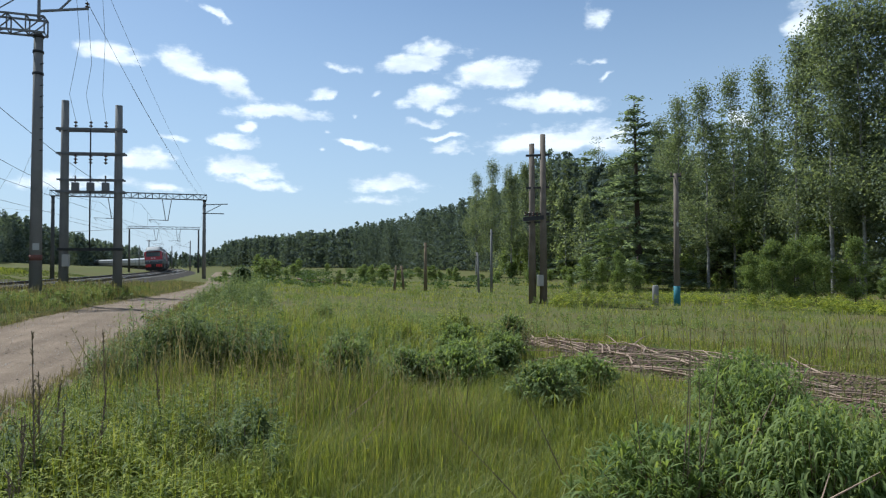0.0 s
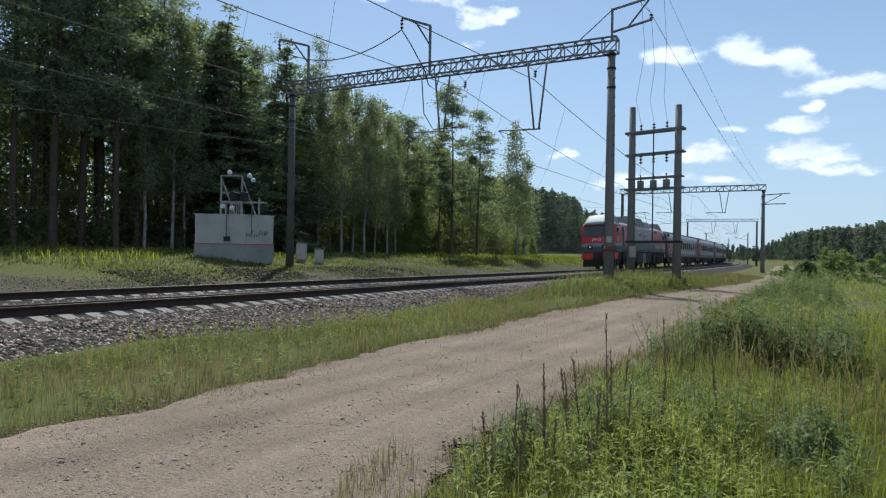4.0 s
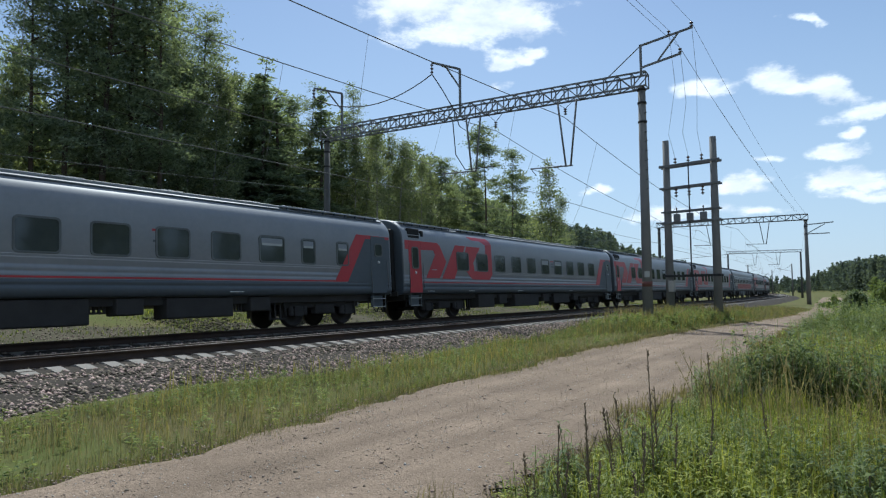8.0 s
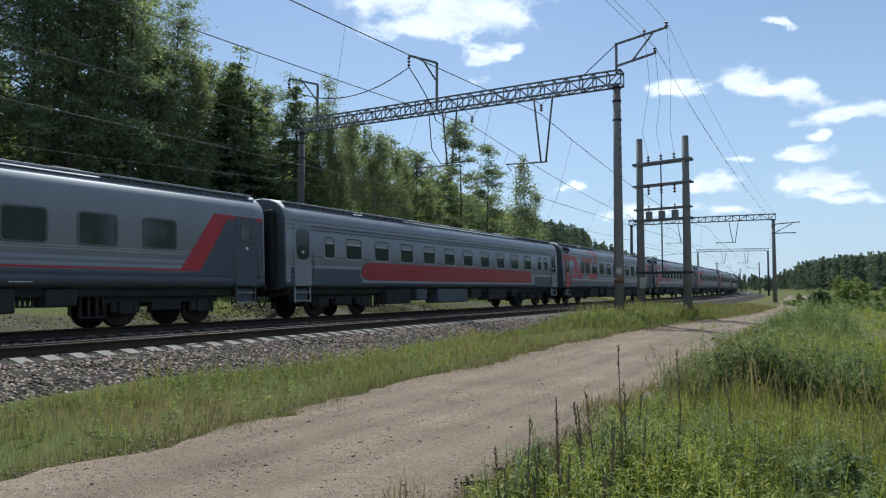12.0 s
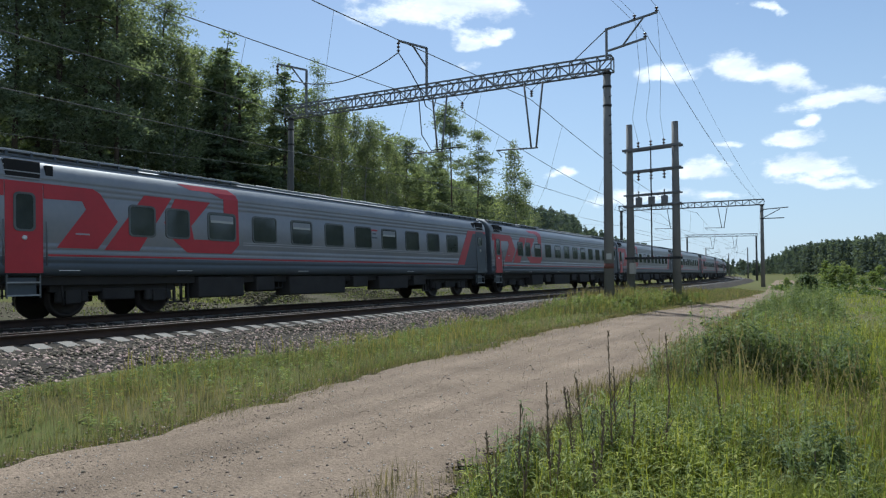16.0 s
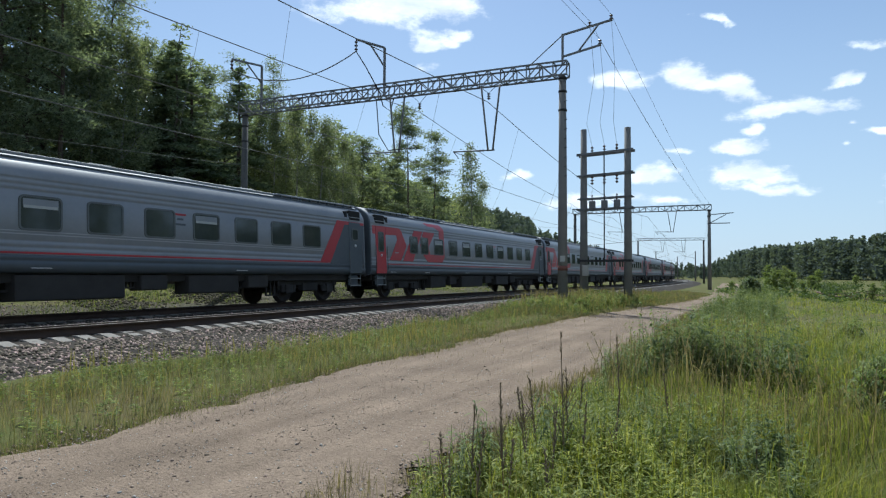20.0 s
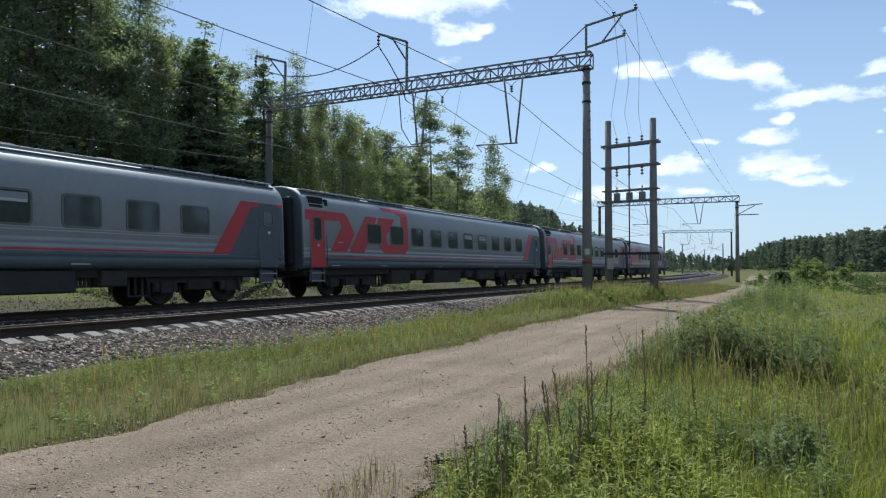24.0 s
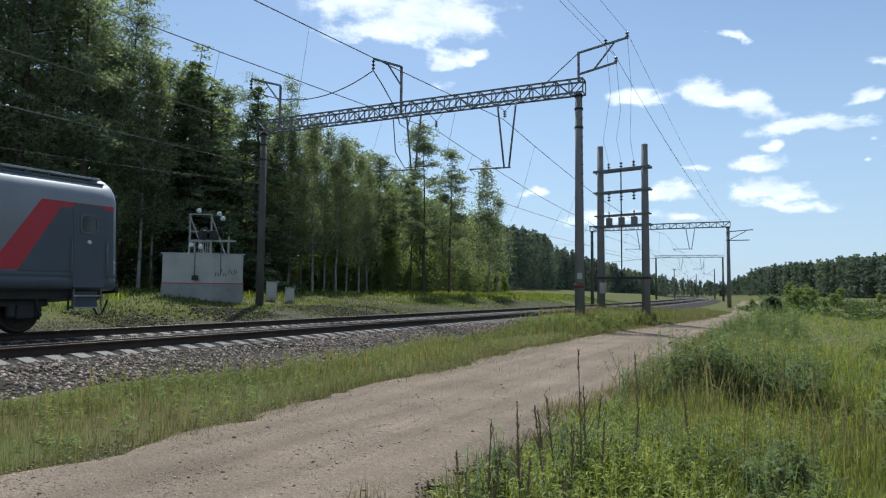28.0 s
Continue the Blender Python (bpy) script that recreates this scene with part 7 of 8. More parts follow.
# grass and weeds
def blades(name, label, pts, hgt, width, mat, seed, lean=0.35):
    """Grass blades, three triangles each."""
    rng = np.random.default_rng(seed)
    n = len(pts)
    a = rng.uniform(0, 6.283, n)
    bend = rng.uniform(0.1, 1.0, n) * lean * hgt
    out = np.stack([np.cos(a), np.sin(a), np.zeros(n)], 1)
    side = np.stack([-np.sin(a), np.cos(a), np.zeros(n)], 1) * width[:, None] * 0.5
    up = np.array([0, 0, 1.0])
    mid = pts + out * bend[:, None] * 0.3 + up * hgt[:, None] * 0.58
    tip = pts + out * bend[:, None] + up * hgt[:, None] * (1 - 0.25 * lean)
    v = np.stack([pts - side - up * 0.03, pts + side - up * 0.03, mid + side * 0.8, mid - side * 0.8, tip], 1).reshape(-1, 3)
    f = np.array([(0, 1, 2), (0, 2, 3), (3, 2, 4)])
    faces = (f[None] + 5 * np.arange(n)[:, None, None]).reshape(-1, 3)
    return tagged(new(name, mesh_np(name, v, faces, mat)), label, "grass", kind="stuff")


def on_ground(x, y):
    return np.stack([x, y, height(x, y)], 1)


def patches(x, y, s, seed):
    """Smooth uneven growth, 0 to 1."""
    r = np.random.default_rng(seed)
    v = np.zeros_like(x)
    for _ in range(5):
        kx, ky, p = r.normal(0, s), r.normal(0, s), r.uniform(0, 6.28)
        v += np.sin(kx * x + ky * y + p)
    return np.clip(0.5 + v / 5, 0, 1)


def litter(x, y):
    """True on the strip of cut branches that crosses the meadow."""
    across = (x - 5.6) * 0.932 + (y - 13.7) * 0.364
    along = (x - 5.6) * 0.364 - (y - 13.7) * 0.932
    return (along > -0.3) & (np.abs(across + 0.25 + 0.15 * np.sin(along * 1.7)) < np.minimum(0.6 + 0.3 * along, 1.75))


def grasses():
    rng = np.random.default_rng(21)

    def fan(n, r0, r1, power, keep):
        """Places before the camera, thinning out with distance."""
        r = r0 + (r1 - r0) * rng.random(n) ** power
        a = np.radians(rng.uniform(-58, 72, n))
        x, y = -np.sin(a) * r, np.cos(a) * r
        k = keep(x, y)
        return x[k], y[k], r[k]

    road_r = lambda y: np.interp(y, ROAD_Y, ROAD_R) + 0.22 * np.sin(y * 1.3) + 0.12 * np.sin(y * 3.1)
    road_l = lambda y: np.interp(y, ROAD_Y, ROAD_L) + 0.08 * np.sin(y * 1.1 + 2)
    meadow = lambda x, y: (x > road_r(y) - 0.18) & ~litter(x, y)
    low = lambda x, y: np.clip((x - road_r(y) + 0.22) / 1.3, 0.16, 1) * np.where((x > 2.6) & (y < 16) & (x + y > 10.5), 0.42, 1.0)
    x, y, r = fan(215000, 2.3, 17, 1.25, meadow)
    p = patches(x, y, 0.9, 3)
    h = (0.14 + 0.32 * p) * rng.uniform(0.45, 1.35, len(x))
    h *= np.interp(r, (2.3, 6.0), (0.4, 1.0)) * low(x, y) * (0.55 + 0.9 * patches(x, y, 2.6, 17))
    sel = rng.random(len(x)) < 0.97 - 0.22 * patches(x, y, 1.1, 61)
    P = on_ground(x, y)
    blades("meadow_grass", "fresh green meadow grass beside the road", P[sel], h[sel], 0.0018 + 0.00055 * r[sel], GRASS, 1, 0.95)
    blades("dry_meadow_grass", "yellowish dry stalks among the meadow grass", P[~sel], h[~sel] * 1.25, 0.0014 + 0.0004 * r[~sel], DRYGRASS, 2, 0.3)
    x, y, r = fan(26000, 2.3, 15, 1.2, meadow)
    blades("broad_grass", "broad bent grass blades shining in the meadow", on_ground(x, y), rng.uniform(0.14, 0.42, len(x)) * low(x, y) * (0.4 + 0.9 * patches(x, y, 1.4, 87)), 0.003 + 0.0009 * r, GRASS, 88, 1.15)
    n = 42000
    x, y = rng.uniform(-0.4, 3.4, n), 3.0 + 4.8 * rng.random(n)
    blades("fresh_sward", "dense fresh grass before the willow bushes", on_ground(x, y), rng.uniform(0.16, 0.46, n) * (0.6 + 0.6 * patches(x, y, 1.6, 85)), 0.0012 + 0.00045 * np.hypot(x, y), GRASS, 86, 0.65)
    x, y, r = fan(85000, 15, 75, 1.15, meadow)
    p = patches(x, y, 0.4, 4)
    blades("far_meadow_grass", "meadow grass running out to the wood", on_ground(x, y), (0.08 + 0.26 * p * patches(x, y, 1.2, 44)) * rng.uniform(0.4, 1.5, len(x)), 0.004 + 0.0005 * r, GRASS, 3, 0.9)
    # verge between road and ballast
    n = 105000
    y = -2 + 64 * rng.random(n) ** 1.75
    k = rng.random(n)
    toe = line(y, np.interp(y, (8, 30), (7.75, 6.5)))[0]
    x = road_l(y) + (toe - road_l(y)) * k ** 0.9
    p = patches(x, y, 0.8, 6)
    tuft = patches(x, y, 3.2, 16) ** 1.5
    h = 0.5 * (0.05 + 0.18 * p + 0.34 * tuft + 0.1 * np.sin(np.pi * np.clip(k * 1.1, 0, 1))) * rng.uniform(0.35, 1.35, n) * np.clip(k * 5 + 0.25, 0.25, 1) * np.where(y < 22, np.clip((1.03 - k) * 5, 0.3, 1), 1)
    h *= np.where(y > 22, 1.4, 1.0)
    sel = rng.random(n) < 0.2 + 0.4 * k + 0.35 * (patches(x, y, 0.5, 8) - 0.3)
    P = on_ground(x, y)
    P[:, 2] = np.maximum(P[:, 2], np.interp(x - line(y, 0.0)[0], [b[0] for b in BED], [b[1] for b in BED], right=-1.0))
    w = 0.002 + 0.00036 * np.hypot(x, y)
    blades("verge_grass", "green verge grass along the ballast bank", P[sel], h[sel], w[sel] * 0.8, VERGE, 4, 0.9)
    blades("dry_verge_grass", "straw-coloured verge grass along the road", P[~sel], h[~sel] * 1.1, w[~sel] * 0.6, STRAW, 5, 0.95)
    # sparse short growth creeping onto the road's edges
    n = 14000
    y = 1 + 44 * rng.random(n) ** 1.6
    left = rng.random(n) < 0.4
    x = np.where(left, road_l(y) + rng.exponential(0.2, n) - 0.12, road_r(y) - rng.exponential(0.14, n) + 0.15)
    P = np.stack([x, y, 0.02 + swell(y)], 1)
    blades("road_edge_grass", "sparse short grass creeping onto the road", P, rng.uniform(0.03, 0.14, n) * np.clip(y / 9, 0.3, 1), 0.002 + 0.0006 * y, STRAW, 7, 0.8)
    # ragged short fringe between the left verge and the road
    n = 15000
    y = 1 + 40 * rng.random(n) ** 1.5
    x = road_l(y) - 0.75 * rng.random(n) ** 1.4 + 0.1 + 0.14 * patches(x=y * 0.7, y=y * 2.3, s=1.5, seed=81)
    P = on_ground(x, y)
    P[:, 2] = np.maximum(P[:, 2], 0.01 + swell(y) * (x > road_l(y) - 0.1))
    hh = rng.uniform(0.04, 0.2, n) * (0.4 + 0.9 * patches(x, y, 2.4, 82))
    green = rng.random(n) < 0.5
    blades("fringe_grass", "short dusty grass along the road's edge", P[green], hh[green], 0.0016 + 0.0005 * y[green], VERGE, 83, 0.9)
    blades("dry_fringe_grass", "short dry grass along the road's edge", P[~green], hh[~green], 0.0014 + 0.0004 * y[~green], STRAW, 84, 0.95)
    n, m = 9000, 230
    cy = 1 + 36 * rng.random(m) ** 1.5
    cx = road_l(cy) + rng.normal(0.03, 0.1, m)
    i = rng.integers(0, m, n)
    size = rng.uniform(0.04, 0.17, m)[i]
    x, y = cx[i] + rng.normal(0, 1, n) * size, cy[i] + rng.normal(0, 1.7, n) * size
    P = on_ground(x, y)
    P[:, 2] = np.maximum(P[:, 2], 0.012 + swell(y))
    green = rng.random(m)[i] < 0.45
    hh = rng.uniform(0.03, 0.13, n)
    blades("edge_tufts", "short green tufts on the road's sandy edge", P[green], hh[green], 0.0016 + 0.0004 * y[green], VERGE, 96, 0.95)
    blades("dry_edge_tufts", "short dry tufts on the road's sandy edge", P[~green], hh[~green], 0.0016 + 0.0004 * y[~green], STRAW, 97, 0.95)
    # bleached stalks and dry tufts on the meadow's edge
    n = 9000
    y = 2 + 22 * rng.random(n) ** 1.4
    x = road_r(y) + rng.exponential(0.4, n) - 0.1
    k = patches(x, y, 2.2, 28) > 0.42
    P = on_ground(x, y)[k]
    blades("dry_edge_grass", "bleached dry grass along the meadow's edge", P, rng.uniform(0.08, 0.36, len(P)), 0.002 + 0.0006 * y[k], STRAW, 9, 0.55)
    # short trodden grass about the standpoint
    n = 90000
    a, r = rng.uniform(-3.1416, 3.1416, n), 0.15 + 10 * rng.random(n) ** 0.85
    x, y = -np.sin(a) * r, np.cos(a) * r
    keep = (x > road_r(y)) & ((a < -0.99) | (a > 1.24) | (r < 2.6 + 0.4 * np.sin(a * 9)))
    x, y, r = x[keep], y[keep], r[keep]
    h = rng.uniform(0.05, 0.2, len(x)) * (0.5 + 0.9 * patches(x, y, 1.1, 98)) * np.clip(r / 2.5, 0.5, 1.4)
    dry = rng.random(len(x)) < 0.16
    P = on_ground(x, y)
    blades("trodden_grass", "short trodden grass beside the road", P[~dry], h[~dry], np.full((~dry).sum(), 0.006), GRASS, 8, 0.9)
    blades("dry_trodden_grass", "short dry grass among the trodden green", P[dry], h[dry], np.full(dry.sum(), 0.005), DRYGRASS, 99, 0.9)
    # beyond the tracks
    n = 44000
    s = -10 + 110 * rng.random(n) ** 1.35
    o = -3.5 - 24 * rng.random(n) ** 1.15
    x, y = line(s, o)
    keep = patches(x, y, 0.35, 9) > 0.06 + 0.2 * (o > -7)
    x, y, o = x[keep], y[keep], o[keep]
    hh = np.interp(o, (-27, -16, -8, -3.6), (0.32, 0.22, 0.14, 0.1)) * rng.uniform(0.6, 1.3, len(x))
    blades("trackside_grass", "short grass on the bank beyond the tracks", on_ground(x, y), hh, 0.028 + 0.0008 * np.hypot(x, y), VERGE, 6, 0.6)


def bank_grass():
    """Fresh grass on the bank between the far track and the left wood."""
    rng = np.random.default_rng(73)
    n = 36000
    s_ = -8 + 100 * rng.random(n) ** 1.25
    o = -8.5 - 19 * rng.random(n) ** 0.8
    x, y = line(s_, o)
    keep = patches(x, y, 0.4, 74) > 0.12 + 0.25 * (o > -11)
    x, y = x[keep], y[keep]
    blades("bank_grass", "fresh green grass on the bank before the wood", on_ground(x, y), rng.uniform(0.18, 0.5, len(x)) * (0.5 + 0.7 * patches(x, y, 0.9, 75)), 0.016 + 0.0007 * np.hypot(x, y), GRASS, 76, 0.6)


grasses()
bank_grass()


def seed_stalks(name, label, x, y, h, mat, seed):
    """Tall grass stems, each with a loose nodding head of small spikelets."""
    rng = np.random.default_rng(seed)
    n = len(x)
    root = on_ground(x, y)
    d = np.hypot(x, y)
    w = 0.0012 + 0.00035 * d
    bend = rng.normal(0, 0.13, (n, 2)) * h[:, None]
    top = root + np.stack([bend[:, 0], bend[:, 1], h], 1)
    mid = root + np.stack([bend[:, 0] * 0.3, bend[:, 1] * 0.3, h * 0.55], 1)
    a = rng.uniform(0, 6.283, n)
    s = np.stack([np.cos(a), np.sin(a), np.zeros(n)], 1) * w[:, None]
    stem = np.stack([root - s, root + s, mid + s, mid - s, mid - s, mid + s, top + s * 0.5, top - s * 0.5], 1).reshape(-1, 3)
    k = 9
    q = rng.uniform(0.62, 1.02, (n, k))
    c = (mid[:, None] + (top - mid)[:, None] * ((q - 0.55) / 0.45)[..., None]).reshape(-1, 3)
    u = rng.normal(0, 1, (n * k, 3))
    u[:, 2] = np.abs(u[:, 2]) + 0.6
    u /= np.linalg.norm(u, axis=1)[:, None]
    e = np.cross(u, rng.normal(0, 1, (n * k, 3)))
    e /= np.linalg.norm(e, axis=1)[:, None] + 1e-9
    ln = np.repeat(0.05 * h + 0.0008 * d, k)[:, None]
    head = np.stack([c, c + u * ln * 0.5 + e * ln * 0.1, c + u * ln, c + u * ln * 0.5 - e * ln * 0.1], 1).reshape(-1, 3)
    v = np.concatenate([stem, head])
    tagged(new(name, mesh_np(name, v, np.arange(len(v)).reshape(-1, 4), mat)), label, "grass", kind="stuff")


def seeding_grass():
    rng = np.random.default_rng(63)
    n = 5000
    r, a = 2.8 + 13 * rng.random(n) ** 1.2, np.radians(rng.uniform(-56, 40, n))
    x, y = -np.sin(a) * r, np.cos(a) * r
    keep = (x > np.interp(y, ROAD_Y, ROAD_R) + 0.5) & (r > 4.6) & (patches(x, y, 0.8, 64) > 0.42) & ~litter(x, y)
    x, y = x[keep], y[keep]
    seed_stalks("seeding_grass", "straw-coloured seeding grass standing over the meadow", x, y, rng.uniform(0.4, 0.85, len(x)), STRAW, 65)
    n = 2600
    y = 1 + 42 * rng.random(n) ** 1.4
    k = rng.random(n)
    L = np.interp(y, ROAD_Y, ROAD_L)
    x = L - 0.15 + (line(y, 7.3)[0] - L) * k
    keep = patches(x, y, 1.1, 66) > 0.4
    x, y = x[keep], y[keep]
    seed_stalks("seeding_verge_grass", "thin seeding grass in the roadside verge", x, y, rng.uniform(0.16, 0.4, len(x)) * np.where(y > 22, 1.4, 1.0), DRYGRASS, 67)
    n = 900
    y, x = 24 + 17 * rng.random(n), rng.uniform(-11.2, -7.0, n)
    seed_stalks("mast_grass", "tall pale grass round the mast feet", x, y, rng.uniform(0.35, 0.8, n), STRAW, 68)
    n = 9000
    y, x = 23 + 19 * rng.random(n), rng.uniform(-11.3, -6.9, n)
    blades("mast_grass", "tall green grass round the mast feet", on_ground(x, y), rng.uniform(0.15, 0.5, n) * (0.4 + 0.8 * patches(x, y, 1.2, 69)), np.full(n, 0.01), VERGE, 70, 0.8)


def leafy(name, roots, heights, mat, seed, leaves=24, leaf=0.055, slim=0.27, spread=0.5):
    """Upright leafy weeds: thin stems with pointed leaves, all in one mesh."""
    rng = np.random.default_rng(seed)
    n = len(roots)
    k = rng.random((n, leaves)) ** 0.8
    a = rng.uniform(0, 6.283, (n, leaves))
    lean = rng.normal(0, 0.12, (n, 2))
    base = np.stack([roots[:, None, 0] + lean[:, None, 0] * k * heights[:, None], roots[:, None, 1] + lean[:, None, 1] * k * heights[:, None], roots[:, None, 2] + (0.12 + 0.88 * k) * heights[:, None]], -1)
    ln = leaf * rng.uniform(0.6, 1.3, (n, leaves)) * (1.15 - 0.6 * k) * (0.5 + heights[:, None])
    rise = rng.uniform(-0.2, 0.7, (n, leaves))
    d = np.stack([np.cos(a), np.sin(a), rise], -1)
    d /= np.linalg.norm(d, axis=-1)[..., None]
    e = np.stack([-np.sin(a), np.cos(a), np.zeros_like(a)], -1)
    tip = base + d * ln[..., None] * 2
    tip[..., 2] -= ln * spread
    mid = base + d * ln[..., None]
    v = np.stack([base, mid + e * (ln * slim)[..., None], tip, mid - e * (ln * slim)[..., None]], 2).reshape(-1, 3)
    f = np.arange(len(v)).reshape(-1, 4)
    # stems
    top = np.stack([roots[:, 0] + lean[:, 0] * heights, roots[:, 1] + lean[:, 1] * heights, roots[:, 2] + heights], 1)
    w = np.stack([np.full(n, 0.004), np.zeros(n), np.zeros(n)], 1)
    sv = np.stack([roots - w, roots + w, top + w * 0.4, top - w * 0.4], 1).reshape(-1, 3)
    sf = np.arange(len(sv)).reshape(-1, 4) + len(v)
    return mesh_np(name, np.concatenate([v, sv]), np.concatenate([f, sf]), mat)


def weeds():
    rng = np.random.default_rng(31)
    n = 5200
    r = 2.6 + 15 * rng.random(n) ** 1.3
    a = np.radians(rng.uniform(-56, 40, n))
    x, y = -np.sin(a) * r, np.cos(a) * r
    sward = lambda x, y: ((x > 0.1) & (y < 7.2) & (x < 5.2)) | ((x > 2.6) & (x + y > 10.5) & (y < 16))
    keep = (x > np.interp(y, ROAD_Y, ROAD_R) + 0.1) & (patches(x, y, 0.7, 12) > 0.5) & ~litter(x, y) & ~sward(x, y)
    x, y = x[keep], y[keep]
    h = (0.26 + 0.42 * patches(x, y, 0.5, 13)) * rng.uniform(0.6, 1.25, len(x))
    h *= np.clip((x - np.interp(y, ROAD_Y, ROAD_R)) / 1.2, 0.35, 1) * np.where((x > 1.8) & (x + y > 9.5) & (y < 14), 0.5, 1.0)
    tagged(new("meadow_weeds", leafy("meadow_weeds", on_ground(x, y), h, MUGWORT, 1, 30, 0.045, 0.22)), "leafy green weeds standing in the meadow", "weeds", kind="stuff")
    n = 9000
    r = 2.6 + 14 * rng.random(n) ** 1.2
    a = np.radians(rng.uniform(-56, 40, n))
    x, y = -np.sin(a) * r, np.cos(a) * r
    keep = (x > np.interp(y, ROAD_Y, ROAD_R) + 0.3) & (patches(x, y, 1.1, 18) > 0.48) & ~litter(x, y) & ~sward(x, y)
    x, y = x[keep], y[keep]
    h = (0.2 + 0.36 * patches(x, y, 0.9, 19)) * rng.uniform(0.6, 1.25, len(x))
    tagged(new("meadow_herbs", leafy("meadow_herbs", on_ground(x, y), h, HERB, 7, 22, 0.05, 0.2)), "low yellow-green herbs among the meadow grass", "herbs", kind="stuff")
    n = 900
    y = 1 + 34 * rng.random(n) ** 1.3
    x = np.interp(y, ROAD_Y, ROAD_L) - 0.2 - rng.random(n) * 3.6
    h = rng.uniform(0.12, 0.34, n)
    tagged(new("verge_weeds", leafy("verge_weeds", on_ground(x, y), h, MUGWORT, 2, 18)), "small leafy weeds in the roadside verge", "weeds", kind="stuff")
    n = 1150
    x, y = rng.uniform(-1.9, 0.2, n), 1.4 + 4.6 * rng.random(n)
    keep = (x > np.interp(y, ROAD_Y, ROAD_R) + 0.3) & (np.hypot((x + 0.85) / 1.05, (y - 3.9) / 2.1) + rng.normal(0, 0.18, n) < 0.35 + patches(x, y, 1.8, 91))
    x, y = x[keep], y[keep]
    h = rng.uniform(0.18, 0.42, len(x))
    tagged(new("edge_herbs", leafy("edge_herbs", on_ground(x, y), h, HERB, 92, 20, 0.056, 0.21)), "yellow-green leafy herbs beside the sandy road", "herbs", kind="stuff")
    n = 1500
    y = 24 + 16 * rng.random(n)
    x = rng.uniform(-10.6, -7.0, n)
    h = rng.uniform(0.25, 0.82, n) * (0.5 + 0.7 * patches(x, y, 1.3, 29))
    tagged(new("mast_weeds", leafy("mast_weeds", on_ground(x, y), h * 0.8, MUGWORT, 5, 20, 0.085)), "tall leafy weeds round the mast feet", "weeds", kind="stuff")

    # taller growth hugging the meadow side of the road
    n = 2600
    y = 9.5 + 32 * rng.random(n) ** 1.2
    x = np.interp(y, ROAD_Y, ROAD_R) + 0.1 + 2.6 * rng.random(n) ** 1.3
    keep = patches(x, y, 0.9, 33) > 0.36
    x, y = x[keep], y[keep]
    h = (0.28 + 0.62 * patches(x, y, 0.6, 34)) * rng.uniform(0.6, 1.3, len(x))
    h *= np.clip((x - np.interp(y, ROAD_Y, ROAD_R)) / 0.7, 0.5, 1)
    tagged(new("roadside_weeds", leafy("roadside_weeds", on_ground(x, y), h, MUGWORT, 35, 22, 0.07, 0.22)), "tall grey-green weeds lining the sandy road", "weeds", kind="stuff")


seeding_grass()
weeds()


def far_weeds():
    """Low broad-leaved plants in loose drifts over the farther meadow."""
    rng = np.random.default_rng(37)
    n = 5200
    r = 13 + 42 * rng.random(n) ** 1.2
    a = np.radians(rng.uniform(-54, 8, n))
    x, y = -np.sin(a) * r, np.cos(a) * r
    keep = (x > np.interp(y, ROAD_Y, ROAD_R) + 0.3) & (patches(x, y, 0.45, 22) * patches(x, y, 1.3, 23) > 0.24) & ~litter(x, y)
    x, y, r = x[keep], y[keep], r[keep]
    h = (0.12 + 0.3 * patches(x, y, 0.6, 24)) * rng.uniform(0.5, 1.5, len(x))
    tagged(new("far_weeds", leafy("far_weeds", on_ground(x, y), h, MUGWORT, 25, 12, 0.075, 0.34)), "drifts of low leafy weeds over the meadow", "weeds", kind="stuff")


far_weeds()


def ferns():
    """A band of pale ferny growth between meadow and wood."""
    rng = np.random.default_rng(39)
    n = 1500
    r, a = rng.uniform(29, 39, n), np.radians(rng.uniform(-56, -24, n))
    x, y = -np.sin(a) * r, np.cos(a) * r
    keep = patches(x, y, 0.5, 26) > 0.35
    x, y = x[keep], y[keep]
    h = rng.uniform(0.2, 0.6, len(x))
    tagged(new("ferns", leafy("ferns", on_ground(x, y), h, HERB, 27, 16, 0.14, 0.24)), "pale green ferns along the wood's edge", "ferns", kind="stuff")


ferns()


def dead_twig(a, b, fork):
    """A bleached dead twig standing in the bushes."""
    th = thing("dead_twig", Matrix(), "thin bleached dead twig among the bushes", "twig", "dead twigs")
    a, b = Vector(a), Vector(b)
    m = a.lerp(b, 0.55)
    bm = bmesh.new()
    rod(bm, a, m, 0.006, 0.005, 5, False)
    rod(bm, m, b, 0.005, 0.002, 5, False)
    part("stem", bm, BRANCH, th)
    part("side_shoot", rod(bmesh.new(), m, m + Vector(fork), 0.004, 0.0015, 5, False), BRANCH, th)


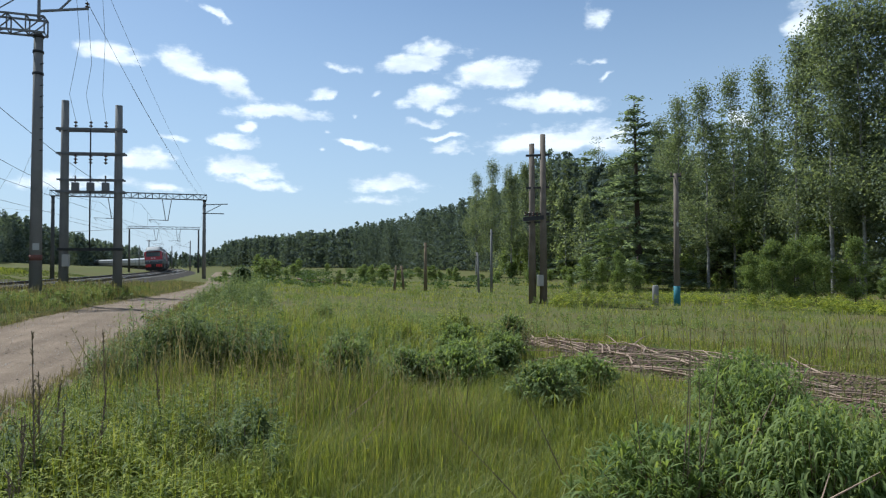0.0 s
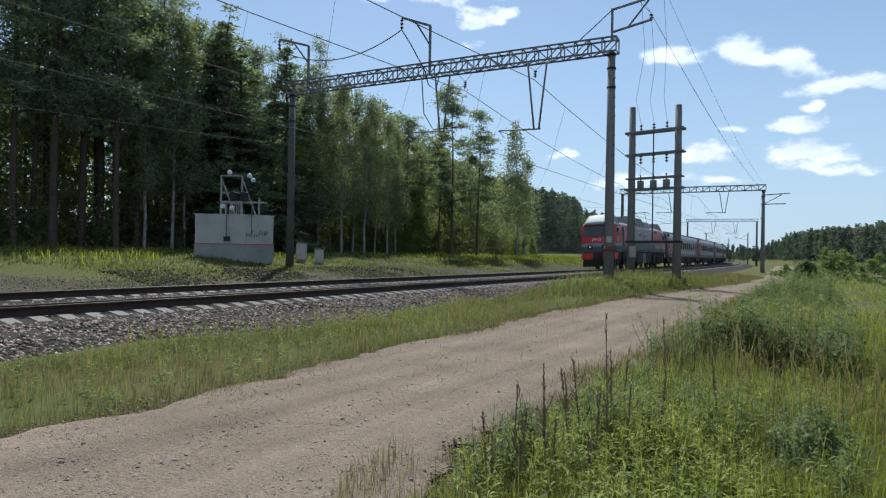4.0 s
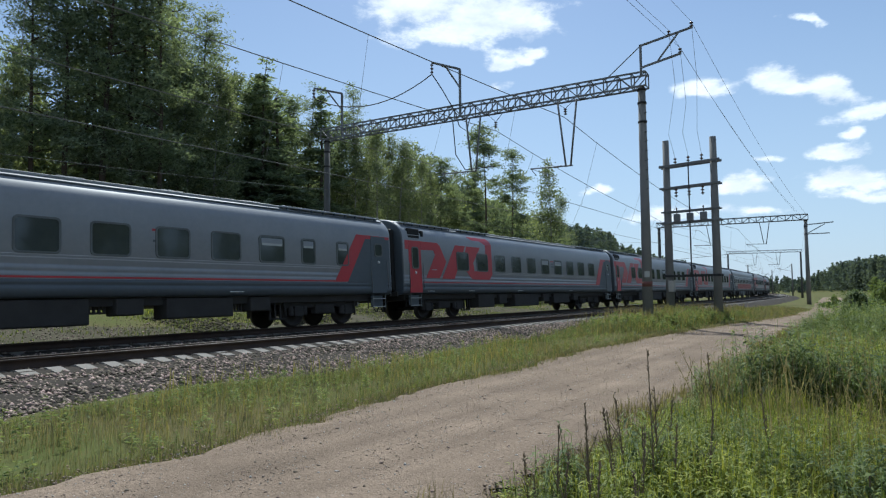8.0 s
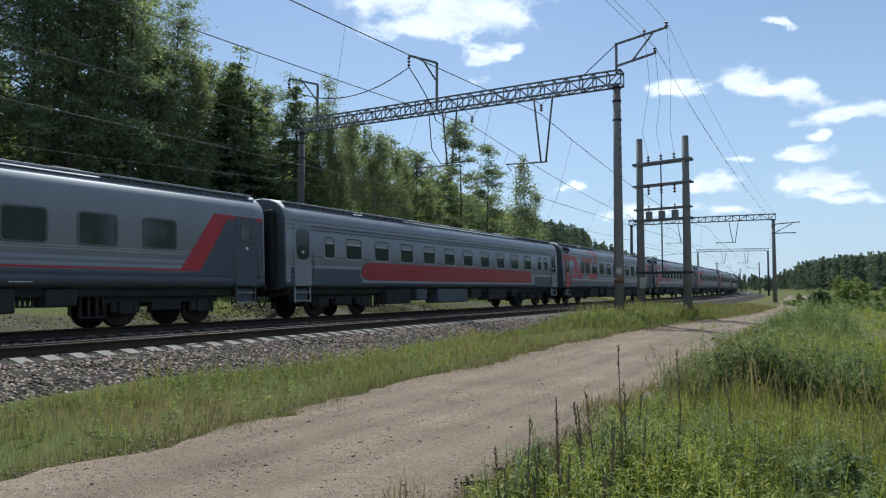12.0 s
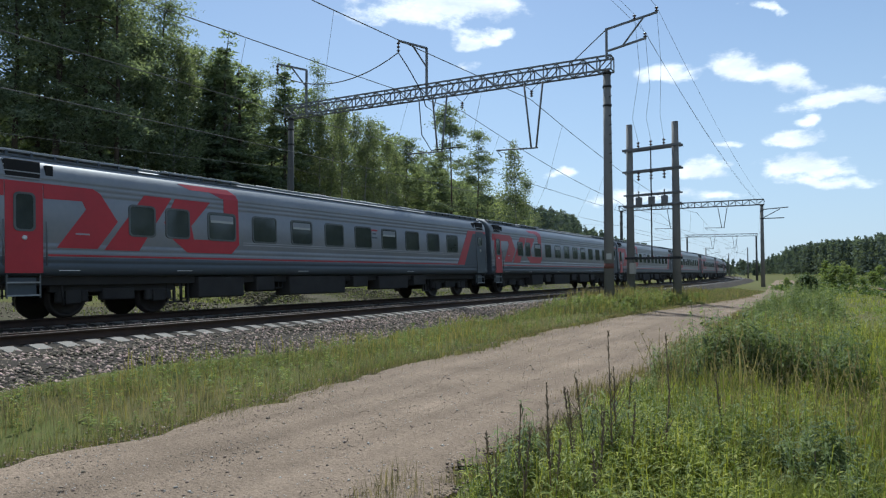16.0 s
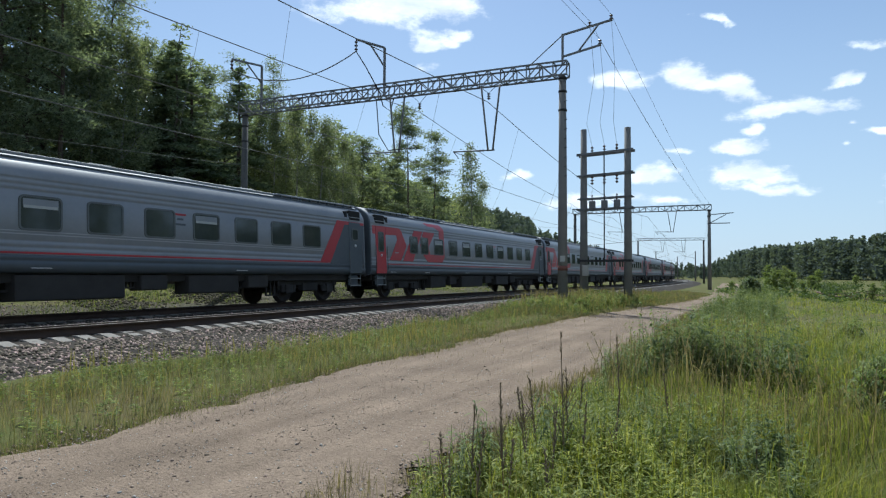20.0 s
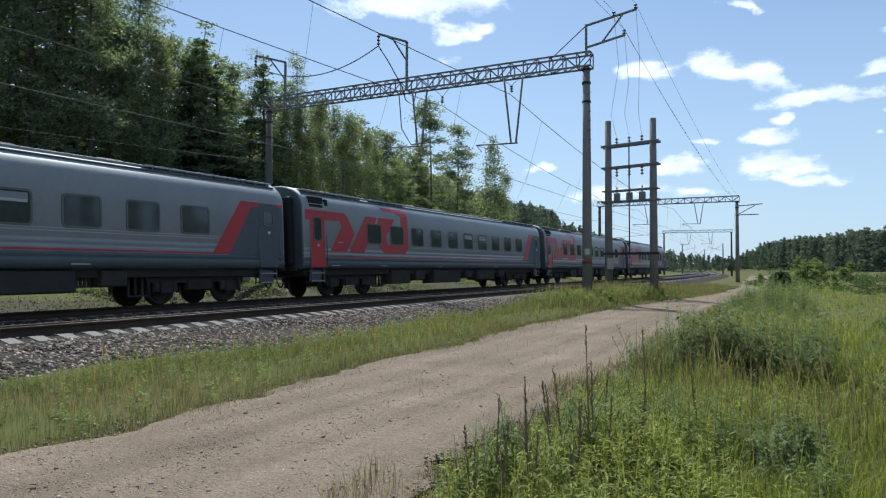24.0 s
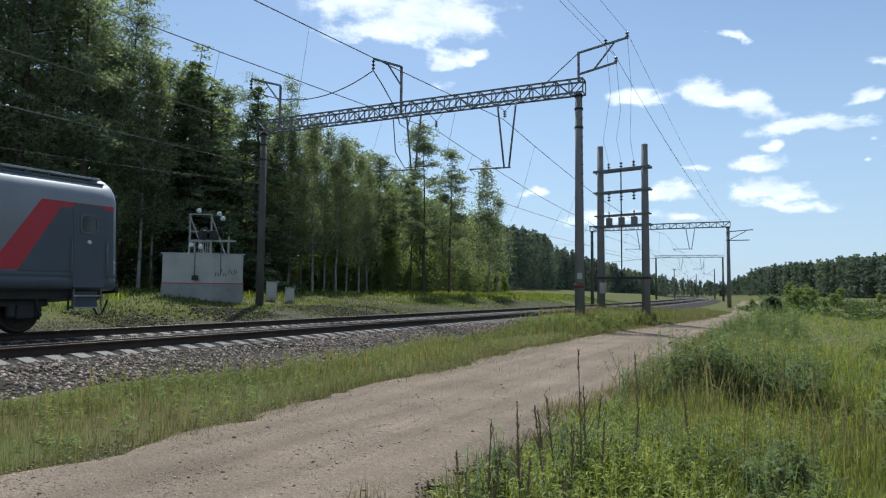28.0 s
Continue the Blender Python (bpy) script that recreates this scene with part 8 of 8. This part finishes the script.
for a, b, fork in (((2.18, 2.9, 0.2), (2.41, 2.72, 0.9), (0.08, 0.0, 0.16)), ((1.91, 2.3, 0.4), (2.25, 2.0, 0.75), (0.1, 0.05, 0.1)), ((0.39, 4.88, 0.02), (0.78, 4.84, 0.38), (0.15, 0.1, 0.03)), ((0.4, 6.2, -0.1), (1.1, 6.3, 0.42), (0.15, 0.0, 0.1)), ((3.9, 6.0, -0.15), (3.6, 6.1, 0.8), (0.12, 0.0, 0.15))):
    dead_twig(a, b, fork)
for a, b in (((1.9, 2.82, 0), (1.97, 2.77, 1.24)), ((1.93, 2.8, 0), (1.96, 2.76, 1.21)), ((1.98, 2.76, 0), (1.99, 2.74, 1.1)), ((1.92, 2.8, 0), (2.09, 2.68, 1.23)), ((1.9, 3.06, 0), (1.83, 3.1, 1.03)), ((1.5, 3.1, 0), (0.88, 3.28, 0.7)), ((1.86, 3.78, 0), (1.46, 3.94, 0.88)), ((0.69, 5.96, 0), (0.7, 5.94, 0.46)), ((4.2, 4.6, 0), (4.15, 4.6, 1.2))):
    th = thing("dry_stalk", Matrix(), "thin bare brown stalk of last year", "stalk", "bare stalks")
    part("stem", rod(bmesh.new(), a, Vector(a).lerp(Vector(b), 0.6) + Vector((0.012, 0.0, 0.0)), 0.0042, 0.003, 5, False), DRYSTEM, th)
    part("tip", rod(bmesh.new(), Vector(a).lerp(Vector(b), 0.6) + Vector((0.012, 0.0, 0.0)), b, 0.003, 0.0014, 5, False), DRYSTEM, th)


def bush(x, y, r, h, seed, mat, leaf=0.12, slim=0.22, label="round leafy bush in the meadow grass", n=52, leaves=34):
    rng = np.random.default_rng(seed)
    a, k = rng.uniform(0, 6.283, n), rng.random(n) ** 0.5
    rx, ry = x + np.cos(a) * r * k * 0.75, y + np.sin(a) * r * k * 0.75
    roots = on_ground(rx, ry)
    th = thing("bush", Matrix(), label, "bush", "meadow bushes")
    hh = h * (1.05 - 0.55 * k ** 2) * rng.uniform(0.8, 1.15, n)
    ob = new("foliage", leafy("foliage", roots, hh, mat, seed + 1, leaves, leaf * 0.62, slim, 0.7))
    ob.parent = th
    bm = bmesh.new()
    for i in range(0, n, 6):
        rod(bm, roots[i], Vector(roots[i]) + Vector((0, 0, hh[i] * 0.8)), 0.008, 0.004, 4, False)
    tagged(part("twig_tangle", bm, DRYSTEM, th), kind="stuff")


for i, (x, y, r, h, m, lf) in enumerate(((-1.3, 9.6, 0.7, 0.78, MUGWORT, 0.1), (-1.2, 10.6, 0.7, 0.8, MUGWORT, 0.1), (-0.24, 5.2, 0.28, 0.58, MUGWORT, 0.1), (4.1, 14.8, 0.7, 0.62, HERB, 0.12), (2.4, 12.6, 0.45, 0.5, HERB, 0.11))):
    bush(x, y, r, h, 50 + i, m, lf, leaves=40, n=24 if r < 0.3 else 44)


def willow(x, y, r, h, seed, mat, leaf, slim=0.085, droop=0.5, shoots=110, leaves=20, label="low willow bush with long narrow pale leaves"):
    """A dome of shoots from one stool, each with long bent leaves crowding towards its end."""
    rng = np.random.default_rng(seed)
    foot = np.array([x, y, float(height(x, y))])
    a, q = rng.uniform(0, 6.283, shoots), rng.random(shoots) ** 0.55
    reach = rng.uniform(0.84, 1.04, shoots)
    end = np.stack([np.cos(a) * r * q * reach, np.sin(a) * r * q * reach, h * np.sqrt(1.04 - q ** 2 * 0.94) * reach], 1)
    th = thing("willow_bush", Matrix(), label, "bush", "meadow bushes")
    bm = bmesh.new()
    for e in end[::2]:
        m = e * np.array([0.45, 0.45, 0.6])
        rod(bm, foot, foot + m, 0.006, 0.004, 4, False)
        rod(bm, foot + m, foot + e * 0.97, 0.004, 0.002, 4, False)
    tagged(part("twig_tangle", bm, DRYSTEM, th), kind="stuff")
    k = 1.02 - 0.62 * rng.random((shoots, leaves)) ** 1.4
    base = end[:, None] * np.stack([k ** 1.4, k ** 1.4, k ** 0.8], -1)
    out = end / np.linalg.norm(end, axis=1)[:, None]
    d = out[:, None] * 0.8 + rng.normal(0, 0.62, (shoots, leaves, 3)) + np.array([0, 0, 0.15])
    d /= np.linalg.norm(d, axis=-1)[..., None]
    e = np.cross(d, np.array([0, 0, 1.0]))
    e /= np.linalg.norm(e, axis=-1)[..., None] + 1e-9
    ln = leaf * rng.uniform(0.6, 1.2, (shoots, leaves, 1))
    down = np.array([0, 0, -1.0]) * ln * droop
    m1, m2 = base + d * ln * 0.38 + down * 0.12, base + d * ln * 0.72 + down * 0.45
    tip = base + d * ln * 0.92 + down
    w = e * ln * slim
    v = np.stack([base - w * 0.2, base + w * 0.2, m1 + w, m1 - w, m2 + w * 0.85, m2 - w * 0.85, tip], 2).reshape(-1, 3) + foot
    v[:, 2] = np.maximum(v[:, 2], foot[2])
    f = np.array([(0, 1, 2), (0, 2, 3), (3, 2, 4), (3, 4, 5), (5, 4, 6)])
    ob = new("foliage", mesh_np("foliage", v, (f[None] + 7 * np.arange(shoots * leaves)[:, None, None]).reshape(-1, 3), mat))
    ob.parent = th


for i, (x, y, r, h, droop) in enumerate(((2.0, 3.02, 0.55, 0.72, 0.35), (2.5, 2.55, 0.5, 0.95, 1.0), (2.95, 2.6, 0.5, 0.9, 1.0), (3.2, 3.75, 0.62, 0.95, 0.5), (4.8, 5.9, 0.6, 0.72, 0.5))):
    willow(x, y, r, h, 170 + i, PALELEAF, 0.125, 0.052, droop, 190, 30)
for i, (x, y, r, h, m) in enumerate(((0.88, 8.42, 0.4, 0.68, WILLOWLEAF), (1.64, 7.9, 0.33, 0.55, WILLOWLEAF), (2.81, 6.5, 0.36, 0.54, WILLOWLEAF), (4.61, 12.33, 0.36, 0.7, WILLOWLEAF), (3.11, 11.06, 0.36, 0.6, PALELEAF), (2.26, 7.9, 0.42, 0.56, PALELEAF), (3.21, 9.1, 0.25, 0.45, WILLOWLEAF), (1.18, 16.9, 0.3, 0.48, WILLOWLEAF), (2.7, 9.4, 0.4, 0.5, PALELEAF), (3.6, 7.2, 0.4, 0.5, PALELEAF), (3.9, 10.9, 0.45, 0.5, PALELEAF))):
    willow(x, y, r * 1.2, h, 180 + i, m, 0.125, 0.085, 0.5, 120, 20, "round willow bush with narrow leaves in the meadow" if m is WILLOWLEAF else "bright yellow-green willow bush in the meadow")
bush(-2.6, 53.0, 1.0, 1.4, 76, SCRUBLEAF, 0.22, 0.3, "dark round bush where the road bends away", 90, 40)
for i, (x, y, h) in enumerate(((-1.95, 3.9, 0.62), (-1.95, 4.25, 0.6), (-1.6, 4.7, 0.62), (-1.75, 5.4, 0.5), (-1.3, 5.2, 0.55), (-1.9, 7.2, 0.5), (-1.7, 8.4, 0.6))):
    bush(x, y, 0.22, h, 80 + i, MUGWORT, 0.11, 0.16, "upright mugwort clump on the road's edge", 7)


def dry_weed(x, y, h, seed, lean=0.0):
    """A tall brown seeding stem."""
    rng = random.Random(seed)
    z = float(height(x, y))
    th = thing("dry_weed", Matrix(), "tall dry brown seed stalk at the road's edge", "weed", "dry seed stalks")
    bm = bmesh.new()
    top = Vector((x + lean * h, y, z + h))
    foot = Vector((x, y, z - 0.03))
    rod(bm, foot, top, 0.006, 0.0025, 5, False)
    part("stem", bm, DRYSTEM, th)
    bm = bmesh.new()
    for i in range(46):
        k = rng.uniform(0.5, 1.0)
        p = foot.lerp(top, k)
        d = Vector((rng.uniform(-1, 1), rng.uniform(-1, 1), rng.uniform(0.5, 1.6))).normalized() * rng.uniform(0.012, 0.03)
        rod(bm, p, p + d, 0.0055, 0.0015, 4, False)
    tagged(part("seed_head", bm, DRYSTEM, th), kind="stuff")
    bm = bmesh.new()
    for i in range(5):
        p = foot.lerp(top, rng.uniform(0.3, 0.65))
        rod(bm, p, p + Vector((rng.uniform(-1, 1), rng.uniform(-1, 1), 1.6)).normalized() * h * 0.22, 0.004, 0.002, 4, False)
    tagged(part("shoot_tangle", bm, DRYSTEM, th), kind="stuff")


for i, (x, y, h, l) in enumerate(((-1.48, 4.66, 1.08, -0.03), (-1.45, 6.33, 0.95, -0.05), (-1.6, 4.27, 0.72, -0.14), (-1.68, 4.68, 0.72, -0.12), (-1.77, 4.14, 0.62, 0.0), (-1.5, 4.8, 0.8, -0.02), (-1.35, 4.6, 0.6, 0.08), (-0.9, 5.8, 0.7, -0.1), (-1.9, 3.6, 0.55, -0.1), (-1.82, 3.75, 0.7, 0.05), (-1.7, 3.55, 0.6, 0.12), (-1.62, 3.85, 0.82, -0.04), (-1.55, 3.7, 0.5, 0.1), (-1.4, 4.1, 0.66, 0.06), (-1.3, 3.8, 0.45, -0.08), (-1.2, 4.9, 0.62, 0.1), (-1.85, 4.9, 0.6, -0.12), (-1.75, 5.9, 0.55, 0.08))):
    dry_weed(x, y, h, 90 + i, l)


def brushwood():
    """The strip of cut branches and chips across the meadow."""
    rng = np.random.default_rng(41)
    n = 6500
    k = rng.random(n) * 9.5
    o = rng.uniform(-1, 1, n) * np.minimum(0.5 + 0.28 * k, 1.6) - 0.25
    x = 5.6 + 0.364 * k + 0.932 * o
    y = 13.7 - 0.932 * k + 0.364 * o
    P = on_ground(x, y)
    P[:, 2] += 0.02
    stones("wood_chips", "pale wood chips and bark litter in a strip", "litter", P, rng.uniform(0.015, 0.05, n), CHIPWOOD, 42, flat=0.35)
    r = random.Random(43)
    for i in range(120):
        k = r.uniform(0, 9.5)
        o = r.uniform(-1, 1) * min(0.45 + 0.26 * k, 1.4) - 0.25
        x, y = 5.6 + 0.364 * k + 0.932 * o, 13.7 - 0.932 * k + 0.364 * o
        a, ln = r.gauss(-1.2, 0.7) + r.choice((0, 3.14)), r.uniform(0.3, 1.5)
        z = float(height(x, y)) + 0.05
        bm = bmesh.new()
        p = Vector((x, y, z))
        q = p + Vector((math.cos(a) * ln, math.sin(a) * ln, r.uniform(-0.02, 0.15)))
        m = p.lerp(q, 0.5) + Vector((r.uniform(-0.08, 0.08), r.uniform(-0.08, 0.08), 0.03))
        rod(bm, p, m, 0.017, 0.012, 6, False)
        rod(bm, m, q, 0.012, 0.004, 6, False)
        bm2 = part("cut_branch", bm, BRANCH)
        tagged(bm2, "bleached cut branch lying on wood chips", "branch", "cut branches")


brushwood()


def brush_heap(x, y, seed):
    """A low heap of dead branches and one log in the meadow."""
    r = random.Random(seed)
    z = float(height(x, y))
    th = thing("brush_heap", Matrix(), "low heap of dead branches with a pale log", "brushwood")
    part("log", rod(bmesh.new(), (x - 1.7, y - 0.3, z + 0.55), (x + 0.1, y, z + 0.1), 0.07, 0.1, 8), BRANCH, th, "pale fallen log")
    for i in range(26):
        a, ln = r.uniform(0, 6.28), r.uniform(0.8, 1.9)
        p = Vector((x + r.gauss(0.6, 0.8), y + r.gauss(0, 0.5), z + r.uniform(0.0, 0.5)))
        part("branch", rod(bmesh.new(), p, p + Vector((math.cos(a) * ln, math.sin(a) * ln * 0.6, r.uniform(-0.25, 0.25))), 0.035, 0.012, 5, False), DRYSTEM, th)


brush_heap(3.4, 57.0, 46)


def road_stones():
    rng = np.random.default_rng(51)

    def on_road(x, y, L, R):
        k = (x - L) / (R - L)
        rut = -0.02 * np.exp(-((k - 0.28) / 0.12) ** 2) - 0.02 * np.exp(-((k - 0.7) / 0.12) ** 2)
        return np.stack([x, y, 0.046 + swell(y) + rut * (0.7 + 0.3 * np.sin(y * 0.6))], 1)

    n = 11000
    y = 1.5 + 30 * rng.random(n) ** 1.6
    L, R = np.interp(y, ROAD_Y, ROAD_L), np.interp(y, ROAD_Y, ROAD_R)
    x = L + (R - L) * rng.random(n)
    stones("road_pebbles", "small pale and dark pebbles on the sandy road", "gravel", on_road(x, y, L, R), rng.uniform(0.003, 0.011, n) * (1 + 1.3 * (rng.random(n) > 0.93)), PEBBLE, 52)
    n = 6500
    y = 1.5 + 34 * rng.random(n) ** 1.5
    L, R = np.interp(y, ROAD_Y, ROAD_L), np.interp(y, ROAD_Y, ROAD_R)
    x = L + (R - L) * rng.random(n)
    stones("pale_pebbles", "scattered pale pebbles on the sandy road", "gravel", on_road(x, y, L, R), rng.uniform(0.003, 0.011, n) * (1 + 1.2 * (rng.random(n) > 0.95)), CONCRETE, 53)
    n = 7000
    y = 1.0 + 38 * rng.random(n) ** 1.5
    left = rng.random(n) < 0.65
    L, R = np.interp(y, ROAD_Y, ROAD_L), np.interp(y, ROAD_Y, ROAD_R)
    x = np.where(left, L + rng.normal(0.0, 0.2, n), R + rng.normal(-0.05, 0.2, n))
    P = on_ground(x, y)
    P[:, 2] = np.maximum(P[:, 2], 0.02 + swell(y))
    stones("edge_clods", "loose sandy clods and stones along the road's edges", "gravel", P, rng.uniform(0.006, 0.024, n), PEBBLE, 54)


road_stones()


def cess_stones():
    rng = np.random.default_rng(55)
    n = 5000
    s, o = -6 + 52 * rng.random(n) ** 1.3, rng.uniform(-7.5, -3.0, n)
    x, y = line(s, o)
    stones("cess_gravel", "scattered grey stones on the strip beyond the tracks", "gravel", np.stack([x, y, height(x, y) + 0.04], 1), rng.uniform(0.02, 0.05, n), STONE, 56)
    n = 15000
    s, o = -10 + 44 * rng.random(n) ** 1.2, -3.0 - 6.5 * rng.random(n)
    x, y = line(s, o)
    keep = patches(x, y, 0.9, 93) < 0.62
    x, y = x[keep], y[keep]
    stones("cess_grit", "fine grey-brown grit on the strip beyond the tracks", "gravel", np.stack([x, y, height(x, y) + 0.03], 1), rng.uniform(0.008, 0.022, len(x)), STONE, 94)
    n = 22000
    s, o = -10 + 60 * rng.random(n) ** 1.2, -3.6 - 7.5 * rng.random(n) ** 0.8
    x, y = line(s, o)
    keep = patches(x, y, 0.9, 93) + rng.normal(0, 0.12, n) > 0.5
    x, y = x[keep], y[keep]
    P = on_ground(x, y)
    P[:, 2] += 0.03
    blades("strip_grass", "thin dry grass creeping over the gritty strip", P, rng.uniform(0.05, 0.2, len(x)), 0.006 + 0.0006 * np.hypot(x, y), VERGE, 95, 0.9)


cess_stones()


def bank_rubble():
    """Dark clods and stones on the cut edge of the bank by the hut."""
    rng = np.random.default_rng(57)
    n = 4200
    s, o = 15 + 20 * rng.random(n), rng.uniform(-8.6, -4.6, n)
    keep = np.sin(s * 0.9) + rng.normal(0, 0.5, n) > -0.2
    x, y = line(s[keep], o[keep])
    stones("bank_rubble", "dark earth clods and stones on the bank's cut edge", "rubble", np.stack([x, y, height(x, y) + 0.05], 1), rng.uniform(0.03, 0.11, len(x)), EARTH, 58)


bank_rubble()


def motions():
    for ob, front, near, far in TRAIN:
        walk(ob, run(front, near, far))


motions()
